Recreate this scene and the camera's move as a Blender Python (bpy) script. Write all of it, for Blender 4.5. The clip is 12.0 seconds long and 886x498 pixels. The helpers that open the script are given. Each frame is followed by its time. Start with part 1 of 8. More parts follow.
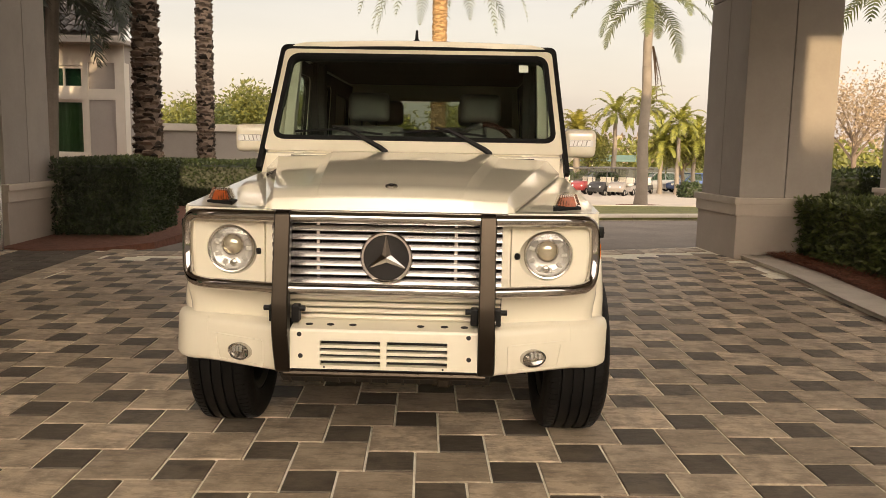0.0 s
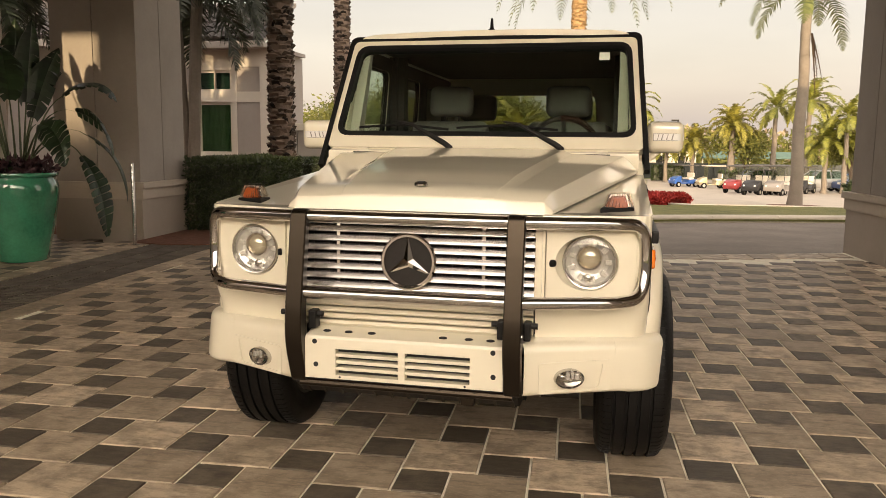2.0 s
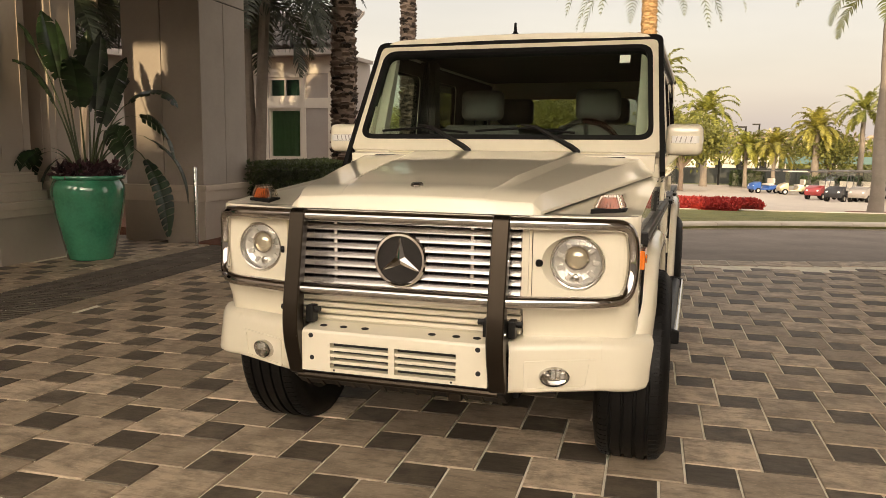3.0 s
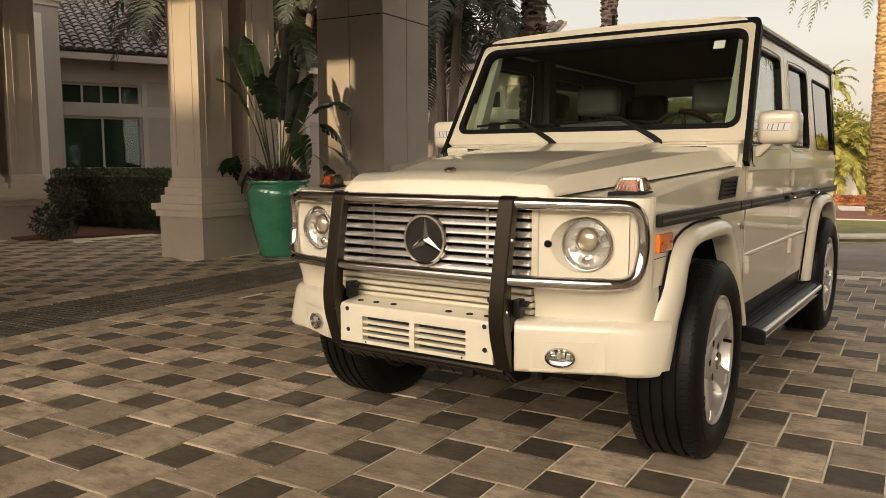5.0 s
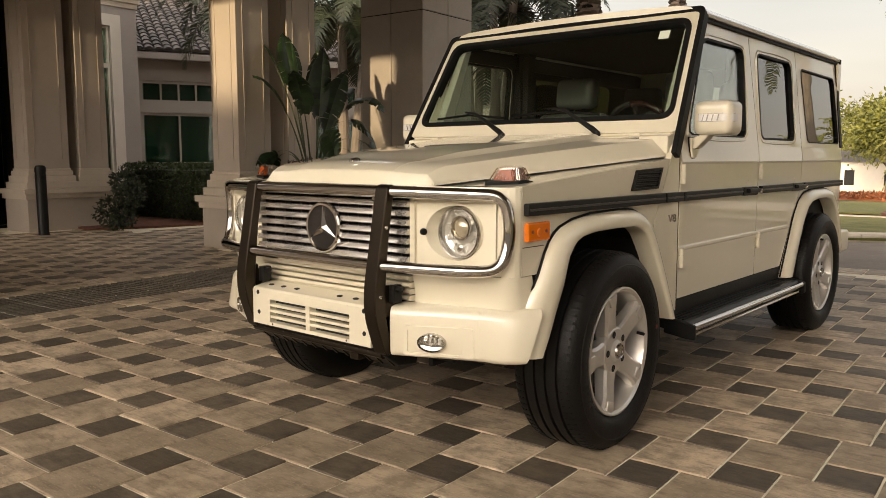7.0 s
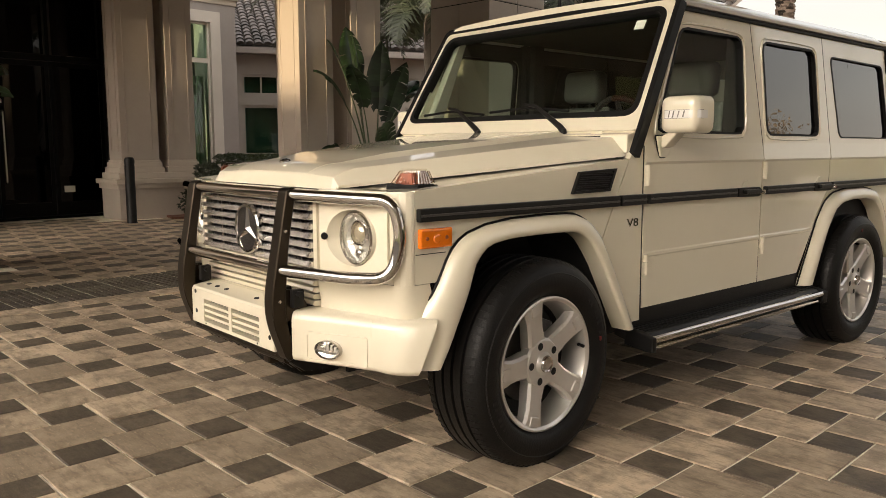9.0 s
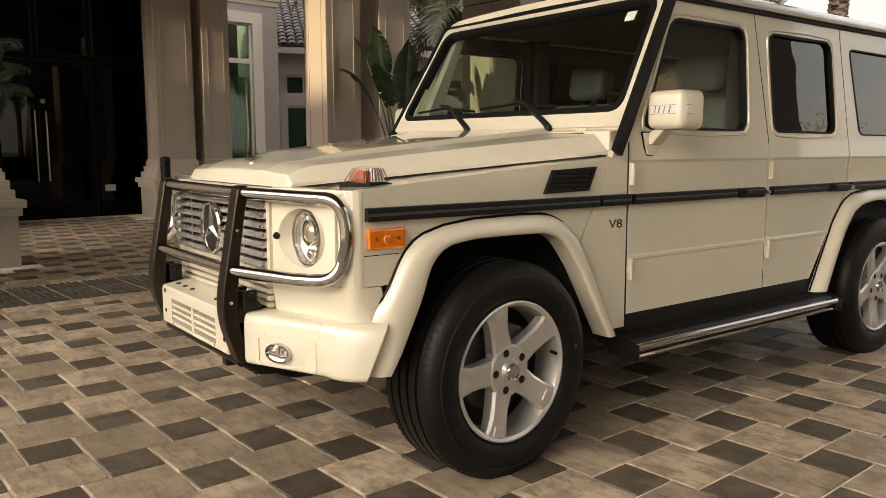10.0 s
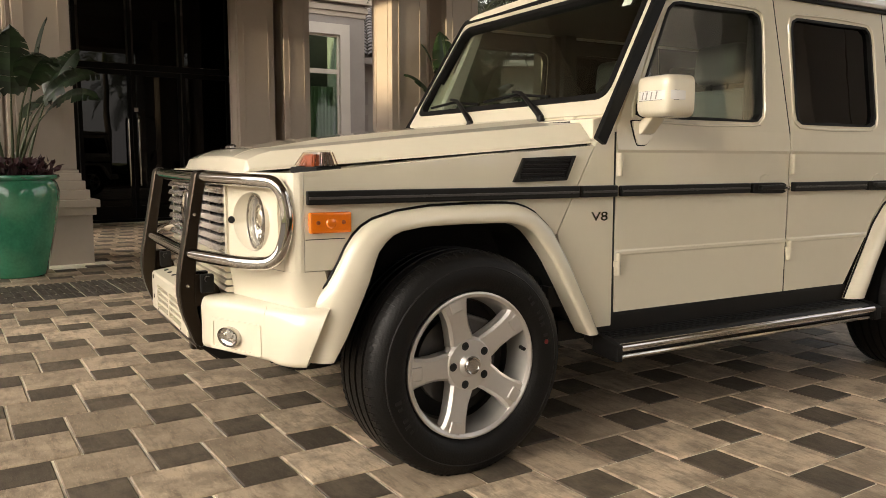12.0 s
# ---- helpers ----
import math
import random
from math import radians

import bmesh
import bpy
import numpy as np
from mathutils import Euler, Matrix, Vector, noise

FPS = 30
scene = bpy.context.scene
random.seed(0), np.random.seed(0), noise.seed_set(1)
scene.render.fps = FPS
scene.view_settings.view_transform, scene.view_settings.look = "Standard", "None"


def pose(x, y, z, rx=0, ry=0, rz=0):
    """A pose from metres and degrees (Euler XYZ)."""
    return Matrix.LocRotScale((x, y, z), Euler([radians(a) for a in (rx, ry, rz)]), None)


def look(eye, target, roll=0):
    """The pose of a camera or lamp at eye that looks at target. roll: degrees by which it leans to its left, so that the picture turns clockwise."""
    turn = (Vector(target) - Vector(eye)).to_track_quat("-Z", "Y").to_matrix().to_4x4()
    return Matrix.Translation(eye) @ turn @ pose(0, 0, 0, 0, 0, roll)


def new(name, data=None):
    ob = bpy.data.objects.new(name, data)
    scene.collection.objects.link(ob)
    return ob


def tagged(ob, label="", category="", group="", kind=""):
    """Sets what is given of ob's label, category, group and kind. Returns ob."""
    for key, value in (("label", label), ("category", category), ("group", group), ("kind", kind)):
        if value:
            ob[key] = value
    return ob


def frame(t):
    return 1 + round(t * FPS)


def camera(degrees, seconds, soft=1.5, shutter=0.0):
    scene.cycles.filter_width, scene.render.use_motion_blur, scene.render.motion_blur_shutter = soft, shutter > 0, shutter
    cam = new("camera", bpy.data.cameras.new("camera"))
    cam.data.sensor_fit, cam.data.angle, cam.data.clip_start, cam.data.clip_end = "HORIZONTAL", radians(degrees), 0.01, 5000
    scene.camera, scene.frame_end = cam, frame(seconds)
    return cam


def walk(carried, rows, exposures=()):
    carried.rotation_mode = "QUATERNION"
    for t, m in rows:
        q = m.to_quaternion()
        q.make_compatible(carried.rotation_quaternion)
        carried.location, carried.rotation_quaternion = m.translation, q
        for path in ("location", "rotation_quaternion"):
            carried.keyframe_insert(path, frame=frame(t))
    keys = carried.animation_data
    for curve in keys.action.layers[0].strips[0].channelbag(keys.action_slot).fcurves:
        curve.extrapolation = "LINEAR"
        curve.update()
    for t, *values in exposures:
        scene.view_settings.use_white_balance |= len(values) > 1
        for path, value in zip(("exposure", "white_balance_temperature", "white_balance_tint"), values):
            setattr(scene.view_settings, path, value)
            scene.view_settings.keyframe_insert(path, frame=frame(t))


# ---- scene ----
cam = camera(59.0, 12.0, soft=0.85)
PATH = [
    (0, (0.2939, -3.6629, 1.2943), (0.2389, -1.6802, 1.0380), 1.04),
    (0.5, (0.3582, -3.5686, 1.2945), (0.2757, -1.5874, 1.0337), 0.99),
    (1, (0.4224, -3.4711, 1.3025), (0.2355, -1.4979, 1.0349), 0.96),
    (1.5, (0.5486, -3.3923, 1.2980), (0.2529, -1.4328, 1.0284), 0.76),
    (2, (0.6934, -3.3455, 1.2852), (0.2687, -1.4092, 1.0198), 0.62),
    (2.5, (0.8454, -3.3547, 1.2735), (0.3227, -1.4413, 1.0177), 0.56),
    (3, (0.9940, -3.3398, 1.2757), (0.3873, -1.4511, 1.0214), 0.56),
    (3.5, (1.1442, -3.2839, 1.2355), (0.4062, -1.4404, 0.9968), 0.41),
    (3.7, (1.2046, -3.2501, 1.2320), (0.3921, -1.4385, 0.9911), 0.45),
    (5.3, (1.8201, -3.0965, 1.1556), (0.6719, -1.4738, 0.9357), -0.09),
    (5.5, (1.8919, -3.0536, 1.1480), (0.7243, -1.4449, 0.9269), -0.05),
    (6, (2.0540, -2.9599, 1.1492), (0.8479, -1.3804, 0.9249), 0.03),
    (6.5, (2.2113, -2.8721, 1.1368), (0.9670, -1.3222, 0.9143), 0.00),
    (7, (2.3496, -2.7649, 1.1509), (1.0574, -1.2562, 0.9188), 0.02),
    (7.2, (2.3977, -2.6900, 1.1468), (1.0851, -1.1990, 0.9149), 0.09),
    (8.8, (2.7860, -2.2420, 1.1958), (1.3039, -0.9238, 0.9387), 0.10),
    (9, (2.8106, -2.1644, 1.1969), (1.3113, -0.8664, 0.9376), -0.03),
    (9.5, (2.8530, -1.9629, 1.1927), (1.3138, -0.7130, 0.9307), -0.06),
    (10, (2.9229, -1.8390, 1.1852), (1.3411, -0.6427, 0.9264), -0.03),
    (10.5, (3.0229, -1.7485, 1.1532), (1.4007, -0.6035, 0.9139), 0.01),
    (11, (3.1014, -1.6460, 1.1205), (1.4413, -0.5538, 0.8949), 0.03),
    (11.5, (3.1265, -1.5127, 1.0978), (1.4347, -0.4697, 0.8739), 0.01),
    (12, (3.1433, -1.3929, 1.0941), (1.4175, -0.4084, 0.8658), 0.12),
]
walk(cam, [(t, look(eye, target, roll)) for t, eye, target, roll in PATH], exposures=[(0.0, 0.45, 7220, 12), (6.0, 0.40, 7000, 10), (9.5, 0.72, 6700, 9), (11.2, 0.74, 6650, 8), (12.0, 0.95, 6600, 8)])

# ---- light ----
SITE = 4.6  # degrees by which the paving and the buildings are turned from the parked car
world = bpy.data.worlds.new("sky")
scene.world = world
world.use_nodes = True
wn, wl = world.node_tree.nodes, world.node_tree.links
wn.clear()
sky = wn.new("ShaderNodeTexSky")
sky.sky_type, sky.sun_disc = "NISHITA", False
SUN_EL, SUN_AZ = 10.0, 171.8  # azimuth of the sun, clockwise from +y
sky.sun_elevation, sky.sun_rotation = radians(SUN_EL), radians(SUN_AZ)
sky.air_density, sky.dust_density = 1.3, 3.0
geo = wn.new("ShaderNodeTexCoord")
stretch = wn.new("ShaderNodeMapping")
stretch.inputs["Scale"].default_value = (1.2, 1.2, 6.0)
clouds = wn.new("ShaderNodeTexNoise")
clouds.inputs["Scale"].default_value, clouds.inputs["Detail"].default_value = 1.6, 5
cloud_ramp = wn.new("ShaderNodeValToRGB")
cloud_ramp.color_ramp.elements[0].position, cloud_ramp.color_ramp.elements[1].position = 0.3, 0.7
cloud_ramp.color_ramp.elements[0].color = (0.80, 0.79, 0.80, 1)
cloud_ramp.color_ramp.elements[1].color = (1.0, 0.99, 0.98, 1)
bg_sky, bg_cloud, both, out = wn.new("ShaderNodeBackground"), wn.new("ShaderNodeBackground"), wn.new("ShaderNodeAddShader"), wn.new("ShaderNodeOutputWorld")
bg_sky.inputs["Strength"].default_value = 0.05
wl.new(geo.outputs["Generated"], stretch.inputs["Vector"])
wl.new(stretch.outputs["Vector"], clouds.inputs["Vector"])
wl.new(clouds.outputs["Fac"], cloud_ramp.inputs["Fac"])
wl.new(sky.outputs["Color"], bg_sky.inputs["Color"])
# the cloud deck brightens evenly towards the low sun
sunward, glow = wn.new("ShaderNodeVectorMath"), wn.new("ShaderNodeMapRange")
sunward.operation = "DOT_PRODUCT"
sunward.inputs[1].default_value = (math.sin(radians(SUN_AZ)) * math.cos(radians(SUN_EL)), math.cos(radians(SUN_AZ)) * math.cos(radians(SUN_EL)), math.sin(radians(SUN_EL)))
glow.inputs["From Min"].default_value, glow.inputs["From Max"].default_value = -1.0, 1.0
glow.inputs["To Min"].default_value, glow.inputs["To Max"].default_value = 0.50, 1.75
wl.new(geo.outputs["Generated"], sunward.inputs[0])
wl.new(sunward.outputs["Value"], glow.inputs["Value"])
# and glows in a broad patch above it
patch, patch_front, patch_pow, patch_sum = wn.new("ShaderNodeVectorMath"), wn.new("ShaderNodeMath"), wn.new("ShaderNodeMath"), wn.new("ShaderNodeMath")
patch.operation = "DOT_PRODUCT"
patch.inputs[1].default_value = (math.sin(radians(SUN_AZ)) * math.cos(radians(15)), math.cos(radians(SUN_AZ)) * math.cos(radians(15)), math.sin(radians(15)))
patch_front.operation, patch_front.inputs[1].default_value = "MAXIMUM", 0.0
patch_pow.operation, patch_pow.inputs[1].default_value = "POWER", 17.0
patch_sum.operation, patch_sum.inputs[1].default_value = "MULTIPLY_ADD", 9.0
wl.new(geo.outputs["Generated"], patch.inputs[0])
wl.new(patch.outputs["Value"], patch_front.inputs[0])
wl.new(patch_front.outputs[0], patch_pow.inputs[0])
wl.new(patch_pow.outputs[0], patch_sum.inputs[0])
wl.new(glow.outputs["Result"], patch_sum.inputs[2])
wl.new(patch_sum.outputs[0], bg_cloud.inputs["Strength"])
hue, tinted, hue_at = wn.new("ShaderNodeMix"), wn.new("ShaderNodeMix"), wn.new("ShaderNodeMapRange")
hue.data_type = tinted.data_type = "RGBA"
tinted.blend_type = "MULTIPLY"
tinted.inputs["Factor"].default_value = 1.0
hue_at.inputs["From Min"].default_value, hue_at.inputs["From Max"].default_value = -1.0, 0.6
hue.inputs["A"].default_value, hue.inputs["B"].default_value = (0.95, 0.885, 0.90, 1), (0.99, 0.91, 0.83, 1)
wl.new(sunward.outputs["Value"], hue_at.inputs["Value"])
wl.new(hue_at.outputs["Result"], hue.inputs["Factor"])
wl.new(hue.outputs["Result"], tinted.inputs["A"])
wl.new(cloud_ramp.outputs["Color"], tinted.inputs["B"])
wl.new(tinted.outputs["Result"], bg_cloud.inputs["Color"])
wl.new(bg_sky.outputs[0], both.inputs[0])
wl.new(bg_cloud.outputs[0], both.inputs[1])
wl.new(both.outputs[0], out.inputs[0])
sun = new("sun", bpy.data.lights.new("sun", "SUN"))
sun.data.energy, sun.data.angle, sun.data.color = 3.5, radians(0.8), (1.0, 0.78, 0.5)
sun_from = Vector((math.sin(radians(SUN_AZ)) * math.cos(radians(SUN_EL)), math.cos(radians(SUN_AZ)) * math.cos(radians(SUN_EL)), math.sin(radians(SUN_EL))))
sun.matrix_world = look(sun_from * 60, (0, 0, 0))


# ---- materials ----
def material(name, color, rough=0.5, metal=0.0, spread=0.15, scale=8.0, bump=0.0, bump_scale=60.0, coat=0.0, spec=0.5, piece=0.0, island=0.0, warm=None, stain=0.0, sheen_rough=0.03, grain=0.45, fine=9):
    """A surface with mottling at two scales, relief, and a tone of its own for each object (piece) or island."""
    m = bpy.data.materials.new(name)
    m.use_nodes = True
    nt = m.node_tree
    n, l = nt.nodes, nt.links
    b = n["Principled BSDF"]
    b.inputs["Roughness"].default_value, b.inputs["Metallic"].default_value = rough, metal
    b.inputs["Specular IOR Level"].default_value = spec
    b.inputs["Coat IOR"].default_value = 1.6
    b.inputs["Coat Weight"].default_value, b.inputs["Coat Roughness"].default_value = coat, sheen_rough
    co = n.new("ShaderNodeTexCoord")
    na = n.new("ShaderNodeTexNoise")
    na.inputs["Scale"].default_value, na.inputs["Detail"].default_value = scale, 6
    l.new(co.outputs["Object"], na.inputs["Vector"])
    nb = n.new("ShaderNodeTexNoise")
    nb.inputs["Scale"].default_value, nb.inputs["Detail"].default_value = scale * fine, 4
    l.new(co.outputs["Object"], nb.inputs["Vector"])
    add = n.new("ShaderNodeMath")
    add.operation = "MULTIPLY_ADD"
    l.new(nb.outputs["Fac"], add.inputs[0])
    add.inputs[1].default_value = grain
    l.new(na.outputs["Fac"], add.inputs[2])
    last = add.outputs[0]
    mid = 0.5 + grain / 2
    if piece or island:
        src = n.new("ShaderNodeObjectInfo").outputs["Random"] if piece else n.new("ShaderNodeNewGeometry").outputs["Random Per Island"]
        more = n.new("ShaderNodeMath")
        more.operation = "MULTIPLY_ADD"
        l.new(src, more.inputs[0])
        more.inputs[1].default_value = piece or island
        l.new(last, more.inputs[2])
        last = more.outputs[0]
        mid += (piece or island) / 2
    ramp = n.new("ShaderNodeMapRange")
    ramp.inputs["From Min"].default_value, ramp.inputs["From Max"].default_value = mid - 0.4, mid + 0.4
    l.new(last, ramp.inputs["Value"])
    mix = n.new("ShaderNodeMix")
    mix.data_type = "RGBA"
    dark = [max(0.0, c * (1 - spread)) for c in color]
    light = [min(1.0, c * (1 + spread)) for c in (warm or color)]
    mix.inputs["A"].default_value, mix.inputs["B"].default_value = (*dark, 1), (*light, 1)
    l.new(ramp.outputs["Result"], mix.inputs["Factor"])
    col = mix.outputs["Result"]
    if stain:
        ns = n.new("ShaderNodeTexNoise")
        ns.inputs["Scale"].default_value, ns.inputs["Detail"].default_value, ns.inputs["Roughness"].default_value = scale * 0.35, 8, 0.7
        l.new(co.outputs["Object"], ns.inputs["Vector"])
        sr = n.new("ShaderNodeMapRange")
        sr.inputs["From Min"].default_value, sr.inputs["From Max"].default_value = 0.48, 0.7
        sr.inputs["To Max"].default_value = stain
        l.new(ns.outputs["Fac"], sr.inputs["Value"])
        sm = n.new("ShaderNodeMix")
        sm.data_type = "RGBA"
        sm.inputs["B"].default_value = (*[c * 0.45 for c in color], 1)
        l.new(sr.outputs["Result"], sm.inputs["Factor"])
        l.new(col, sm.inputs["A"])
        col = sm.outputs["Result"]
    l.new(col, b.inputs["Base Color"])
    if rough > 0.15 and metal < 0.5:
        rr = n.new("ShaderNodeMapRange")
        rr.inputs["From Min"].default_value, rr.inputs["From Max"].default_value = mid - 0.4, mid + 0.4
        rr.inputs["To Min"].default_value, rr.inputs["To Max"].default_value = min(1, rough * 1.1), rough * 0.88
        l.new(last, rr.inputs["Value"])
        l.new(rr.outputs["Result"], b.inputs["Roughness"])
    if bump:
        nc = n.new("ShaderNodeTexNoise")
        nc.inputs["Scale"].default_value, nc.inputs["Detail"].default_value = bump_scale, 5
        l.new(co.outputs["Object"], nc.inputs["Vector"])
        bp = n.new("ShaderNodeBump")
        bp.inputs["Strength"].default_value, bp.inputs["Distance"].default_value = bump, 0.01
        l.new(nc.outputs["Fac"], bp.inputs["Height"])
        l.new(bp.outputs["Normal"], b.inputs["Normal"])
    return m


def leafy(name, color, warm, rough=0.5, spread=0.35, through_light=0.25):
    m = material(name, color, rough, spread=spread, scale=3.0, island=0.7, warm=warm)
    m.node_tree.nodes["Principled BSDF"].inputs["Subsurface Weight"].default_value = 0.0
    nt = m.node_tree
    tr, ad, o = nt.nodes.new("ShaderNodeBsdfTranslucent"), nt.nodes.new("ShaderNodeMixShader"), nt.nodes["Material Output"]
    tr.inputs["Color"].default_value = (*warm, 1)
    ad.inputs["Fac"].default_value = through_light
    nt.links.new(nt.nodes["Principled BSDF"].outputs[0], ad.inputs[1])
    nt.links.new(tr.outputs[0], ad.inputs[2])
    nt.links.new(ad.outputs[0], o.inputs["Surface"])
    return m


def glass(name, tint, gloss_rough=0.0, dark=0.0, edge=4.0, ripple=0.02):
    """Thin sheet glass: tinted straight through, with a mirror coat by Fresnel."""
    m = bpy.data.materials.new(name)
    m.use_nodes = True
    n, l = m.node_tree.nodes, m.node_tree.links
    n.clear()
    tr, gl, mx, lw, pw, sc, o = (n.new(k) for k in ("ShaderNodeBsdfTransparent", "ShaderNodeBsdfGlossy", "ShaderNodeMixShader", "ShaderNodeLayerWeight", "ShaderNodeMath", "ShaderNodeMapRange", "ShaderNodeOutputMaterial"))
    tr.inputs["Color"].default_value = (*tint, 1)
    gl.inputs["Color"].default_value, gl.inputs["Roughness"].default_value = (1, 1, 1, 1), gloss_rough
    lw.inputs["Blend"].default_value = 0.5
    pw.operation, pw.inputs[1].default_value = "POWER", edge
    sc.inputs["To Min"].default_value, sc.inputs["To Max"].default_value = 0.05 + dark * 0.12, 1.0
    l.new(lw.outputs["Facing"], pw.inputs[0])
    l.new(pw.outputs[0], sc.inputs["Value"])
    nz, bp = n.new("ShaderNodeTexNoise"), n.new("ShaderNodeBump")
    co = n.new("ShaderNodeTexCoord")
    nz.inputs["Scale"].default_value = 3.0
    bp.inputs["Strength"].default_value, bp.inputs["Distance"].default_value = ripple, 0.05
    l.new(co.outputs["Object"], nz.inputs["Vector"])
    l.new(nz.outputs["Fac"], bp.inputs["Height"])
    l.new(bp.outputs["Normal"], gl.inputs["Normal"])
    l.new(sc.outputs["Result"], mx.inputs[0])
    l.new(tr.outputs[0], mx.inputs[1])
    l.new(gl.outputs[0], mx.inputs[2])
    l.new(mx.outputs[0], o.inputs[0])
    return m


CREAM = material("cream_paint", (0.725, 0.668, 0.525), 0.30, spread=0.03, scale=2.0, coat=1.0)
CREAM_MATT = material("cream_bumper_paint", (0.685, 0.63, 0.495), 0.38, spread=0.03, scale=2.0, coat=0.7, sheen_rough=0.08)
CHROME = material("chrome", (0.58, 0.555, 0.53), 0.06, metal=1.0, spread=0.03)
SILVER = material("silver_wheel_paint", (0.66, 0.635, 0.60), 0.36, metal=0.7, spread=0.05, coat=0.25)
STEEL = material("brushed_steel", (0.55, 0.53, 0.50), 0.22, metal=1.0, spread=0.08, scale=20)
GRILLE_SILVER = material("grille_silver", (0.66, 0.63, 0.60), 0.22, metal=0.75, spread=0.04, coat=0.4)
BLACK_TRIM = material("black_plastic", (0.011, 0.0105, 0.010), 0.42, spread=0.2, bump=0.05, bump_scale=300, spec=0.2)
BLACK_RUBBER = material("black_rubber", (0.006, 0.006, 0.006), 0.55, spread=0.2, spec=0.18)
BLACK_METAL = material("black_powder_coat", (0.0050, 0.0040, 0.0032), 0.32, spread=0.25, spec=0.5)
# warm specular tint stands in for the low sun's glare on the black coat
BLACK_METAL.node_tree.nodes["Principled BSDF"].inputs["Specular Tint"].default_value = (1.0, 0.80, 0.60, 1)
STRIP_GREY = material("strip_inlay", (0.05, 0.046, 0.042), 0.35, spread=0.1)
LAMP_FACET = material("lamp_facet", (0.55, 0.53, 0.50), 0.2, metal=0.6, spread=0.6, scale=120)
# near-black fill; shade in gaps, wells and undersides is put into this colour
DARK_VOID = material("shade_fill", (0.008, 0.008, 0.008), 0.8, spread=0.2)
TYRE = material("tyre_rubber", (0.0048, 0.0045, 0.0043), 0.5, spec=0.25, spread=0.3, scale=12, bump=0.15, bump_scale=120)
TYRE_TEXT = material("tyre_relief", (0.011, 0.0105, 0.010), 0.55, spec=0.3, spread=0.2)
BRAKE = material("brake_iron", (0.10, 0.095, 0.09), 0.5, metal=0.7, spread=0.3)
EMBLEM_BLACK = material("emblem_backing", (0.020, 0.017, 0.015), 0.5, spec=0.2, spread=0.2, bump=0.3, bump_scale=400)
ORANGE = material("amber_lens", (0.86, 0.20, 0.008), 0.18, spread=0.08, scale=60, coat=1.0)
RED_SPOT = material("red_spot", (0.16, 0.012, 0.010), 0.6, spread=0.1)
BULB_RED = material("amber_bulb", (0.26, 0.050, 0.006), 0.30, spread=0.4, scale=90)
LENS_SILVER = material("ribbed_lens_silver", (0.48, 0.44, 0.41), 0.2, metal=0.85, spread=0.6, scale=160)
LENS_RIB = material("brown_lens_rib", (0.16, 0.085, 0.055), 0.24, metal=0.6, spread=0.4, scale=160)
REFLECTOR = material("lamp_reflector", (0.90, 0.88, 0.84), 0.22, metal=0.25, spread=0.05)
HEAD_BOWL = material("headlamp_bowl", (0.74, 0.72, 0.68), 0.26, metal=0.7, spread=0.08)
WARM_REFLECTOR = material("projector_lens", (0.72, 0.64, 0.49), 0.06, metal=0.7, spread=0.1)
STICKER = material("pale_sticker", (0.62, 0.68, 0.58), 0.6, spread=0.05)
SEAT = material("grey_leather", (0.10, 0.10, 0.093), 0.55, spread=0.1, bump=0.15, bump_scale=90)
DASH = material("dark_dash", (0.02, 0.019, 0.018), 0.6, spread=0.2, bump=0.2, bump_scale=200)
WOOD_WHEEL = material("wood_rim", (0.022, 0.007, 0.005), 0.2, spread=0.3, coat=0.8)
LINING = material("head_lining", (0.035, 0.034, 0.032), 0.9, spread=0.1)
PILLAR_TRIM = material("interior_pillar_trim", (0.50, 0.47, 0.40), 0.8, spread=0.05)
SCREEN_GLASS = glass("windscreen_glass", (0.86, 0.92, 0.87))
SIDE_GLASS = glass("front_side_glass", (0.90, 0.95, 0.90), dark=0.0)
REAR_GLASS = glass("tinted_rear_glass", (0.06, 0.065, 0.062), dark=0.1)
TAIL_GLASS = glass("tail_window_glass", (0.32, 0.34, 0.30), dark=0.0)
MARKER_GLASS = glass("marker_glass", (0.92, 0.89, 0.85), 0.02, dark=-0.30, edge=14.0)
LAMP_GLASS = glass("lamp_glass", (0.92, 0.92, 0.9))



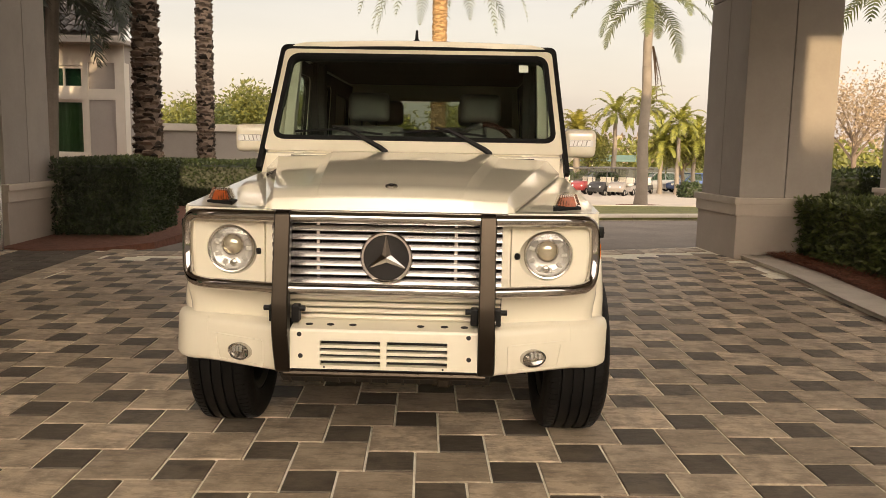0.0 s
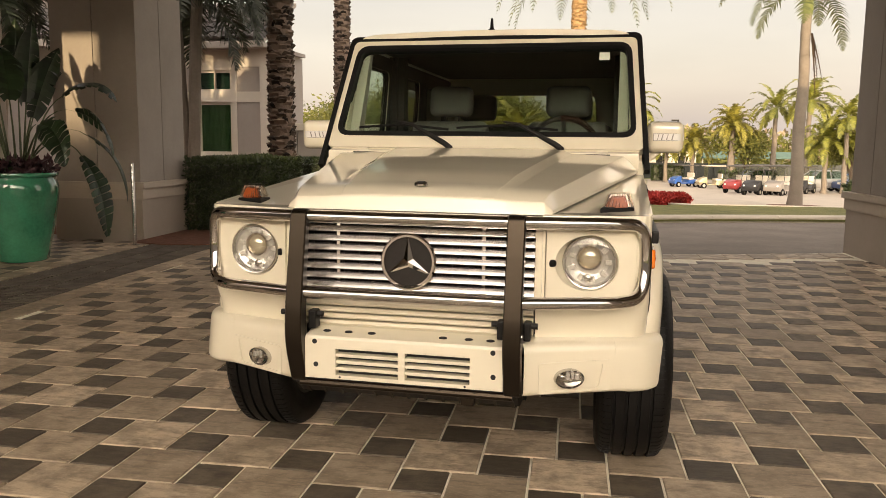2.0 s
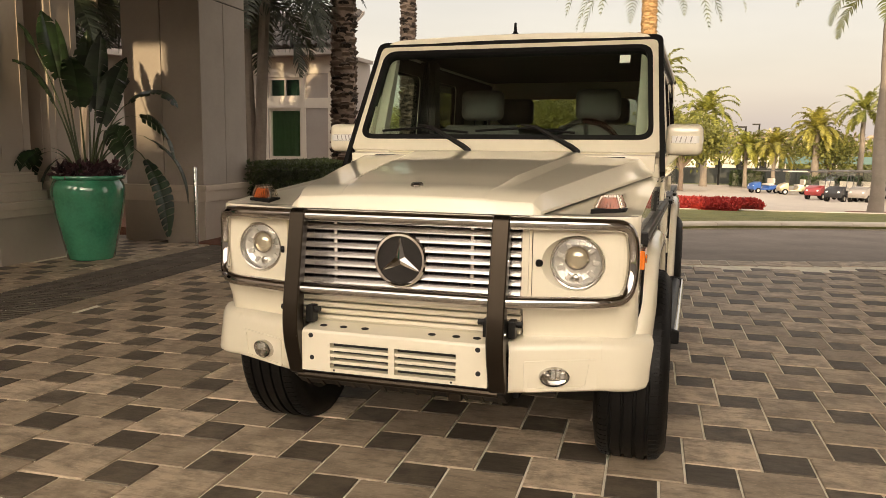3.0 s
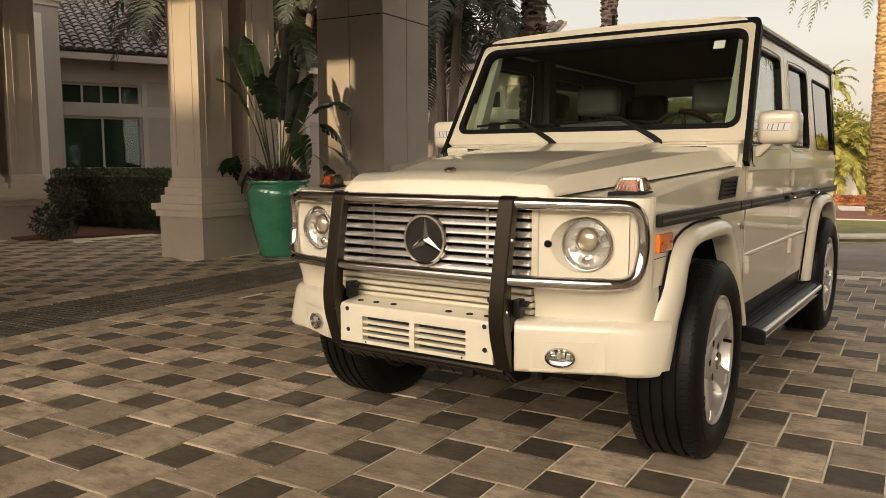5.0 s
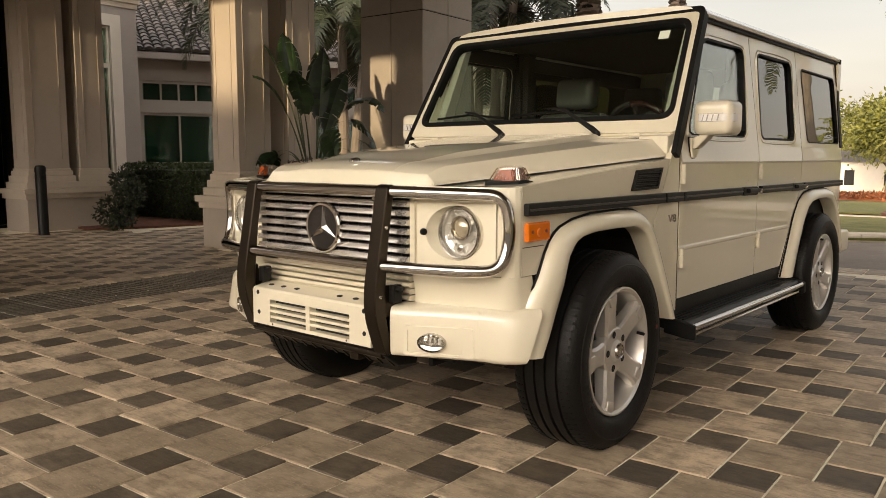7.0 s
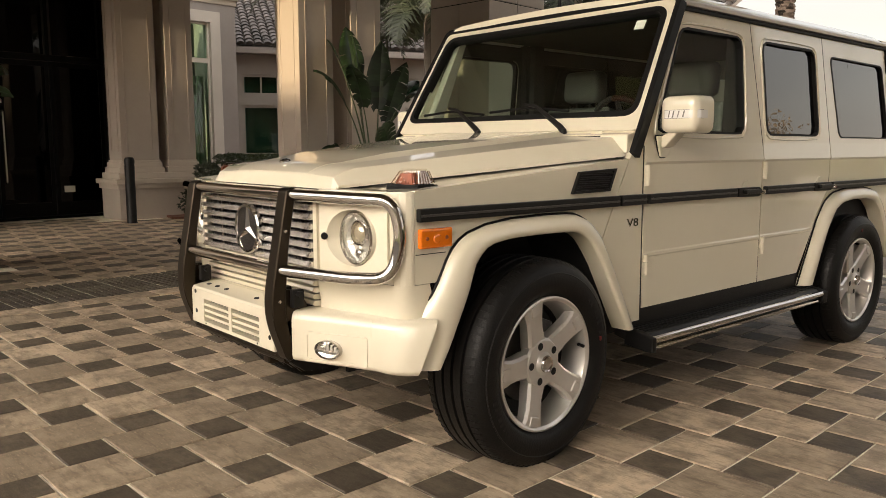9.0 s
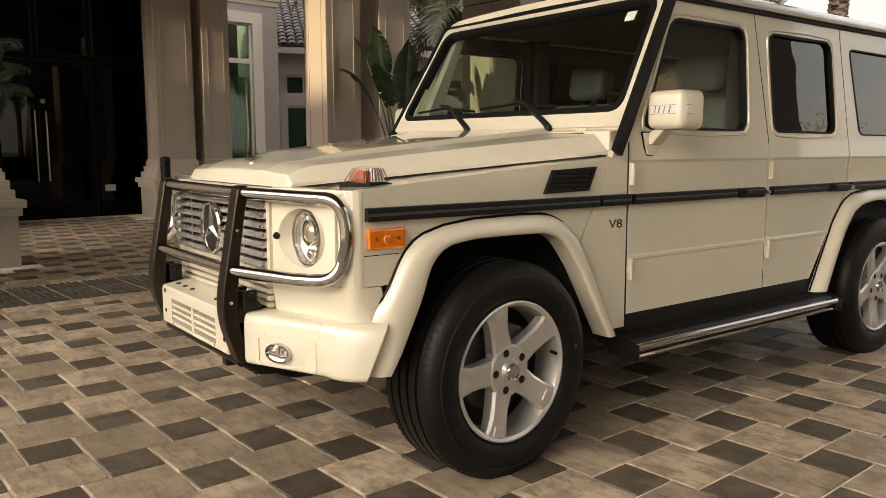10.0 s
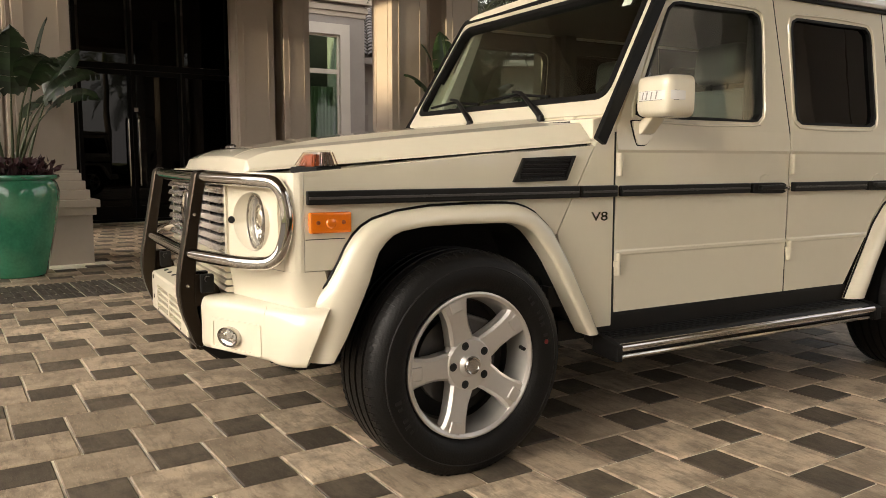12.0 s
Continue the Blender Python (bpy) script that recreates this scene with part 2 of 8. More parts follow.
def paver_material(name, dark, mid, pale, own, blotch=0.7):
    """Worn stone-faced concrete: a tone for each piece, cloudy patches, dark weathered blotches, streaks and pits."""
    m = bpy.data.materials.new(name)
    m.use_nodes = True
    n, l = m.node_tree.nodes, m.node_tree.links
    p = n["Principled BSDF"]
    co = n.new("ShaderNodeTexCoord")
    src = n.new("ShaderNodeObjectInfo").outputs["Random"] if own else n.new("ShaderNodeNewGeometry").outputs["Random Per Island"]
    shift, place = n.new("ShaderNodeMath"), n.new("ShaderNodeVectorMath")
    shift.operation, shift.inputs[1].default_value = "MULTIPLY", 61.0
    l.new(src, shift.inputs[0])
    l.new(co.outputs["Object"], place.inputs[0])
    l.new(shift.outputs[0], place.inputs[1])

    def cloud(scale, detail, rough, stretch=None):
        t = n.new("ShaderNodeTexNoise")
        t.inputs["Scale"].default_value, t.inputs["Detail"].default_value, t.inputs["Roughness"].default_value = scale, detail, rough
        v = place.outputs[0]
        if stretch:
            mp = n.new("ShaderNodeMapping")
            mp.inputs["Scale"].default_value = stretch
            l.new(v, mp.inputs["Vector"])
            v = mp.outputs["Vector"]
        l.new(v, t.inputs["Vector"])
        return t.outputs["Fac"]

    def ranged(value, a, z, lo=0.0, hi=1.0):
        r = n.new("ShaderNodeMapRange")
        for key, q in (("From Min", a), ("From Max", z), ("To Min", lo), ("To Max", hi)):
            r.inputs[key].default_value = q
        l.new(value, r.inputs["Value"])
        return r.outputs["Result"]

    def blend(fac, a, z):
        x = n.new("ShaderNodeMix")
        x.data_type = "RGBA"
        l.new(fac, x.inputs["Factor"])
        for key, q in (("A", a), ("B", z)):
            if isinstance(q, tuple):
                x.inputs[key].default_value = (*q, 1)
            else:
                l.new(q, x.inputs[key])
        return x.outputs["Result"]

    col = blend(ranged(src, 0.0, 1.0), mid, pale)
    col = blend(ranged(cloud(7.0, 6, 0.65), 0.42, 0.60, 0.0, 0.8), col, tuple(q * 0.75 for q in mid))
    col = blend(ranged(cloud(9.0, 9, 0.70, (0.7, 2.6, 1.0)), 0.50, 0.66, 0.0, blotch), col, dark)
    col = blend(ranged(cloud(38.0, 7, 0.75, (0.7, 2.4, 1.0)), 0.54, 0.68, 0.0, 0.5), col, dark)
    col = blend(ranged(cloud(60.0, 5, 0.7, (0.6, 2.6, 1.0)), 0.56, 0.72, 0.0, 0.4), col, tuple(min(1.0, q * 1.25) for q in pale))
    l.new(col, p.inputs["Base Color"])
    l.new(ranged(cloud(16.0, 9, 0.72, (1.0, 3.2, 1.0)), 0.4, 0.7, 0.66, 0.5), p.inputs["Roughness"])
    bp = n.new("ShaderNodeBump")
    bp.inputs["Strength"].default_value, bp.inputs["Distance"].default_value = 0.30, 0.004
    l.new(cloud(90.0, 6, 0.7), bp.inputs["Height"])
    l.new(bp.outputs["Normal"], p.inputs["Normal"])
    return m


PALE_TONES = ((0.135, 0.103, 0.072), (0.31, 0.242, 0.170), (0.64, 0.51, 0.364))
DARK_TONES = ((0.045, 0.035, 0.025), (0.085, 0.067, 0.048), (0.165, 0.132, 0.094))
PAVER_LIGHT = paver_material("light_paver", *PALE_TONES, True)
PAVER_DARK = paver_material("dark_paver", *DARK_TONES, True, 0.5)
PAVER_LIGHT_FAR = paver_material("light_paver_field", *PALE_TONES, False)
PAVER_DARK_FAR = paver_material("dark_paver_field", *DARK_TONES, False, 0.5)
GROUT = material("sandy_grout", (0.86, 0.77, 0.63), 0.9, spread=0.25, scale=14, bump=0.3)
RUMBLE = material("textured_band", (0.090, 0.074, 0.058), 0.8, spread=0.5, scale=6, bump=0.8, bump_scale=40, piece=0.3)
ASPHALT = material("asphalt", (0.20, 0.168, 0.140), 0.85, spread=0.25, scale=1.2, bump=0.5, bump_scale=90, stain=0.2)
CONCRETE = material("pale_concrete", (0.46, 0.40, 0.33), 0.8, spread=0.15, scale=1.5, bump=0.3, stain=0.2)
KERB = material("kerb_concrete", (0.52, 0.46, 0.38), 0.8, spread=0.15, scale=4, bump=0.3, stain=0.2)
GRASS = material("mown_grass", (0.085, 0.105, 0.030), 0.9, spread=0.4, scale=3, bump=1.0, bump_scale=60, warm=(0.15, 0.14, 0.04))
MULCH = material("red_brown_mulch", (0.14, 0.055, 0.032), 0.95, spread=0.5, scale=14, bump=1.0, bump_scale=40)
NEEDLE = material("pine_needle", (0.20, 0.075, 0.040), 0.9, spread=0.5, scale=6, island=0.8)
STUCCO = material("taupe_stucco", (0.355, 0.315, 0.275), 0.85, spread=0.08, scale=3, bump=0.35, bump_scale=180, stain=0.10)
STUCCO_SMOOTH = material("taupe_paint", (0.42, 0.362, 0.302), 0.7, spread=0.06, scale=2, bump=0.08, bump_scale=120)
TRIM_PALE = material("pale_stone_trim", (0.52, 0.45, 0.37), 0.7, spread=0.08, scale=3, bump=0.15, bump_scale=120)
WHITE_PAINT = material("white_paint", (0.66, 0.61, 0.54), 0.6, spread=0.06, scale=3)
# darker copy of the white trim; the garden wing's shade is put into it
TRIM_SHADED = material("shaded_trim_paint", (0.42, 0.385, 0.345), 0.6, spread=0.06, scale=3)
GREY_WALL = material("grey_wall_paint", (0.36, 0.325, 0.30), 0.85, spread=0.08, scale=2, bump=0.2)
ROOF_TILE = material("dark_roof_tile", (0.032, 0.028, 0.026), 0.6, spread=0.4, scale=5, island=0.6, warm=(0.070, 0.059, 0.053))
WINDOW_DARK = glass("shaded_window_glass", (0.55, 0.68, 0.60), dark=-0.1)
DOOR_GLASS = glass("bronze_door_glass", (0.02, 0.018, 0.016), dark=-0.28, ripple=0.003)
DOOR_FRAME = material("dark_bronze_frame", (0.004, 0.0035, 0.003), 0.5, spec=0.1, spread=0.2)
# darker than the columns' paint, so the windscreen reflects a dark ceiling
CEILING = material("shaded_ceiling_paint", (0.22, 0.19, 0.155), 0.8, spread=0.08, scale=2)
# dark colour stands in for the low light in rooms behind glass
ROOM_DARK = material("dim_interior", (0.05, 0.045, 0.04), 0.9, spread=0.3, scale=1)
CART_TAN = material("tan_cart_paint", (0.55, 0.44, 0.26), 0.35, spread=0.05, coat=0.5)
# greenery reflected in the panes is put into this sheet's colour
REFLECTED_GREEN = material("reflected_green", (0.30, 0.33, 0.20), 0.9, spread=0.3, scale=6)
BLIND_GREEN = material("green_blind", (0.085, 0.145, 0.125), 0.8, spread=0.15, scale=1)
GLAZE = material("green_glaze", (0.035, 0.215, 0.125), 0.14, spread=0.30, scale=4, coat=0.9, bump=0.12, bump_scale=10, warm=(0.05, 0.27, 0.15))
SOIL = material("potting_soil", (0.03, 0.022, 0.016), 0.95, spread=0.4, scale=20, bump=1.0)
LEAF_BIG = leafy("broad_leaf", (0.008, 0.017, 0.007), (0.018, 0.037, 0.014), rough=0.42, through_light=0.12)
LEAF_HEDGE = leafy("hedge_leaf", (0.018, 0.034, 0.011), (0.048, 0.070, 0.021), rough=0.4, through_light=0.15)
# lighter copy of the hedge leaf; stronger daylight is put into its colour
LEAF_HEDGE_LIT = leafy("lit_hedge_leaf", (0.045, 0.070, 0.022), (0.115, 0.140, 0.042), rough=0.4, through_light=0.15)
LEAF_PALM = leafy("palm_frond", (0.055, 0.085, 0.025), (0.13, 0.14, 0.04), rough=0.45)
# warm copy of the palm frond, with sunlight put into its colour
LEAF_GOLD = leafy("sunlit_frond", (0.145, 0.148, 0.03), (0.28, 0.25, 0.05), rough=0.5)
# dark copy of the palm frond, with shade put into its colour
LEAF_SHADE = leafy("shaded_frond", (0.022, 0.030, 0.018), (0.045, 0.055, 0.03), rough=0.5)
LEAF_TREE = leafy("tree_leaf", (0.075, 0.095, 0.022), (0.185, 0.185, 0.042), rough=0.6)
# brighter copy for the far palms, with sunlight put into its colour
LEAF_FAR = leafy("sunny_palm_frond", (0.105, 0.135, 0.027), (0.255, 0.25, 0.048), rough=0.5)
LEAF_DRY = leafy("dry_frond", (0.14, 0.095, 0.06), (0.22, 0.15, 0.09), rough=0.8)
LEAF_TAN = leafy("bare_twig", (0.26, 0.20, 0.135), (0.38, 0.29, 0.19), rough=0.8)
LEAF_PLUM = leafy("plum_leaf", (0.035, 0.018, 0.022), (0.07, 0.03, 0.035), rough=0.5)
PETAL_RED = leafy("red_petal", (0.28, 0.018, 0.022), (0.42, 0.04, 0.03), rough=0.6)
FLOWER_MIX = leafy("orange_petal", (0.12, 0.04, 0.02), (0.30, 0.105, 0.04), rough=0.6, spread=0.6)
STALK = material("leaf_stalk", (0.055, 0.075, 0.03), 0.5, spread=0.3)
BARK_DATE = material("date_palm_bark", (0.034, 0.026, 0.020), 0.95, spread=0.5, scale=6, bump=1.0, bump_scale=25, island=0.8, warm=(0.15, 0.11, 0.085))
# warm copy of the date palm bark, with sunlight put into its colour
BARK_GOLD = material("sunlit_palm_bark", (0.30, 0.19, 0.09), 0.95, spread=0.4, scale=6, bump=1.0, bump_scale=25, island=0.5)
BARK_ROYAL = material("grey_palm_bark", (0.22, 0.185, 0.15), 0.85, spread=0.25, scale=3, bump=0.5, bump_scale=30, stain=0.3)
BARK_TREE = material("tree_bark", (0.16, 0.12, 0.09), 0.9, spread=0.3, scale=5, bump=0.6)
CROWNSHAFT = material("green_crownshaft", (0.16, 0.19, 0.05), 0.5, spread=0.2)
CART_BODY = material("cart_body", (0.30, 0.27, 0.24), 0.3, spread=0.1, coat=0.6)
CART_RED = material("cart_red", (0.28, 0.03, 0.03), 0.3, spread=0.1, coat=0.6)
CART_BLUE = material("cart_blue", (0.03, 0.10, 0.35), 0.3, spread=0.1, coat=0.6)
CART_DARK = material("cart_dark", (0.03, 0.03, 0.032), 0.4, spread=0.2)
CART_ROOF = material("cart_canopy", (0.08, 0.075, 0.07), 0.5, spread=0.1)
CAR_SILVER = material("silver_car_paint", (0.50, 0.49, 0.47), 0.3, metal=0.4, spread=0.05, coat=0.8)
CAR_BLUE = material("blue_car_paint", (0.05, 0.10, 0.28), 0.3, metal=0.3, spread=0.05, coat=0.8)
POLE_DARK = material("dark_bollard_metal", (0.006, 0.0055, 0.005), 0.5, spec=0.25, spread=0.2)
FENCE = material("dark_fence_mesh", (0.05, 0.055, 0.05), 0.8, spread=0.3)


# ---- mesh helpers ----
def part(name, bm, mat, parent=None, label="", smooth=False, angle=35):
    """One mesh object from a bmesh, under a thing or a part."""
    bmesh.ops.recalc_face_normals(bm, faces=bm.faces)
    me = bpy.data.meshes.new(name)
    bm.to_mesh(me)
    bm.free()
    me.materials.append(mat)
    if smooth:
        me.shade_smooth()
        me.set_sharp_from_angle(angle=radians(angle))
    ob = new(name, me)
    ob.parent = parent
    if label:
        ob["label"] = label
    return ob


def soup(name, verts, faces, mat, parent=None, label="", smooth=False):
    """One mesh object from lists, for what is made of very many small faces."""
    me = bpy.data.meshes.new(name)
    me.from_pydata(verts, [], faces)
    me.materials.append(mat)
    if smooth:
        me.shade_smooth()
    ob = new(name, me)
    ob.parent = parent
    if label:
        ob["label"] = label
    return ob


def thing(name, label, category, group="", m=None, kind=""):
    ob = tagged(new(name), label, category, group, kind)
    if m is not None:
        ob.matrix_basis = m
    return ob


def box(x0, x1, y0, y1, z0, z1, bevel=0.0, segments=2, bm=None):
    own = bm is None
    bm = bm or bmesh.new()
    r = bmesh.ops.create_cube(bm, size=1.0)
    for v in r["verts"]:
        v.co = Vector(((x0 + x1) / 2 + v.co.x * (x1 - x0), (y0 + y1) / 2 + v.co.y * (y1 - y0), (z0 + z1) / 2 + v.co.z * (z1 - z0)))
    if bevel:
        es = list({e for v in r["verts"] for e in v.link_edges})
        bmesh.ops.bevel(bm, geom=es, offset=bevel, segments=segments, affect="EDGES", profile=0.6)
    return bm


def prism(pts, axis, a, b, bevel=0.0, segments=2, bm=None):
    """A polygon in the plane across an axis, given by its other two coordinates in order, drawn out from a to b."""
    bm = bm or bmesh.new()

    def at(p, w):
        return {"x": (w, p[0], p[1]), "y": (p[0], w, p[1]), "z": (p[0], p[1], w)}[axis]

    lo, hi = [bm.verts.new(at(p, a)) for p in pts], [bm.verts.new(at(p, b)) for p in pts]
    n = len(pts)
    fs = [bm.faces.new(lo[::-1]), bm.faces.new(hi)] + [bm.faces.new((lo[i], lo[(i + 1) % n], hi[(i + 1) % n], hi[i])) for i in range(n)]
    bmesh.ops.recalc_face_normals(bm, faces=fs)
    if bevel:
        bmesh.ops.bevel(bm, geom=list({e for f in fs for e in f.edges}), offset=bevel, segments=segments, affect="EDGES", profile=0.6)
    return bm


def ring_prism(outer, inner, axis, a, b, bm=None, warp=None):
    """A frame between two loops with the same number of points."""
    bm = bm or bmesh.new()

    def at(p, w):
        v = Vector({"x": (w, p[0], p[1]), "y": (p[0], w, p[1]), "z": (p[0], p[1], w)}[axis])
        return warp(v) if warp else v

    loops = [[bm.verts.new(at(p, w)) for p in pts] for pts, w in ((outer, a), (inner, a), (inner, b), (outer, b))]
    n = len(outer)
    for k in range(4):
        u, v = loops[k], loops[(k + 1) % 4]
        for i in range(n):
            bm.faces.new((u[i], u[(i + 1) % n], v[(i + 1) % n], v[i]))
    return bm


def rounded(pts, r, steps=4):
    """The polygon with its corners rounded."""
    out = []
    n = len(pts)
    for i in range(n):
        p, a, b = Vector(pts[i]), Vector(pts[i - 1]), Vector(pts[(i + 1) % n])
        da, db = (a - p), (b - p)
        rr = min(r, da.length * 0.45, db.length * 0.45)
        s, e = p + da.normalized() * rr, p + db.normalized() * rr
        for k in range(steps + 1):
            t = k / steps
            out.append(tuple((1 - t) ** 2 * s + 2 * t * (1 - t) * p + t * t * e))
    return out


def tube(path, r, sides=10, bm=None, cap=True, closed=False, radii=None):
    """A round bar along a path of points."""
    bm = bm or bmesh.new()
    pts = [Vector(p) for p in path]
    n = len(pts)
    rings = []
    up = None
    for i, p in enumerate(pts):
        d = ((pts[(i + 1) % n] if closed else pts[min(i + 1, n - 1)]) - (pts[i - 1] if closed else pts[max(i - 1, 0)])).normalized()
        if up is None:
            up = d.cross(Vector((0, 0, 1)) if abs(d.z) < 0.9 else Vector((1, 0, 0))).normalized()
        up = (up - d * up.dot(d)).normalized()
        side = d.cross(up)
        rr = radii[i] if radii else r
        rings.append([bm.verts.new(p + (up * math.cos(2 * math.pi * k / sides) + side * math.sin(2 * math.pi * k / sides)) * rr) for k in range(sides)])
    for i in range(n if closed else n - 1):
        u, v = rings[i], rings[(i + 1) % n]
        for k in range(sides):
            bm.faces.new((u[k], u[(k + 1) % sides], v[(k + 1) % sides], v[k]))
    if cap and not closed:
        bm.faces.new(rings[0][::-1])
        bm.faces.new(rings[-1])
    return bm


def bend(pts, r, steps=5):
    """A polyline in space with its inner corners rounded."""
    out = [Vector(pts[0])]
    for a, p, b in zip(pts, pts[1:], pts[2:]):
        a, p, b = Vector(a), Vector(p), Vector(b)
        rr = min(r, (a - p).length * 0.48, (b - p).length * 0.48)
        s, e = p + (a - p).normalized() * rr, p + (b - p).normalized() * rr
        out += [(1 - k / steps) ** 2 * s + 2 * k / steps * (1 - k / steps) * p + (k / steps) ** 2 * e for k in range(steps + 1)]
    return out + [Vector(pts[-1])]


def lathe(profile, sides=32, bm=None, m=None, closed=False):
    """A profile of (radius, height) turned about z, then moved by m."""
    bm = bm or bmesh.new()
    m = m or Matrix()
    rings = []
    for r, z in profile:
        if r < 1e-5:
            rings.append([bm.verts.new(m @ Vector((0, 0, z)))])
        else:
            rings.append([bm.verts.new(m @ Vector((r * math.cos(2 * math.pi * k / sides), r * math.sin(2 * math.pi * k / sides), z))) for k in range(sides)])
    pairs = list(zip(rings, rings[1:])) + ([(rings[-1], rings[0])] if closed else [])
    for u, v in pairs:
        for k in range(sides):
            j = (k + 1) % sides
            if len(u) == 1 and len(v) == 1:
                continue
            if len(u) == 1:
                bm.faces.new((u[0], v[j], v[k]))
            elif len(v) == 1:
                bm.faces.new((u[k], u[j], v[0]))
            else:
                bm.faces.new((u[k], u[j], v[j], v[k]))
    return bm


def sheet(nu, nv, at, thick=None, bm=None):
    """A grid surface at(u, v), u and v from 0 to 1; thick: a second skin moved by that vector, with closed rims."""
    bm = bm or bmesh.new()
    g = [[bm.verts.new(at(i / nu, j / nv)) for j in range(nv + 1)] for i in range(nu + 1)]
    for i in range(nu):
        for j in range(nv):
            bm.faces.new((g[i][j], g[i + 1][j], g[i + 1][j + 1], g[i][j + 1]))
    if thick is not None:
        t = Vector(thick)
        h = [[bm.verts.new(v.co + t) for v in row] for row in g]
        for i in range(nu):
            for j in range(nv):
                bm.faces.new((h[i][j], h[i][j + 1], h[i + 1][j + 1], h[i + 1][j]))
        rim = [(i, 0) for i in range(nu)] + [(nu, j) for j in range(nv)] + [(i, nv) for i in range(nu, 0, -1)] + [(0, j) for j in range(nv, 0, -1)]
        for (a, b), (c, d) in zip(rim, rim[1:] + rim[:1]):
            bm.faces.new((g[a][b], h[a][b], h[c][d], g[c][d]))
    return bm


def site(x, y, z=0.0):
    """A place in the turned grid of paving and buildings."""
    return Matrix.Rotation(radians(SITE), 4, "Z") @ Vector((x, y, z))


def site_pose(x, y, z=0.0, turn=0.0):
    return Matrix.Translation(site(x, y, z)) @ Matrix.Rotation(radians(SITE + turn), 4, "Z")


ON_SITE = Matrix.Rotation(radians(SITE), 4, "Z")


from mathutils.geometry import tessellate_polygon

# ---- the car: centred on x = 0, front axle at y = 0, facing -y ----
car = thing("car", "cream boxy off-road car with a chrome grille guard on pavers", "car")


def side_x(z):
    """Half width of the cabin's skin at a height."""
    return 0.822 if z < 1.14 else 0.822 - (z - 1.14) * 0.08


def skin(pts, sgn, thick=0.035, holes=None, bevel=0.004):
    """A side panel from its outline in (y, z), following the flank."""
    bm = bmesh.new()
    lo = [bm.verts.new((sgn * side_x(z), y, z)) for y, z in pts]
    for tri in tessellate_polygon([[Vector((y, z, 0)) for y, z in pts]]):
        bm.faces.new([lo[k] for k in tri])
    bmesh.ops.recalc_face_normals(bm, faces=bm.faces)
    r = bmesh.ops.extrude_face_region(bm, geom=list(bm.faces))
    for v in r["geom"]:
        if isinstance(v, bmesh.types.BMVert):
            v.co.x -= sgn * thick
    return bm


def strip_skin(rows, sgn, thick=0.035):
    """A side panel from rows of (z, y0, y1), low to high."""
    bm = bmesh.new()
    n = len(rows)
    bulge = {}
    out = [[bm.verts.new((sgn * (side_x(z) + b), y, z)) for y in (y0, y1)] for z, y0, y1, b in rows]
    inn = [[bm.verts.new((sgn * (side_x(z) - thick), y, z)) for y in (y0, y1)] for z, y0, y1, b in rows]
    for i in range(n - 1):
        bm.faces.new((out[i][0], out[i][1], out[i + 1][1], out[i + 1][0]))
        bm.faces.new((inn[i][0], inn[i + 1][0], inn[i + 1][1], inn[i][1]))
        for k in (0, 1):
            bm.faces.new((out[i][k], out[i + 1][k], inn[i + 1][k], inn[i][k]))
    bm.faces.new((out[0][0], inn[0][0], inn[0][1], out[0][1]))
    bm.faces.new((out[-1][0], out[-1][1], inn[-1][1], inn[-1][0]))
    return bm


def loop_frame(outer, inner, sgn, thick=0.035, bm=None):
    """A window frame in the flank between two (y, z) loops."""
    return ring_prism(outer, inner, "x", 0.0, -thick, bm=bm, warp=lambda v: Vector((sgn * (side_x(v.z) + v.x), v.y, v.z)))


def resample(pts, n):
    """n points evenly along a closed outline, from its first point."""
    p = [Vector(q) for q in pts]
    seg = [(p[(i + 1) % len(p)] - p[i]).length for i in range(len(p))]
    total, out, i, done = sum(seg), [], 0, 0.0
    for k in range(n):
        want = total * k / n
        while done + seg[i] < want - 1e-9:
            done += seg[i]
            i += 1
        out.append(tuple(p[i].lerp(p[(i + 1) % len(p)], (want - done) / max(seg[i], 1e-9))))
    return out


def pane(pts, sgn, inset, mat, parent, name="window", label=""):
    bm = bmesh.new()
    for d in (inset, inset + 0.004):
        vs = [bm.verts.new((sgn * (side_x(z) - d), y, z)) for y, z in pts]
        bm.faces.new(vs)
    ob = part(name, bm, mat, parent, label)
    ob.visible_shadow = mat is REAR_GLASS
    return ob


def seal(pts, sgn, parent, w=0.013):
    c = Vector((sum(p[0] for p in pts) / len(pts), sum(p[1] for p in pts) / len(pts)))
    inner = []
    for p in pts:
        d = c - Vector(p)
        inner.append(tuple(Vector(p) + d.normalized() * w))
    bm = ring_prism(pts, inner, "x", 0.003, -0.03, warp=lambda v: Vector((sgn * (side_x(v.z) + v.x), v.y, v.z)))
    part("window_seal", bm, BLACK_RUBBER, parent)


def text_mesh(body, size, depth, mat, name, parent, m, label=""):
    cu = bpy.data.curves.new(name, "FONT")
    cu.body, cu.size, cu.extrude, cu.align_x, cu.align_y = body, size, depth, "CENTER", "CENTER"
    tmp = new(name, cu)
    me = bpy.data.meshes.new_from_object(tmp)
    bpy.data.objects.remove(tmp)
    me.transform(m)
    me.materials.clear()
    me.materials.append(mat)
    ob = new(name, me)
    ob.parent = parent
    if label:
        ob["label"] = label
    return ob


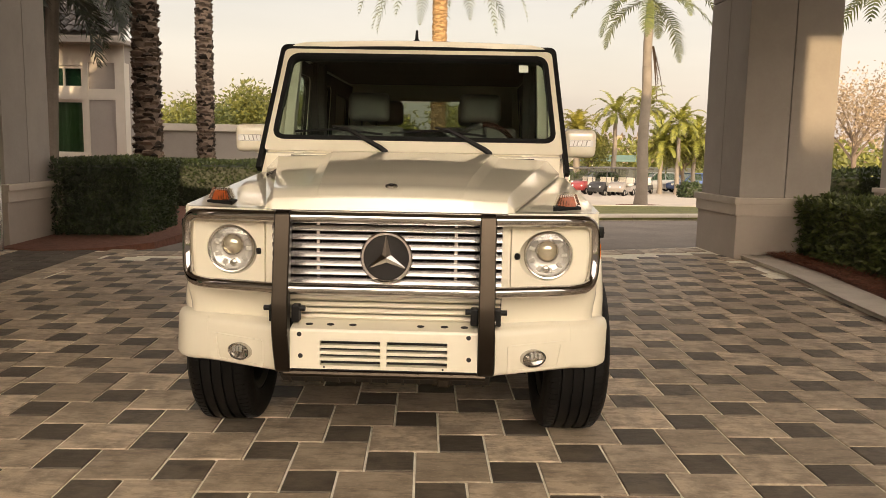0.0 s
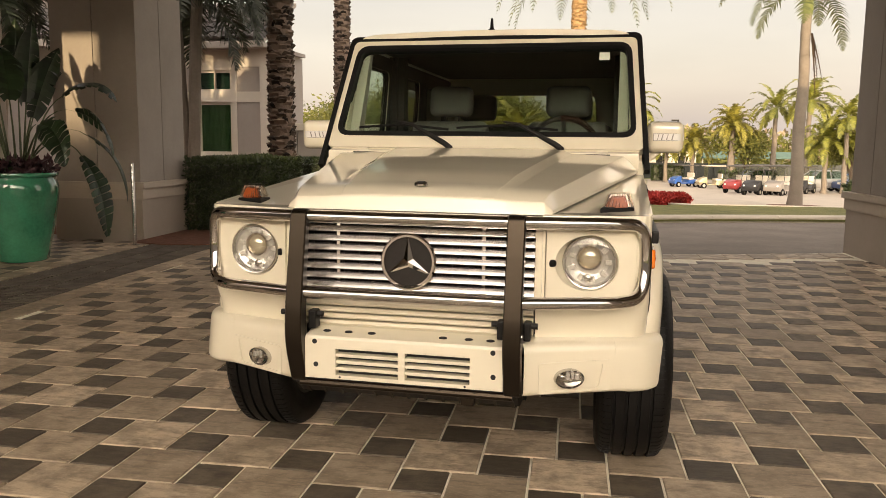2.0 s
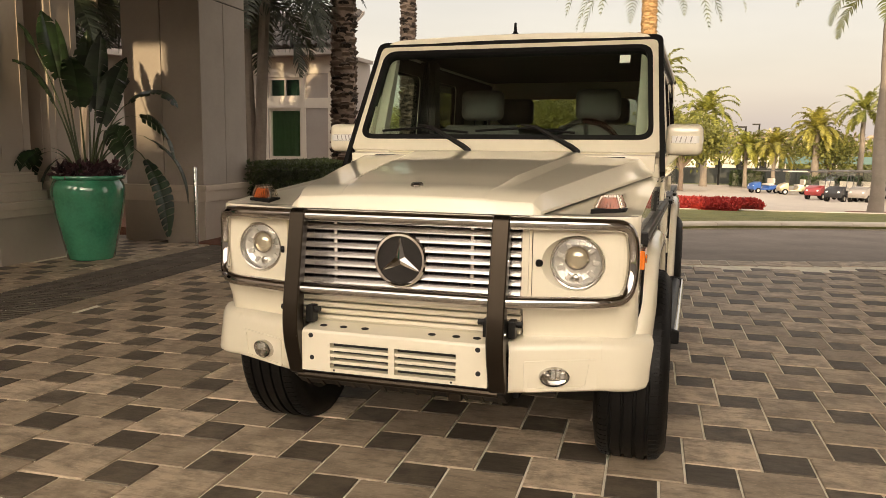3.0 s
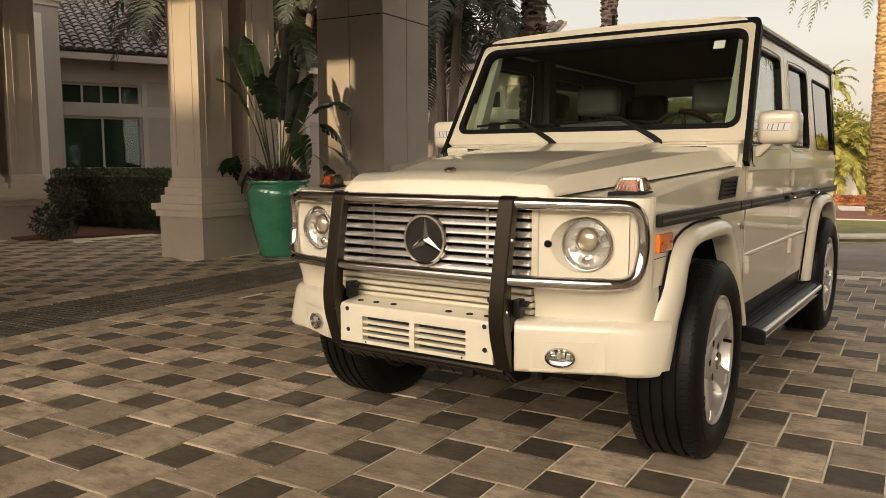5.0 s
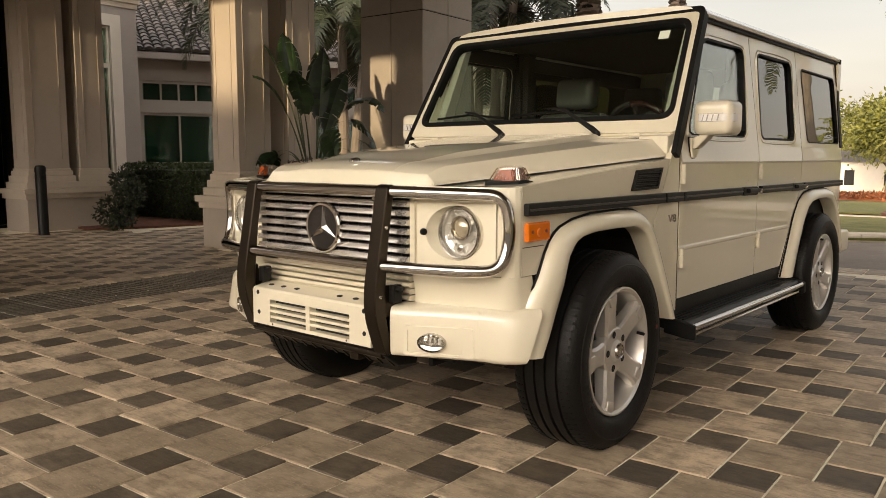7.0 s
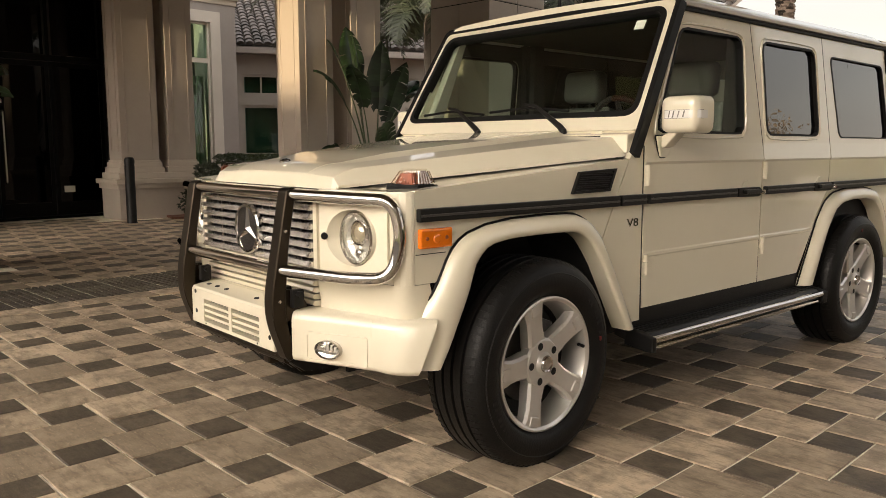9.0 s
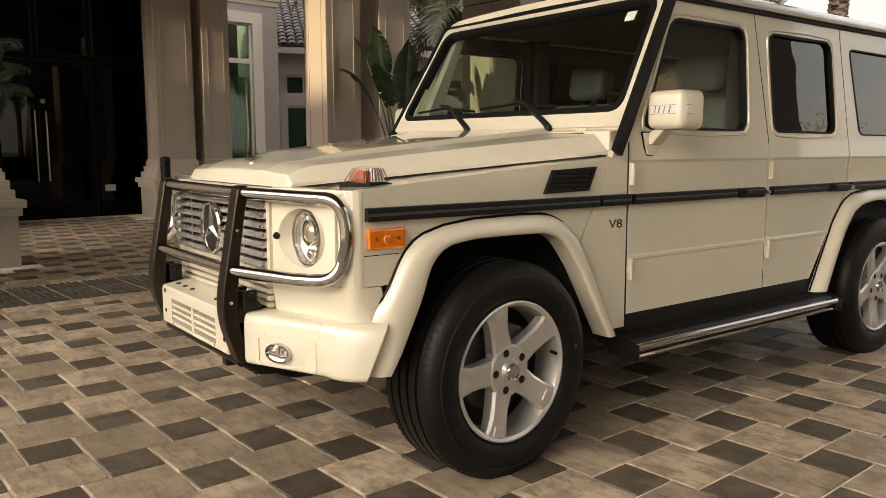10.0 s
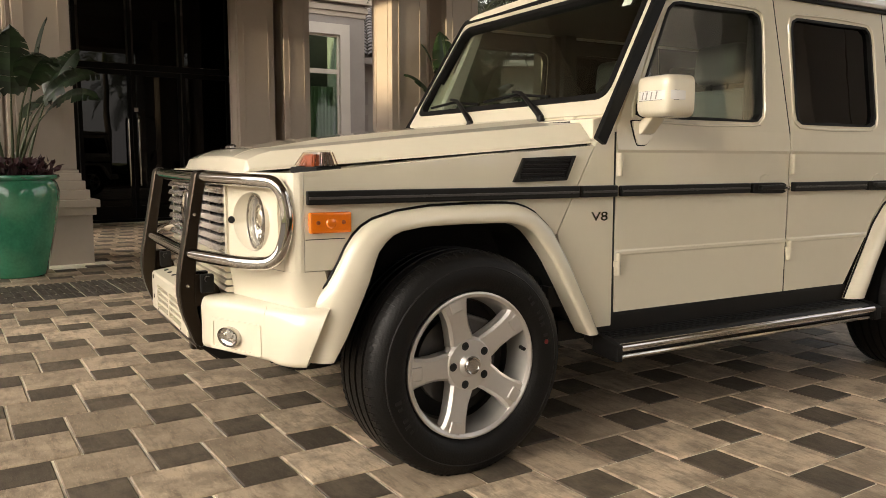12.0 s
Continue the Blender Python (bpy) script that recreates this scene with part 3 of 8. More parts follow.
ARCH_OUT = [(-0.580, 0.452), (-0.536, 0.642), (-0.498, 0.690), (-0.460, 0.756), (-0.420, 0.835), (-0.360, 0.891), (-0.258, 0.920), (-0.130, 0.935), (0.074, 0.939), (0.215, 0.936), (0.296, 0.912), (0.375, 0.845), (0.459, 0.713), (0.548, 0.553), (0.612, 0.425)]
ARCH_IN = [(-0.488, 0.450), (-0.442, 0.525), (-0.400, 0.613), (-0.365, 0.701), (-0.336, 0.789), (-0.294, 0.841), (-0.242, 0.860), (-0.158, 0.871), (-0.003, 0.873), (0.186, 0.871), (0.261, 0.848), (0.308, 0.801), (0.368, 0.725), (0.434, 0.616), (0.500, 0.503), (0.546, 0.425)]


def flare(sgn, y_at, outer, inner, parent, label=""):
    """A wheel-arch lip: proud of the flank, rounded, running round the opening."""
    bm = bmesh.new()
    n = 40

    def line(pts, k):
        seg = [(Vector(b) - Vector(a)).length for a, b in zip(pts, pts[1:])]
        want = sum(seg) * k / n
        for (a, b), s in zip(zip(pts, pts[1:]), seg):
            if want <= s + 1e-9:
                return Vector(a).lerp(Vector(b), want / s)
            want -= s
        return Vector(pts[-1])

    def nose(p):
        """How far a point has come round the front corner, 0 to 1."""
        return min(1.0, max(0.0, (-0.47 - p[0]) / 0.10)) * min(1.0, max(0.0, (0.74 - p[1]) / 0.12))

    rows = []
    for k in range(n + 1):
        o, i = line(outer, k), line(inner, k)
        row = []
        for t, x in ((0.0, 0.818), (0.0, 0.838), (0.10, 0.858), (0.30, 0.870), (0.6, 0.878), (0.85, 0.878), (0.97, 0.873), (1.0, 0.862), (1.0, 0.79)):
            p = o.lerp(i, t)
            tuck = min(1.0, max(0.0, (0.70 - p[1]) / 0.10)) if p[0] < -0.3 and y_at < 1 else 0.0
            wrap = 0.050 * (1 - t) * nose(p) if y_at < 1 else 0.0
            row.append(bm.verts.new((sgn * (x - max(0.0, x - 0.835) * 0.20 * tuck - wrap), p[0] + y_at, p[1])))
        rows.append(row)
    for u, v in zip(rows, rows[1:]):
        for k in range(len(u) - 1):
            bm.faces.new((u[k], u[k + 1], v[k + 1], v[k]))
    bm.faces.new(rows[0])
    bm.faces.new(rows[-1])
    part("wheel_flare", bm, CREAM, parent, label, smooth=True, angle=50)
    # black piping along the flare's upper edge
    pts = [(sgn * (0.826 - (0.050 * nose(line(outer, k)) if y_at < 1 else 0.0)), line(outer, k)[0] + y_at, line(outer, k)[1] + 0.003) for k in range(n + 1)]
    part("flare_piping", tube(pts, 0.0052, 6), BLACK_RUBBER, parent, smooth=True)


REAR_OUT = [(-0.66, 0.42), (-0.56, 0.60), (-0.46, 0.78), (-0.37, 0.88), (-0.27, 0.925), (-0.10, 0.945), (0.15, 0.945), (0.30, 0.925), (0.40, 0.86), (0.48, 0.76), (0.56, 0.60), (0.60, 0.50)]
REAR_IN = [(-0.56, 0.42), (-0.47, 0.60), (-0.39, 0.74), (-0.31, 0.83), (-0.22, 0.868), (-0.08, 0.882), (0.12, 0.882), (0.24, 0.862), (0.33, 0.80), (0.40, 0.71), (0.47, 0.60), (0.50, 0.50)]
WB = 2.85

for s in (1, -1):
    # front wing: flank with the wheel opening, top, and the slanted joint to the scuttle
    wing = [(-0.565, 1.053), (-0.565, 0.742), (-0.471, 0.742)] + [(y, z - 0.004) for y, z in ARCH_OUT[3:12]] + [(0.402, 0.80), (0.418, 0.817), (0.592, 1.146)]
    bm = skin(wing, s)
    wing_ob = part("front_wing", bm, CREAM, car)
    top = [(0.822, -0.60), (0.822, 0.592), (0.79, 0.60), (0.50, -0.60)]
    bm = bmesh.new()
    q = [(s * 0.822, -0.598, 1.050), (s * 0.822, 0.592, 1.146), (s * 0.70, 0.60, 1.150), (s * 0.44, -0.598, 1.044)]
    upv, lov = [bm.verts.new(p) for p in q], [bm.verts.new((p[0], p[1], p[2] - 0.03)) for p in q]
    bm.faces.new(upv), bm.faces.new(lov[::-1])
    for i in range(4):
        bm.faces.new((upv[i], upv[(i + 1) % 4], lov[(i + 1) % 4], lov[i]))
    bmesh.ops.bevel(bm, geom=[e for e in bm.edges if abs(abs(e.verts[0].co.x) - 0.822) < 1e-4 and abs(abs(e.verts[1].co.x) - 0.822) < 1e-4], offset=0.014, segments=3, affect="EDGES")
    part("wing_top", bm, CREAM, car)
    # scuttle side between wing and door
    bm = skin([(0.598, 1.146), (0.424, 0.817), (0.463, 0.675), (0.592, 0.44), (0.697, 0.44), (0.696, 1.20), (0.64, 1.21)], s)
    part("scuttle_side", bm, CREAM, car)
    part("panel_seam", box(min(s * 0.8215, s * 0.8228), max(s * 0.8215, s * 0.8228), -0.562, -0.430, 0.8405, 0.8432), DARK_VOID, wing_ob)
    flare(s, 0.0, ARCH_OUT, ARCH_IN, car)
    flare(s, WB, REAR_OUT, REAR_IN, car)
    # wheel well
    for y in (0.0, WB):
        part("wheel_well", prism([(y + a, b) for a, b in ((-0.54, 0.45), (-0.40, 0.83), (-0.2, 0.93), (0.2, 0.93), (0.36, 0.80), (0.55, 0.45), (0.57, 0.45), (0.38, 0.86), (0.22, 0.96), (-0.22, 0.96), (-0.42, 0.87), (-0.56, 0.45))], "x", s * 0.40, s * 0.80), DARK_VOID, car)
        part("well_wall", box(min(s * 0.38, s * 0.40), max(s * 0.38, s * 0.40), y - 0.55, y + 0.55, 0.35, 0.96), DARK_VOID, car)

    # doors
    for which in ("front", "rear"):
        if which == "front":
            y0, y1 = 0.707, 1.733
            low = [(0.492, y0 + 0.004, y1, 0), (0.498, y0 + 0.004, y1, 0.0), (0.715, y0, y1, 0.0), (0.722, y0, y1, 0.0035), (0.733, y0, y1, 0.0035), (0.740, y0, y1, 0.0), (1.12, y0, y1, 0.0), (1.132, y0, y1, 0.006), (1.15, y0, y1, 0.004), (1.215, y0, y1, 0.0)]
            outer = [(y0, 1.215), (y1, 1.215), (1.630, 1.812), (1.008, 1.812)]
            hole = [(0.785, 1.256), (1.552, 1.256), (1.555, 1.734), (1.008, 1.734)]
        else:
            y0, y1 = 1.742, 2.526
            low = [(0.492, y0, 2.185, 0), (0.498, y0, 2.19, 0.0), (0.715, y0, 2.340, 0.0), (0.722, y0, 2.343, 0.0035), (0.733, y0, 2.350, 0.0035), (0.740, y0, 2.354, 0.0), (0.80, y0, 2.388, 0.0), (0.90, y0, 2.475, 0.0), (0.952, y0, y1, 0.0), (1.12, y0, y1, 0.0), (1.132, y0, y1, 0.006), (1.15, y0, y1, 0.004), (1.215, y0, y1, 0.0)]
            outer = [(y0, 1.215), (y1, 1.215), (2.440, 1.812), (1.639, 1.812)]
            hole = [(1.782, 1.252), (2.390, 1.252), (2.352, 1.732), (1.752, 1.732)]
        door = part("car_door", strip_skin(low, s), CREAM, car)
        # upper frame shares the flank's line
        o, h = rounded(outer, 0.015, 3), rounded(hole, 0.055, 5)
        c = Vector((sum(p[0] for p in hole) / 4, sum(p[1] for p in hole) / 4))
        n = 56
        hh = resample(h, n)
        oo = []
        for p in hh:
            d = (Vector(p) - c).normalized()
            best = None
            for i in range(4):
                a, b = Vector(outer[i]), Vector(outer[(i + 1) % 4])
                e = b - a
                det = d.x * -e.y + e.x * d.y
                if abs(det) < 1e-9:
                    continue
                r = a - c
                k = (r.x * -e.y + e.x * r.y) / det
                u = (d.x * r.y - d.y * r.x) / det
                if k > 0 and -1e-6 <= u <= 1 + 1e-6 and (best is None or k < best):
                    best = k
            oo.append(tuple(c + d * best))
        for q in outer:
            i = min(range(n), key=lambda i: (Vector(oo[i]) - Vector(q)).length)
            oo[i] = q
        part("window_frame", loop_frame(oo, hh, s), CREAM, door)
        lining = loop_frame(oo, hh, s, 0.006)
        lining.transform(Matrix.Translation((-s * 0.0365, 0, 0)))
        part("frame_lining", lining, LINING, door)
        seal(hh, s, door)
        pane(hh, s, 0.016, SIDE_GLASS if which == "front" else REAR_GLASS, door, "window", "clear front side glass" if which == "front" else "dark tinted side glass")
        # raised bead round the window
        bead = [(s * (side_x(z) + 0.001), y, z) for y, z in [tuple(Vector(p) + (Vector(p) - c).normalized() * 0.02) for p in hh]]
        part("window_bead", tube(bead, 0.006, 6, closed=True), CREAM, door, smooth=True)
        # rubbing strip, handle, hinges
        ya, yb = (0.718, 1.455) if which == "front" else (1.752, 2.297)
        if which == "rear":
            yb = 2.297
        b = box(min(s * 0.822, s * 0.846), max(s * 0.822, s * 0.846), ya, yb, 0.951, 0.993, 0.005)
        strip = part("rubbing_strip", b, BLACK_TRIM, door)
        part("strip_groove", box(min(s * 0.843, s * 0.8485), max(s * 0.843, s * 0.8485), ya + 0.004, yb - 0.004, 0.968, 0.976, 0.0015), STRIP_GREY, strip)
        hy = 1.475 if which == "front" else 2.312
        b = prism(rounded([(hy, 0.948), (hy + 0.20, 0.944), (hy + 0.225, 0.952), (hy + 0.225, 0.985), (hy + 0.20, 0.993), (hy, 0.993)], 0.01, 2), "x", s * 0.822, s * 0.842, 0.003)
        handle = part("door_handle", b, BLACK_TRIM, door)
        part("handle_grip", box(min(s * 0.842, s * 0.866), max(s * 0.842, s * 0.866), hy + 0.03, hy + 0.19, 0.962, 0.984, 0.006), BLACK_TRIM, handle)
        part("lock_button", lathe([(0, 0.012), (0.010, 0.010), (0.012, 0.0), (0.012, -0.01)], 12, m=Matrix.Translation((s * 0.86, hy + 0.205, 0.968)) @ Matrix.Rotation(s * math.pi / 2, 4, "Y")), CHROME, handle, smooth=True)
        part("handle_cup", lathe([(0.045, 0.0), (0.042, 0.004), (0.03, 0.003), (0, 0.002)], 20, m=Matrix.Translation((s * 0.821, hy + 0.10, 0.985)) @ Matrix.Rotation(s * math.pi / 2, 4, "Y")), CREAM, handle, smooth=True)
        for hz in (0.685, 1.075):
            b = tube([(s * 0.834, y0 + (0.004 if hz > 1 else 0.008), hz - 0.045), (s * 0.834, y0 + (0.004 if hz > 1 else 0.008), hz + 0.045)], 0.012, 10)
            tube([(s * 0.834, y0 + 0.004, hz - 0.012), (s * 0.834, y0 + 0.004, hz + 0.012)], 0.0145, 10, bm=b)
            part("door_hinge", b, CREAM, door, smooth=True)
    # dark strips in the door joints, their colour standing in for the gaps' shade
    for y0, y1, z0, z1, up0, up1 in ((0.6955, 0.7085, 0.49, 1.20, None, None), (1.7315, 1.7435, 0.49, 1.215, 1.6285, 1.6405), (2.5245, 2.5365, 0.95, 1.215, 2.4385, 2.4505)):
        pts = [(y0, z0), (y1, z0), (y1, z1), (y0, z1)]
        bm = prism(pts, "x", -0.0015, -0.02)
        for v in bm.verts:
            v.co.x = s * (side_x(v.co.z) + v.co.x)
        part("shut_line_shade", bm, DARK_VOID, car)
        if up0:
            bm = prism([(y0, 1.215), (y1, 1.215), (up1, 1.81), (up0, 1.81)], "x", -0.0015, -0.02)
            for v in bm.verts:
                v.co.x = s * (side_x(v.co.z) + v.co.x)
            part("shut_line_shade", bm, DARK_VOID, car)
    part("shut_line_shade", box(min(s * 0.795, s * 0.816), max(s * 0.795, s * 0.816), 0.70, 2.19, 0.484, 0.4925), DARK_VOID, car)
    # dark filler behind the panel joints, coloured as the shade in them
    part("inner_sill", box(min(s * 0.74, s * 0.776), max(s * 0.74, s * 0.776), 0.665, 3.40, 0.44, 1.20), DARK_VOID, car)
    part("inner_pillar", prism([(1.59, 1.2), (1.77, 1.2), (1.72, 1.83), (1.57, 1.83)], "x", s * 0.70, s * 0.745), DARK_VOID, car)
    # rear quarter with its window
    rows = [(0.952, 2.535, 3.47, 0.0), (1.12, 2.535, 3.468, 0.0), (1.132, 2.535, 3.468, 0.006), (1.15, 2.535, 3.467, 0.004), (1.215, 2.535, 3.46, 0.0)]
    quarter = part("rear_quarter", strip_skin(rows, s), CREAM, car)
    part("quarter_low", skin([(2.352, 0.715), (2.398, 0.79), (2.485, 0.90), (2.535, 0.952), (3.47, 0.955), (3.475, 0.50), (3.41, 0.50)] + [(y + WB, z) for y, z in REAR_OUT[::-1][2:-2]], s), CREAM, quarter)
    hole = [(2.650, 1.245), (3.40, 1.245), (3.31, 1.705), (2.545, 1.712)]
    outer = [(2.535, 1.215), (3.46, 1.215), (3.385, 1.812), (2.449, 1.812)]
    h, o = rounded(hole, 0.05, 6), rounded(outer, 0.004, 6)
    part("window_frame", loop_frame(o, h, s), CREAM, quarter)
    lining = loop_frame(o, h, s, 0.006)
    lining.transform(Matrix.Translation((-s * 0.0365, 0, 0)))
    part("frame_lining", lining, LINING, quarter)
    seal(h, s, quarter)
    pane(h, s, 0.012, REAR_GLASS, quarter, "window", "dark tinted rear glass")
    strip = part("rubbing_strip", box(min(s * 0.822, s * 0.846), max(s * 0.822, s * 0.846), 2.545, 3.46, 0.951, 0.993, 0.005), BLACK_TRIM, quarter)
    part("strip_groove", box(min(s * 0.843, s * 0.8485), max(s * 0.843, s * 0.8485), 2.55, 3.455, 0.968, 0.976, 0.0015), STRIP_GREY, strip)
    bm = prism([(3.425, 1.22), (3.475, 1.22), (3.400, 1.81), (3.352, 1.81)], "x", -0.04, 0.007)
    for v in bm.verts:
        v.co.x = s * (side_x(v.co.z) + v.co.x)
    part("rear_edge_trim", bm, BLACK_RUBBER, quarter)
    # rubbing strip on the wing and the scuttle
    for ya, yb in ((-0.560, 0.508), (0.520, 0.697)):
        strip = part("rubbing_strip", box(min(s * 0.822, s * 0.846), max(s * 0.822, s * 0.846), ya, yb, 0.951, 0.995, 0.005), BLACK_TRIM, car)
        part("strip_groove", box(min(s * 0.843, s * 0.8485), max(s * 0.843, s * 0.8485), ya + 0.004, yb - 0.004, 0.968, 0.976, 0.0015), STRIP_GREY, strip)
    # amber marker with two screws
    marker = part("side_marker", box(min(s * 0.815, s * 0.838), max(s * 0.815, s * 0.838), -0.552, -0.412, 0.861, 0.928, 0.008, 3), ORANGE, car, "amber side marker lamp")
    for y in (-0.525, -0.44):
        part("screw", lathe([(0, 0.004), (0.006, 0.003), (0.007, 0.0)], 10, m=Matrix.Translation((s * 0.838, y, 0.895)) @ Matrix.Rotation(s * math.pi / 2, 4, "Y")), BULB_RED, marker)
    part("marker_bulb", lathe([(0, 0.006), (0.014, 0.004), (0.018, 0.0)], 14, m=Matrix.Translation((s * 0.837, -0.482, 0.893)) @ Matrix.Rotation(s * math.pi / 2, 4, "Y")), ORANGE, marker, smooth=True)
    # louvred vent
    vent_out = [(0.216, 1.012), (0.455, 1.016), (0.497, 1.108), (0.258, 1.098)]
    vent_in = [(0.236, 1.022), (0.448, 1.026), (0.478, 1.098), (0.268, 1.089)]
    vent = part("wing_vent", ring_prism(vent_out, vent_in, "x", s * 0.815, s * 0.834), BLACK_TRIM, car)
    part("vent_back", prism(vent_in, "x", s * 0.818, s * 0.824), DARK_VOID, vent)
    for k in range(4):
        z = 1.034 + k * 0.017
        part("louvre", prism([(0.825 * s, z), (0.832 * s, z + 0.002), (0.832 * s, z + 0.007), (0.825 * s, z + 0.010)], "y", 0.243 + k * 0.009, 0.445 + k * 0.009), BLACK_TRIM, vent)
    # sill, running board with chrome tube
    part("sill", box(min(s * 0.70, s * 0.812), max(s * 0.70, s * 0.812), 0.62, 2.22, 0.405, 0.488, 0.01), BLACK_TRIM, car)
    board = part("running_board", prism([(s * 0.74, 0.37), (s * 0.74, 0.418), (s * 0.905, 0.402), (s * 0.925, 0.385), (s * 0.925, 0.352), (s * 0.90, 0.335)], "y", 0.63, 2.28, 0.006), BLACK_TRIM, car, "black running board with chrome edge tubes")
    for k in range(6):
        part("tread_rib", box(min(s * (0.765 + k * 0.021), s * (0.777 + k * 0.021)), max(s * (0.765 + k * 0.021), s * (0.777 + k * 0.021)), 0.66, 2.24, 0.412 - k * 0.0020, 0.4185 - k * 0.0020, 0.002), BLACK_RUBBER, board)
    part("board_tube", tube([(s * 0.932, 0.63, 0.378), (s * 0.932, 2.27, 0.378)], 0.017, 12), CHROME, board, smooth=True)
    part("board_tube", tube([(s * 0.925, 0.64, 0.340), (s * 0.925, 2.26, 0.340)], 0.010, 10), CHROME, board, smooth=True)
    for ya, yb in ((0.622, 0.650), (2.26, 2.31)):
        front = ya < 1
        b = prism([(s * 0.80, 0.34), (s * 0.80, 0.418), (s * 0.90, 0.405), (s * 0.950, 0.39), (s * 0.950, 0.325), (s * 0.91, 0.325)], "y", ya, yb, 0.008)
        part("end_cap", b, BLACK_RUBBER, board)
    # mirror
    def mx(a, b):
        return min(s * a, s * b), max(s * a, s * b)

    mirror = part("mirror_housing", box(*mx(0.840, 1.018), 0.768, 0.888, 1.254, 1.410, 0.042, 5), CREAM, car, "cream door mirror with a clear lamp strip", smooth=True, angle=60)
    part("mirror_shut_line", box(*mx(0.8385, 1.0195), 0.862, 0.867, 1.2525, 1.4115, 0.042, 5), CREAM, mirror, smooth=True)
    for grow, z0, z1, mat, nm, lab in ((0.0008, 1.3138, 1.3502, STRIP_GREY, "lamp_gasket", ""), (0.0022, 1.315, 1.349, REFLECTOR, "mirror_lamp", "clear indicator strip")):
        inset = 0.0015 if mat is REFLECTOR else 0.0
        turn = [(0.978 + (0.040 + grow) * math.sin(a), 0.808 - (0.040 + grow) * math.cos(a)) for a in [radians(q * 9) for q in range(11)]]
        plan = [(0.868 + inset, 0.768 - grow)] + turn + [(1.018 + grow, 0.858 - inset), (1.000, 0.858 - inset), (1.000, 0.800), (0.868 + inset, 0.800)]
        strip = part(nm, prism([(s * x, y) for x, y in plan], "z", z0, z1, 0.0008, 1), mat, mirror, lab)
    for x, w in ((0.886, 0.004), (0.905, 0.006), (0.930, 0.005), (0.955, 0.006)):
        facet = prism([(s * x, 1.318), (s * (x + w), 1.318), (s * (x + w + 0.007), 1.346), (s * (x + 0.007), 1.346)], "y", 0.7645, 0.768)
        part("lamp_facet", facet, LAMP_FACET, mirror)
    part("mirror_arm", prism([(s * 0.825, 1.190), (s * 0.825, 1.240), (s * 0.875, 1.262), (s * 0.915, 1.262), (s * 0.895, 1.240), (s * 0.850, 1.195)], "y", 0.805, 0.875, 0.008), CREAM, mirror)
    part("arm_foot", prism(rounded([(0.772, 1.243), (0.893, 1.243), (0.880, 1.180), (0.845, 1.150), (0.805, 1.150)], 0.01, 3), "x", s * 0.821, s * 0.834, 0.003), CREAM, mirror)
    part("foot_gasket", prism(rounded([(0.768, 1.247), (0.897, 1.247), (0.884, 1.178), (0.847, 1.146), (0.803, 1.146)], 0.01, 3), "x", s * 0.8205, s * 0.826), BLACK_RUBBER, mirror)
    part("mirror_glass", box(*mx(0.858, 1.002), 0.887, 0.890, 1.27, 1.395), CHROME, mirror)
    # turn indicator on the wing
    base = [(0.643, -0.547), (0.761, -0.500), (0.763, -0.413), (0.653, -0.436)]
    ind = part("indicator_base", prism([(s * x, y) for x, y in base], "z", 1.042, 1.068, 0.004), BLACK_RUBBER, car, "turn indicator on a black base")
    bm = bmesh.new()
    lo = [bm.verts.new((s * x, y, 1.067)) for x, y in ((0.645, -0.543), (0.758, -0.497), (0.760, -0.415), (0.655, -0.436))]
    hi = [bm.verts.new((s * x, y, 1.122)) for x, y in ((0.668, -0.512), (0.741, -0.483), (0.743, -0.431), (0.672, -0.445))]
    bm.faces.new(lo[::-1]), bm.faces.new(hi)
    for i in range(4):
        bm.faces.new((lo[i], lo[(i + 1) % 4], hi[(i + 1) % 4], hi[i]))
    bmesh.ops.recalc_face_normals(bm, faces=bm.faces)
    shell_bm, bulb_bm = bm.copy(), bm.copy()
    bmesh.ops.bevel(bm, geom=list(bm.edges), offset=0.008, segments=2, affect="EDGES")
    part("indicator_lens", bm, MARKER_GLASS, ind, "clear lens").visible_shadow = False
    bmesh.ops.scale(shell_bm, vec=(0.86, 0.66, 0.86), verts=shell_bm.verts, space=Matrix.Translation((-s * 0.708, 0.455, -1.072)))
    bmesh.ops.bevel(shell_bm, geom=list(shell_bm.edges), offset=0.004, segments=2, affect="EDGES")
    part("indicator_reflector", shell_bm, LENS_SILVER, ind, "dull silver reflector")
    bmesh.ops.scale(bulb_bm, vec=(0.70, 0.46, 0.72), verts=bulb_bm.verts, space=Matrix.Translation((-s * 0.700, 0.514, -1.074)))
    bmesh.ops.bevel(bulb_bm, geom=list(bulb_bm.edges), offset=0.004, segments=2, affect="EDGES")
    part("indicator_bulb", bulb_bm, BULB_RED, ind, "amber bulb shade")
    for k in range(8):
        f = (k + 0.5) / 8
        x0, y0, x1, y1 = 0.652 + 0.100 * f, -0.538 + 0.040 * f, 0.671 + 0.067 * f, -0.511 + 0.027 * f
        part("lens_rib", tube([(s * x0, y0, 1.073), (s * x1, y1, 1.116)], 0.0014, 5), LENS_RIB, ind)
    for k in range(6):
        f = (k + 0.5) / 6
        part("lens_rib", tube([(s * 0.7575, -0.493 + 0.074 * f, 1.073), (s * 0.742, -0.481 + 0.047 * f, 1.116)], 0.0014, 5), LENS_RIB, ind)
    part("indicator_tray", prism([(s * x, y) for x, y in ((0.655, -0.530), (0.750, -0.492), (0.752, -0.424), (0.660, -0.442))], "z", 1.0675, 1.0705), BLACK_TRIM, ind)

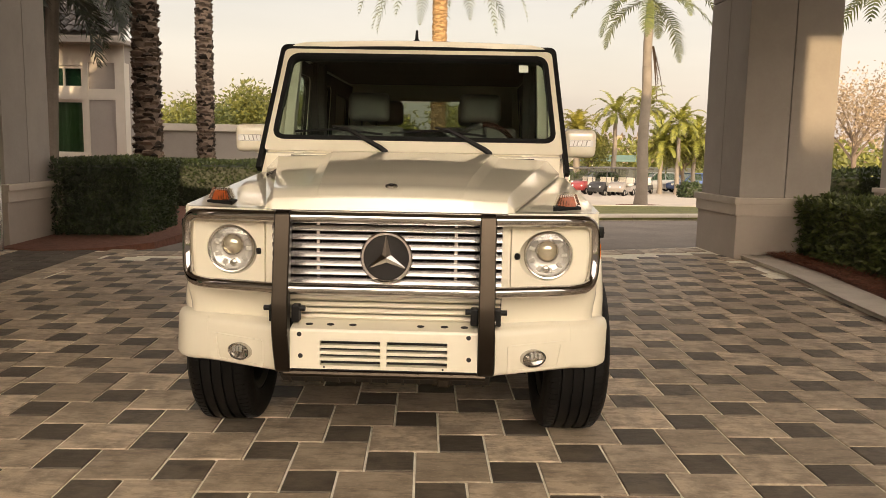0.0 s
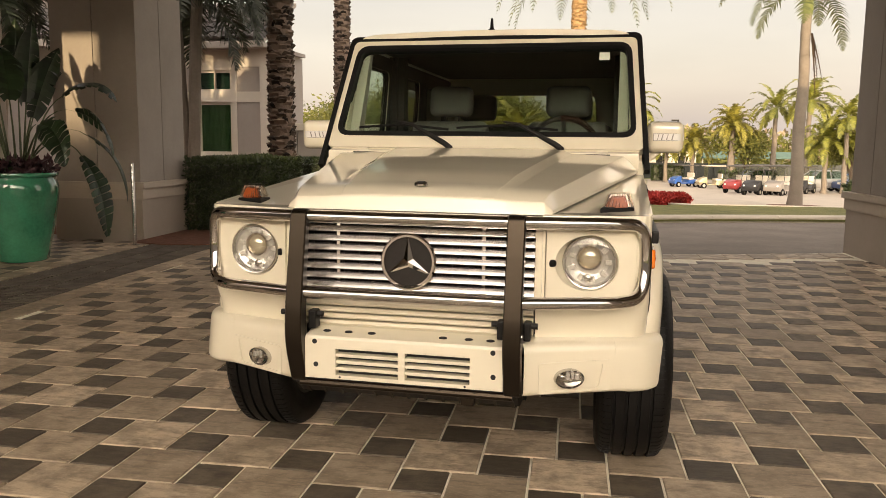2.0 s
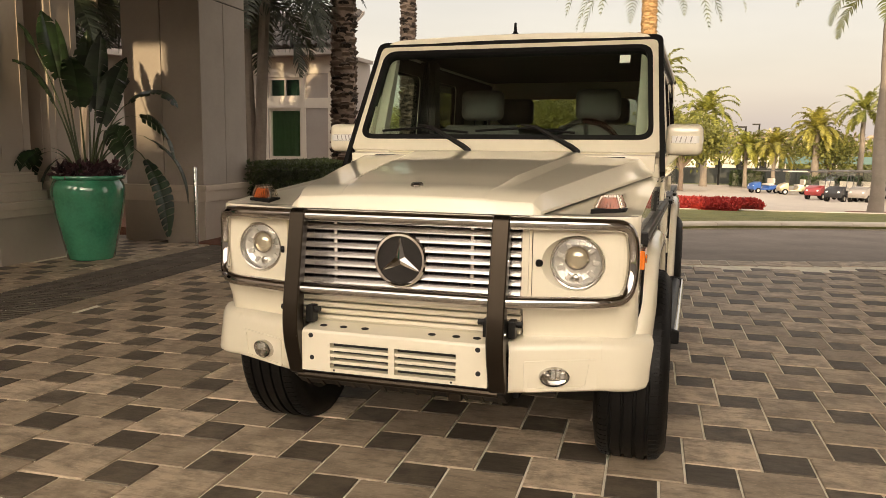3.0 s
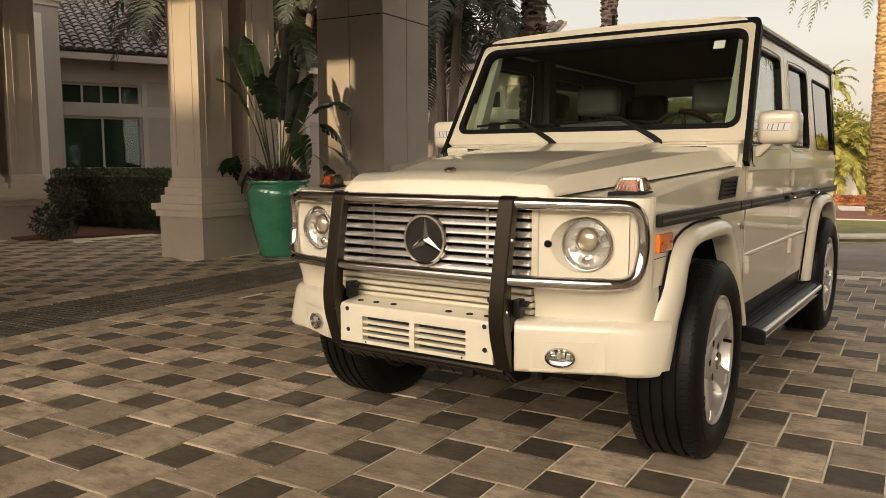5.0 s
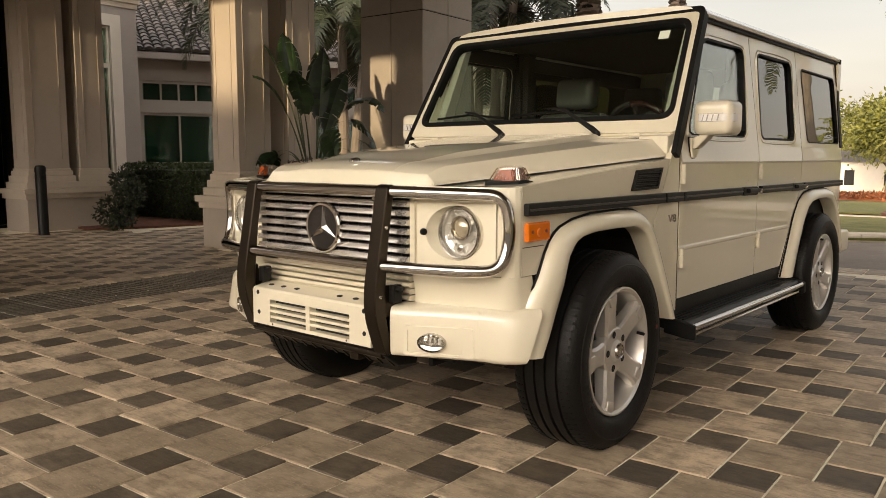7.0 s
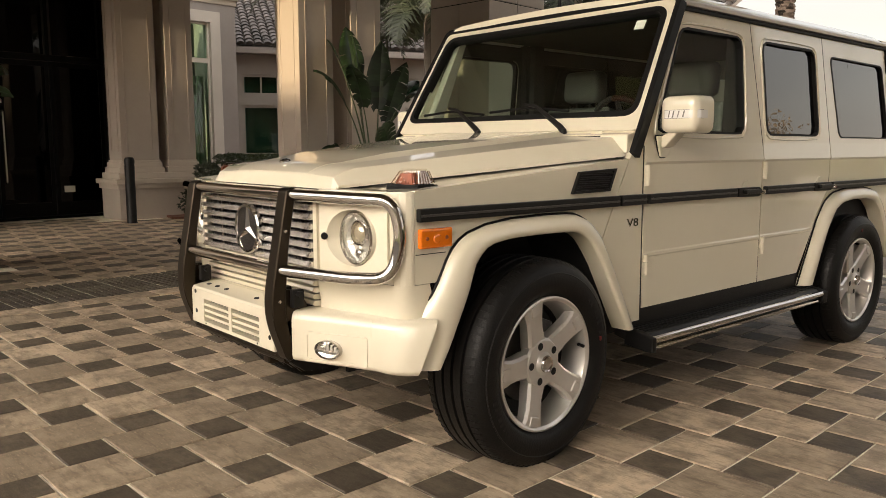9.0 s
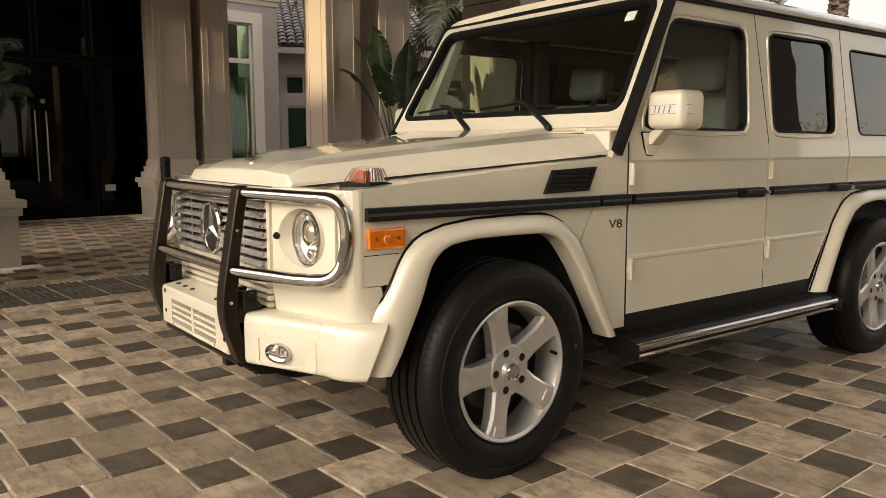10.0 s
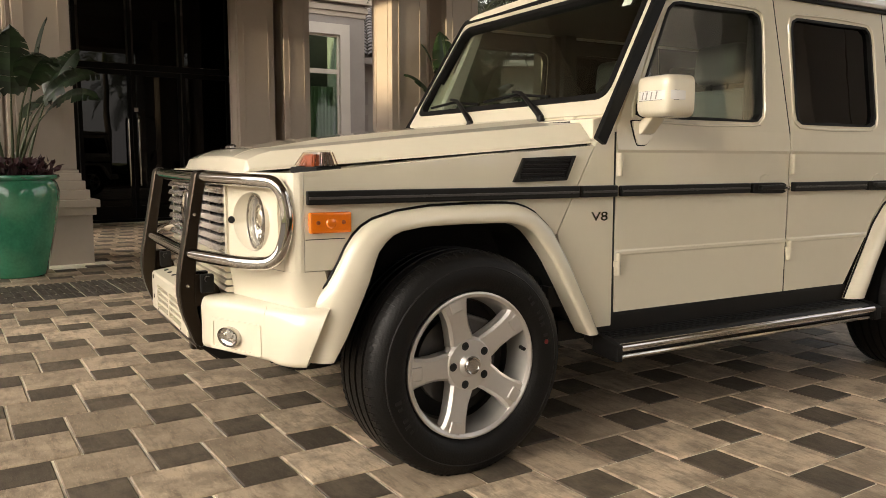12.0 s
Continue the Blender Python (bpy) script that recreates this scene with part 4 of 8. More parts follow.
# letters on the flank
for s in (1, -1):
    m = Matrix.Translation((s * 0.823, 0.625, 0.874)) @ Matrix.Rotation(s * math.pi / 2, 4, "Z") @ Matrix.Rotation(math.pi / 2, 4, "X") @ Matrix.Diagonal((1.5, 1, 1, 1))
    text_mesh("V8", 0.050, 0.003, CHROME, "engine_badge", car, m, "chrome V8 letters")

# hood
HY0, HY1 = -0.635, 0.597


def hood_z(y):
    k = [(-0.632, 1.104), (-0.60, 1.120), (-0.56, 1.132), (0.0, 1.192), (0.35, 1.226), (0.597, 1.250)]
    for (a, za), (b, zb) in zip(k, k[1:]):
        if y <= b:
            return za + (zb - za) * (y - a) / (b - a)
    return k[-1][1]


HOOD_V = [-0.632, -0.622, -0.60, -0.56, -0.50, -0.44, -0.40, -0.36, -0.30, -0.20, -0.10, 0.0, 0.10, 0.20, 0.30, 0.40, 0.50, 0.575, 0.597]


def hood_row(y):
    """Half a section across the hood, from the middle outwards: dome, its step, the flat, the crease and the steep side."""
    k = (y + 0.632) / 1.229
    w = 0.486 + k * 0.308
    low = 1.050 + (y + 0.60) / 1.17 * 0.100
    zc = hood_z(y)
    rise = 0.013 * min(1.0, max(0.0, (y + 0.50) / 0.20))
    d = 0.285 + 0.150 * k
    c = w - 0.030 - 0.035 * k
    zt = zc - 0.010 - 0.004 * k
    return [(0.0, zc + rise + 0.004), (d * 0.5, zc + rise + 0.003), (d - 0.006, zc + rise), (d, zc + rise - 0.002), (d + 0.035, zc - 0.004), (d + 0.042, zc - 0.0055), (c - 0.008, zt), (c, zt - 0.002), (c + 0.005, zt - 0.008), (w - 0.004, low + 0.020), (w, low + 0.014), (w, low + 0.003)]


bm = bmesh.new()
grid = []
for y in HOOD_V:
    half = hood_row(y)
    row = [(-x, z) for x, z in half[:0:-1]] + half
    grid.append([bm.verts.new((x, y, z)) for x, z in row])
# front face, leaning back a little, with a rounded upper edge
first = [v.co.copy() for v in grid[0]]
for dy, drop in ((-0.006, 0.004), (-0.010, 0.011), (-0.022, 1.0)):
    row = []
    for p in first:
        z = 1.047 if drop == 1.0 else max(1.047, p.z - drop)
        row.append(bm.verts.new((p.x * (1.0 if drop < 1 else 1.004), p.y + dy, z)))
    grid.insert(0, row)
last = [v.co.copy() for v in grid[-1]]
for dy, drop in ((0.004, 0.004), (0.005, 0.06)):
    grid.append([bm.verts.new((p.x, p.y + dy, max(min(p.z, 1.150), p.z - drop))) for p in last])
for u, v in zip(grid, grid[1:]):
    for i in range(len(u) - 1):
        bm.faces.new((u[i], u[i + 1], v[i + 1], v[i]))
hood = part("hood", bm, CREAM, car, smooth=True, angle=13)
part("hood_lining", box(-0.44, 0.44, -0.62, 0.55, 1.035, 1.05), DARK_VOID, hood)
badge = part("hood_badge", lathe([(0, 0.006), (0.020, 0.005), (0.024, 0.002), (0.025, -0.004)], 24, m=Matrix.Translation((0, -0.572, 1.142)) @ Matrix.Rotation(radians(12), 4, "X") @ Matrix.Diagonal((1, 0.85, 1, 1))), CHROME, hood, "round badge", smooth=True)
part("badge_inlay", lathe([(0, 0.0075), (0.012, 0.007), (0.014, 0.004)], 20, m=Matrix.Translation((0, -0.572, 1.1425)) @ Matrix.Rotation(radians(12), 4, "X") @ Matrix.Diagonal((1, 0.85, 1, 1))), BLACK_TRIM, badge, smooth=True)

# scuttle panel and washer jets
scuttle = part("scuttle", prism([(0.603, 1.17), (0.603, 1.248), (0.645, 1.256), (0.69, 1.285), (0.75, 1.285), (0.75, 1.17)], "x", -0.80, 0.80, 0.006), CREAM, car)
part("scuttle_gap", box(-0.66, 0.66, 0.598, 0.6045, 1.20, 1.2435), DARK_VOID, scuttle)
for x in (-0.10, 0.10):
    part("washer_jet", box(x - 0.022, x + 0.022, 0.612, 0.632, 1.245, 1.262, 0.004), BLACK_TRIM, scuttle)
for x in (-0.62, 0.62, -0.33, 0.36):
    part("scuttle_bump", box(x - 0.03, x + 0.03, 0.625, 0.65, 1.250, 1.264, 0.005), CREAM, scuttle)

# windscreen frame, in its own slanted plane
SCREEN = Matrix.Translation((0, 0.655, 1.262)) @ Matrix.Rotation(-math.atan2(0.345, 0.595), 4, "X")


def on_screen(v):
    return SCREEN @ v


L = math.hypot(0.345, 0.595)
o = rounded([(-0.822, 0.0), (0.822, 0.0), (0.774, L), (-0.774, L)], 0.03, 8)
h = rounded([(-0.786, 0.068), (0.786, 0.068), (0.746, L - 0.044), (-0.746, L - 0.044)], 0.075, 8)
h2 = rounded([(-0.760, 0.094), (0.760, 0.094), (0.721, L - 0.069), (-0.721, L - 0.069)], 0.055, 8)
screen_frame = part("windscreen_frame", ring_prism(o, h, "y", -0.012, 0.05, warp=on_screen), CREAM, car)
part("windscreen_seal", ring_prism(h, h2, "y", -0.018, 0.03, warp=on_screen), BLACK_RUBBER, screen_frame)
bm = bmesh.new()
for d in (0.0, 0.005):
    bm.faces.new([bm.verts.new(SCREEN @ Vector((p[0], d + 0.004, p[1]))) for p in h2])
screen = part("windscreen", bm, SCREEN_GLASS, car, "clear flat windscreen")
screen.visible_shadow = False
part("inspection_sticker", box(-0.027, 0.027, -0.002, -0.0005, -0.024, 0.024), STICKER, screen).matrix_basis = SCREEN @ Matrix.Translation((0.610, 0.001, 0.565))
o2 = [(0.851, -0.112)] + rounded([(-0.846, -0.1), (0.846, -0.1), (0.796, L + 0.016), (-0.796, L + 0.016)], 0.045, 8)[18:] + [(-0.851, -0.112)]
i2 = [(0.826, -0.112)] + rounded([(-0.824, -0.1), (0.824, -0.1), (0.772, L - 0.012), (-0.772, L - 0.012)], 0.035, 8)[18:] + [(-0.826, -0.112)]
bm = bmesh.new()
loops = [[bm.verts.new(on_screen(Vector((x, w, z)))) for x, z in pts] for pts, w in ((o2, -0.018), (i2, -0.018), (i2, 0.03), (o2, 0.03))]
for k in range(4):
    u, v = loops[k], loops[(k + 1) % 4]
    for i in range(len(u) - 1):
        bm.faces.new((u[i], u[i + 1], v[i + 1], v[i]))
for e in (0, -1):
    bm.faces.new([q[e] for q in loops])
part("black_header", bm, BLACK_RUBBER, screen_frame)
for s in (1, -1):
    # wedge of bodywork between trim and door
    part("pillar_panel", prism([(0.62, 1.15), (0.705, 1.15), (1.012, 1.815), (0.985, 1.83)], "x", s * 0.745, s * 0.778), CREAM, screen_frame)

# roof
def roof_at(u, v):
    y = 0.985 + (3.40 - 0.985) * v
    x = 2 * u - 1
    a = abs(x)
    z = 1.920 - 0.020 * a ** 2 - 0.045 * max(0.0, (a - 0.86) / 0.14) ** 2.2
    z -= 0.016 * max(0.0, 1 - v * 18) ** 2 + 0.03 * max(0.0, (v - 0.94) / 0.06) ** 2
    return Vector((x * 0.772, y, z))


roof = part("car_roof", sheet(28, 26, roof_at, (0, 0, -0.03)), CREAM, car, smooth=True)
for s in (1, -1):
    part("gutter", prism([(s * 0.755, 1.822), (s * 0.793, 1.826), (s * 0.797, 1.842), (s * 0.785, 1.842), (s * 0.780, 1.852), (s * 0.755, 1.856)], "y", 1.00, 3.40, 0.003), SILVER, roof, "metal roof gutter")
    part("gutter_seal", box(min(s * 0.745, s * 0.782), max(s * 0.745, s * 0.782), 1.02, 3.39, 1.806, 1.823, 0.004), BLACK_RUBBER, roof)
    part("gutter_cap", box(min(s * 0.75, s * 0.80), max(s * 0.75, s * 0.80), 3.385, 3.415, 1.81, 1.845, 0.008), BLACK_RUBBER, roof)
ant = part("roof_aerial", lathe([(0.035, 0.0), (0.030, 0.012), (0.014, 0.02), (0.010, 0.03), (0.007, 0.075), (0, 0.08)], 14, m=Matrix.Translation((-0.016, 1.10, 1.905))), BLACK_RUBBER, roof, smooth=True)
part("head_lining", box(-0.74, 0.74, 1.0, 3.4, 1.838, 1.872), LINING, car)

# tail
part("tail_panel", box(-0.80, 0.80, 3.43, 3.475, 0.45, 1.24, 0.01), CREAM, car)
ring = resample(rounded([(-0.75, 1.20), (0.75, 1.20), (0.75, 1.89), (-0.75, 1.89)], 0.02, 2), 48)
hole = resample(rounded([(-0.52, 1.30), (0.52, 1.30), (0.50, 1.70), (-0.50, 1.70)], 0.05, 4), 48)
tail_frame = part("tail_window_frame", ring_prism(ring, hole, "y", 3.38, 3.44), CREAM, car)
bm = bmesh.new()
bm.faces.new([bm.verts.new((x, 3.41, z)) for x, z in hole])
part("tail_window", bm, TAIL_GLASS, tail_frame)
for s in (1, -1):
    part("tail_corner", box(min(s * 0.69, s * 0.79), max(s * 0.69, s * 0.79), 3.37, 3.46, 1.2, 1.82, 0.01), CREAM, car)
part("rear_bumper", box(-0.86, 0.86, 3.45, 3.66, 0.46, 0.62, 0.03, 3), CREAM_MATT, car, smooth=True)

# grille
grille = part("grille_back", box(-0.436, 0.436, -0.685, -0.66, 0.64, 1.035), DARK_VOID, car)
part("grille_surround", ring_prism([(-0.46, 0.745), (0.46, 0.745), (0.46, 1.03), (-0.46, 1.03)], [(-0.437, 0.765), (0.437, 0.765), (0.437, 1.005), (-0.437, 1.005)], "y", -0.715, -0.665), CREAM, grille)
for k in range(7):
    z = 0.784 + k * 0.0335
    b = prism([(-0.732, z - 0.0105), (-0.738, z - 0.007), (-0.728, z + 0.010), (-0.70, z + 0.0125), (-0.70, z - 0.010)], "x", -0.437, 0.437, 0.002)
    part("grille_slat", b, GRILLE_SILVER, grille, smooth=True)
for x in (-0.262, 0.262):
    part("grille_post", box(x - 0.006, x + 0.006, -0.725, -0.70, 0.766, 1.004), CHROME, grille)
for x in [-0.425 + 0.0095 * k for k in range(90)][::6]:
    part("mesh_bar", box(x - 0.002, x + 0.002, -0.697, -0.692, 0.766, 1.004), BLACK_TRIM, grille)
FACE = Matrix.Translation((0, -0.742, 0.880)) @ Matrix.Rotation(math.pi / 2, 4, "X")
emblem = part("round_emblem", lathe([(0.083, -0.012), (0.098, -0.010), (0.099, 0.004), (0.094, 0.010), (0.086, 0.010), (0.083, 0.0)], 56, m=FACE, closed=True), CHROME, grille, "chrome ring emblem with a three-armed shape", smooth=True)
part("emblem_disc", lathe([(0, 0.001), (0.084, 0.001), (0.084, -0.01), (0, -0.01)], 48, m=FACE), EMBLEM_BLACK, emblem)
for k in range(3):
    a = math.pi / 2 + k * 2 * math.pi / 3
    bm = bmesh.new()
    d, e = Vector((math.cos(a), math.sin(a), 0)), Vector((-math.sin(a), math.cos(a), 0))
    tip, wide, back = d * 0.084, d * 0.0, -d * 0.018
    pts = [d * 0.085 + e * 0.002, d * 0.010 + e * 0.0165, Vector((0, 0, 0)), d * 0.010 - e * 0.0165, d * 0.085 - e * 0.002]
    ridge = [d * 0.083 + Vector((0, 0, 0.006)), Vector((0, 0, 0.013))]
    v = [bm.verts.new(FACE @ (p + Vector((0, 0, 0.001)))) for p in pts]
    r = [bm.verts.new(FACE @ p) for p in ridge]
    bm.faces.new((v[0], v[1], r[1], r[0])), bm.faces.new((v[1], v[2], r[1])), bm.faces.new((v[2], v[3], r[1])), bm.faces.new((v[3], v[4], r[0], r[1])), bm.faces.new((v[4], v[0], r[0]))
    part("emblem_arm", bm, CHROME, emblem)

# panel over and under the grille
part("nose_top", prism([(-0.72, 1.022), (-0.722, 1.034), (-0.70, 1.044), (-0.60, 1.045), (-0.60, 1.015), (-0.70, 1.015)], "x", -0.455, 0.455, 0.004), CREAM, car)
apron = part("lower_apron", box(-0.46, 0.46, -0.712, -0.66, 0.735, 0.752, 0.004), CREAM, car)
for z in (0.640, 0.664, 0.688, 0.712):
    part("apron_slat", prism([(-0.712, z - 0.008), (-0.722, z), (-0.715, z + 0.010), (-0.68, z + 0.011), (-0.68, z - 0.009)], "x", -0.436, 0.436, 0.002), CREAM, apron)

for s in (1, -1):
    # headlamp panel: swept back towards the wing, with a round hole
    PF = Matrix.Translation((s * 0.615, -0.660, 0)) @ Matrix.Rotation(s * radians(15.7), 4, "Z")

    def swept(v):
        return PF @ v

    n = 48
    hole, edge = [], []
    cx, cz = 0.617, 0.889
    for k in range(n):
        a = 2 * math.pi * k / n
        d = Vector((math.cos(a), math.sin(a)))
        hole.append((s * (0.002 + d.x * (0.099 if d.x > 0 else 0.122)), cz + d.y * 0.0965))
        kx = (0.146 if d.x > 0 else 0.150) / max(abs(d.x), 1e-6)
        kz = ((1.008 - cz) if d.y > 0 else (cz - 0.757)) / max(abs(d.y), 1e-6)
        q = min(kx, kz)
        edge.append((s * d.x * q, cz + d.y * q))
    panel = part("headlamp_panel", ring_prism(edge, hole, "y", -0.010, 0.05, warp=swept), CREAM, car)
    big = rounded([(-0.166, 0.742), (0.163, 0.742), (0.163, 1.026), (-0.166, 1.026)], 0.004, 6)
    small = rounded([(-0.152, 0.755), (0.148, 0.755), (0.148, 1.010), (-0.152, 1.010)], 0.03, 6)
    part("panel_surround", ring_prism([(s * x, z) for x, z in big], [(s * x, z) for x, z in small], "y", 0.0, 0.05, warp=swept), CREAM, panel)
    plan = [(0.772, -0.616), (0.797, -0.608), (0.813, -0.595), (0.821, -0.578), (0.822, -0.566), (0.79, -0.566), (0.765, -0.58)]
    part("corner_panel", prism([(s * x, y) for x, y in plan], "z", 0.7395, 1.050, 0.002), CREAM, car, smooth=True, angle=45)
    bm = bmesh.new()
    plan = [(0.440, -0.703), (0.56, -0.672), (0.66, -0.645), (0.72, -0.628), (0.765, -0.610), (0.795, -0.584), (0.812, -0.550), (0.8205, -0.51), (0.8205, -0.465), (0.78, -0.46), (0.70, -0.54), (0.440, -0.58)]
    high = plan[:3] + [(0.72, -0.631), (0.772, -0.616), (0.797, -0.608), (0.813, -0.595), (0.8205, -0.578), (0.8205, -0.50)] + plan[9:]
    rings = []
    for z, f in ((0.60, 0.0), (0.63, 0.06), (0.66, 0.20), (0.685, 0.45), (0.71, 0.78), (0.74, 1.0)):
        ring = []
        for k, ((x0, y0), (x1, y1)) in enumerate(zip(plan, high)):
            back = 0.014 * (1 - f) * min(1.0, max(0.0, (0.822 - x0) / 0.09)) if k < 9 else 0.0
            ring.append(bm.verts.new((s * (x0 + (x1 - x0) * f), y0 + (y1 - y0) * f + back, z)))
        rings.append(ring)
    n = len(plan)
    for u, v in zip(rings, rings[1:]):
        for k in range(n):
            bm.faces.new((u[k], u[(k + 1) % n], v[(k + 1) % n], v[k]))
    bm.faces.new(rings[0]), bm.faces.new(rings[-1])
    part("panel_below_lamp", bm, CREAM, car, smooth=True, angle=45)
    part("nose_cap", prism([(s * x, y) for x, y in ((0.456, -0.705), (0.775, -0.616), (0.80, -0.606), (0.815, -0.588), (0.815, -0.56), (0.456, -0.56))], "z", 1.028, 1.050, 0.005), CREAM, car)
    # lamp: bowl, projector, lens
    M = Matrix.Translation((s * cx, -0.652, cz)) @ Matrix.Rotation(math.pi / 2, 4, "X")
    bm = bmesh.new()
    n = len(hole)
    rim_at = [(math.cos(2 * math.pi * k / n), math.sin(2 * math.pi * k / n)) for k in range(n)]
    loops = [[bm.verts.new(PF @ Vector((x, -0.010, z))) for x, z in hole]]
    for r, d in ((0.0955, 0.004), (0.0935, 0.0)):
        loops.append([bm.verts.new(M @ Vector((s * c * r, q * r, d))) for c, q in rim_at])
    for u, v in zip(loops, loops[1:]):
        for k in range(n):
            bm.faces.new((u[k], u[(k + 1) % n], v[(k + 1) % n], v[k]))
    part("lamp_collar", bm, CREAM, panel, smooth=True, angle=50)
    lamp = part("headlamp_rim", lathe([(0.083, -0.01), (0.092, -0.03), (0.0925, 0.008), (0.090, 0.012), (0.086, 0.011), (0.083, 0.0)], 48, m=M, closed=True), STEEL, panel, "round headlamp", smooth=True)
    part("reflector_bowl", lathe([(0.085, 0.004), (0.080, -0.012), (0.064, -0.022), (0.046, -0.026), (0.0, -0.027)], 28, m=M), HEAD_BOWL, lamp)
    MP = M @ Matrix.Translation((-s * 0.002, 0.016, 0))
    part("projector_ring", lathe([(0.038, -0.030), (0.045, -0.012), (0.043, -0.004), (0.037, -0.005), (0.034, -0.020)], 36, m=MP), CHROME, lamp, smooth=True)
    part("projector_lens", lathe([(0.037, -0.018), (0.030, -0.006), (0.016, 0.001), (0.0, 0.003)], 36, m=MP), WARM_REFLECTOR, lamp, smooth=True)
    part("parking_lamp", lathe([(0.015, -0.035), (0.015, -0.008), (0.010, -0.004), (0.0, -0.003)], 20, m=M @ Matrix.Translation((-s * 0.006, -0.056, 0))), STEEL, lamp, smooth=True)
    for k in range(9):
        a = radians(-160 + k * 40)
        b = box(0.050, 0.076, -0.009, 0.009, -0.026, -0.014, 0.003, 1)
        b.transform(M @ Matrix.Rotation(a, 4, "Z"))
        part("reflector_flute", b, HEAD_BOWL, lamp)
    part("headlamp_glass", lathe([(0.085, 0.008), (0.075, 0.011), (0.045, 0.015), (0.0, 0.0165)], 40, m=M), LAMP_GLASS, lamp, smooth=True).visible_shadow = False
    part("washer_cap", lathe([(0, 0.014), (0.011, 0.012), (0.013, 0.0), (0.0131, -0.01)], 16, m=PF @ Matrix.Translation((-s * 0.127, -0.011, 0.889)) @ Matrix.Rotation(s * radians(42), 4, "Z") @ Matrix.Rotation(math.pi / 2, 4, "X") @ Matrix.Diagonal((1, 1, 0.6, 1))), BLACK_RUBBER, panel, smooth=True)

# front bumper: centre plate with eight slots
bm = bmesh.new()
Y0, Y1 = -0.832, -0.80
GX, GZ = [-0.35, -0.238, -0.012, 0.012, 0.238, 0.35], [0.467, 0.481, 0.575, 0.608]
fr_ = {(i, j): bm.verts.new((GX[i], Y0, GZ[j])) for i in range(6) for j in range(4)}
bk_ = {(i, j): bm.verts.new((GX[i], Y1, GZ[j])) for i in range(6) for j in range(4)}
solid = {(i, j) for i in range(5) for j in range(3)} - {(1, 1), (3, 1)}
for i, j in solid:
    bm.faces.new((fr_[i, j], fr_[i + 1, j], fr_[i + 1, j + 1], fr_[i, j + 1]))
    bm.faces.new((bk_[i, j], bk_[i, j + 1], bk_[i + 1, j + 1], bk_[i + 1, j]))
    for di, dj, p, q in ((-1, 0, (i, j), (i, j + 1)), (1, 0, (i + 1, j), (i + 1, j + 1)), (0, -1, (i, j), (i + 1, j)), (0, 1, (i, j + 1), (i + 1, j + 1))):
        if (i + di, j + dj) not in solid:
            bm.faces.new((fr_[p], fr_[q], bk_[q], bk_[p]))
bumper = part("bumper_plate", bm, CREAM_MATT, car, "cream steel bumper plate with slots")
for k in range(3):
    z = 0.5040 + k * 0.0240
    for x0, x1 in ((-0.238, -0.012), (0.012, 0.238)):
        part("bumper_slat", box(x0, x1, Y0 + 0.002, Y1, z - 0.0055, z + 0.0055, 0.001), CREAM_MATT, bumper)
part("bumper_slot_back", box(-0.245, 0.245, -0.800, -0.79, 0.472, 0.582), DARK_VOID, bumper)
part("bumper_ledge", prism([(-0.832, 0.608), (-0.826, 0.618), (-0.74, 0.634), (-0.70, 0.634), (-0.70, 0.58), (-0.80, 0.58)], "x", -0.35, 0.35, 0.003), CREAM_MATT, bumper)
# flat dark discs; the shade inside the holes is put into their colour
for x, z in ((-0.314, 0.598), (-0.310, 0.516), (0.316, 0.598), (0.318, 0.515), (-0.222, 0.4745), (0.222, 0.4745)):
    r = 0.009 if abs(x) > 0.3 else 0.004
    part("bolt_hole", lathe([(0, 0.001), (r, 0.001), (r, -0.01)], 14, m=Matrix.Translation((x, -0.8325, z)) @ Matrix.Rotation(math.pi / 2, 4, "X")), DARK_VOID, bumper)
for x in (-0.285, -0.205, -0.120, 0.135, 0.225, 0.30):
    part("ledge_hole", lathe([(0, 0.0015), (0.012, 0.001), (0.012, -0.01)], 14, m=Matrix.Translation((x, -0.785, 0.6265)) @ Matrix.Rotation(radians(13), 4, "X") @ Matrix.Diagonal((1.2, 0.8, 1, 1))), DARK_VOID, bumper)
dam = part("air_dam", prism([(-0.800, 0.466), (-0.806, 0.440), (-0.735, 0.388), (-0.64, 0.380), (-0.62, 0.45), (-0.70, 0.466)], "x", -0.40, 0.40, 0.006), BLACK_TRIM, car, "black ribbed air dam under the bumper plate")
for k in range(13):
    part("dam_rib", prism([(-0.812, 0.448), (-0.742, 0.385), (-0.736, 0.392), (-0.804, 0.450)], "x", -0.372 + k * 0.062, -0.362 + k * 0.062), BLACK_METAL, dam)
part("under_tray", box(-0.40, 0.40, -0.62, -0.30, 0.40, 0.47, 0.02), DARK_VOID, car)
part("tow_eye", box(0.20, 0.25, -0.80, -0.74, 0.395, 0.448, 0.01), BLACK_METAL, car)
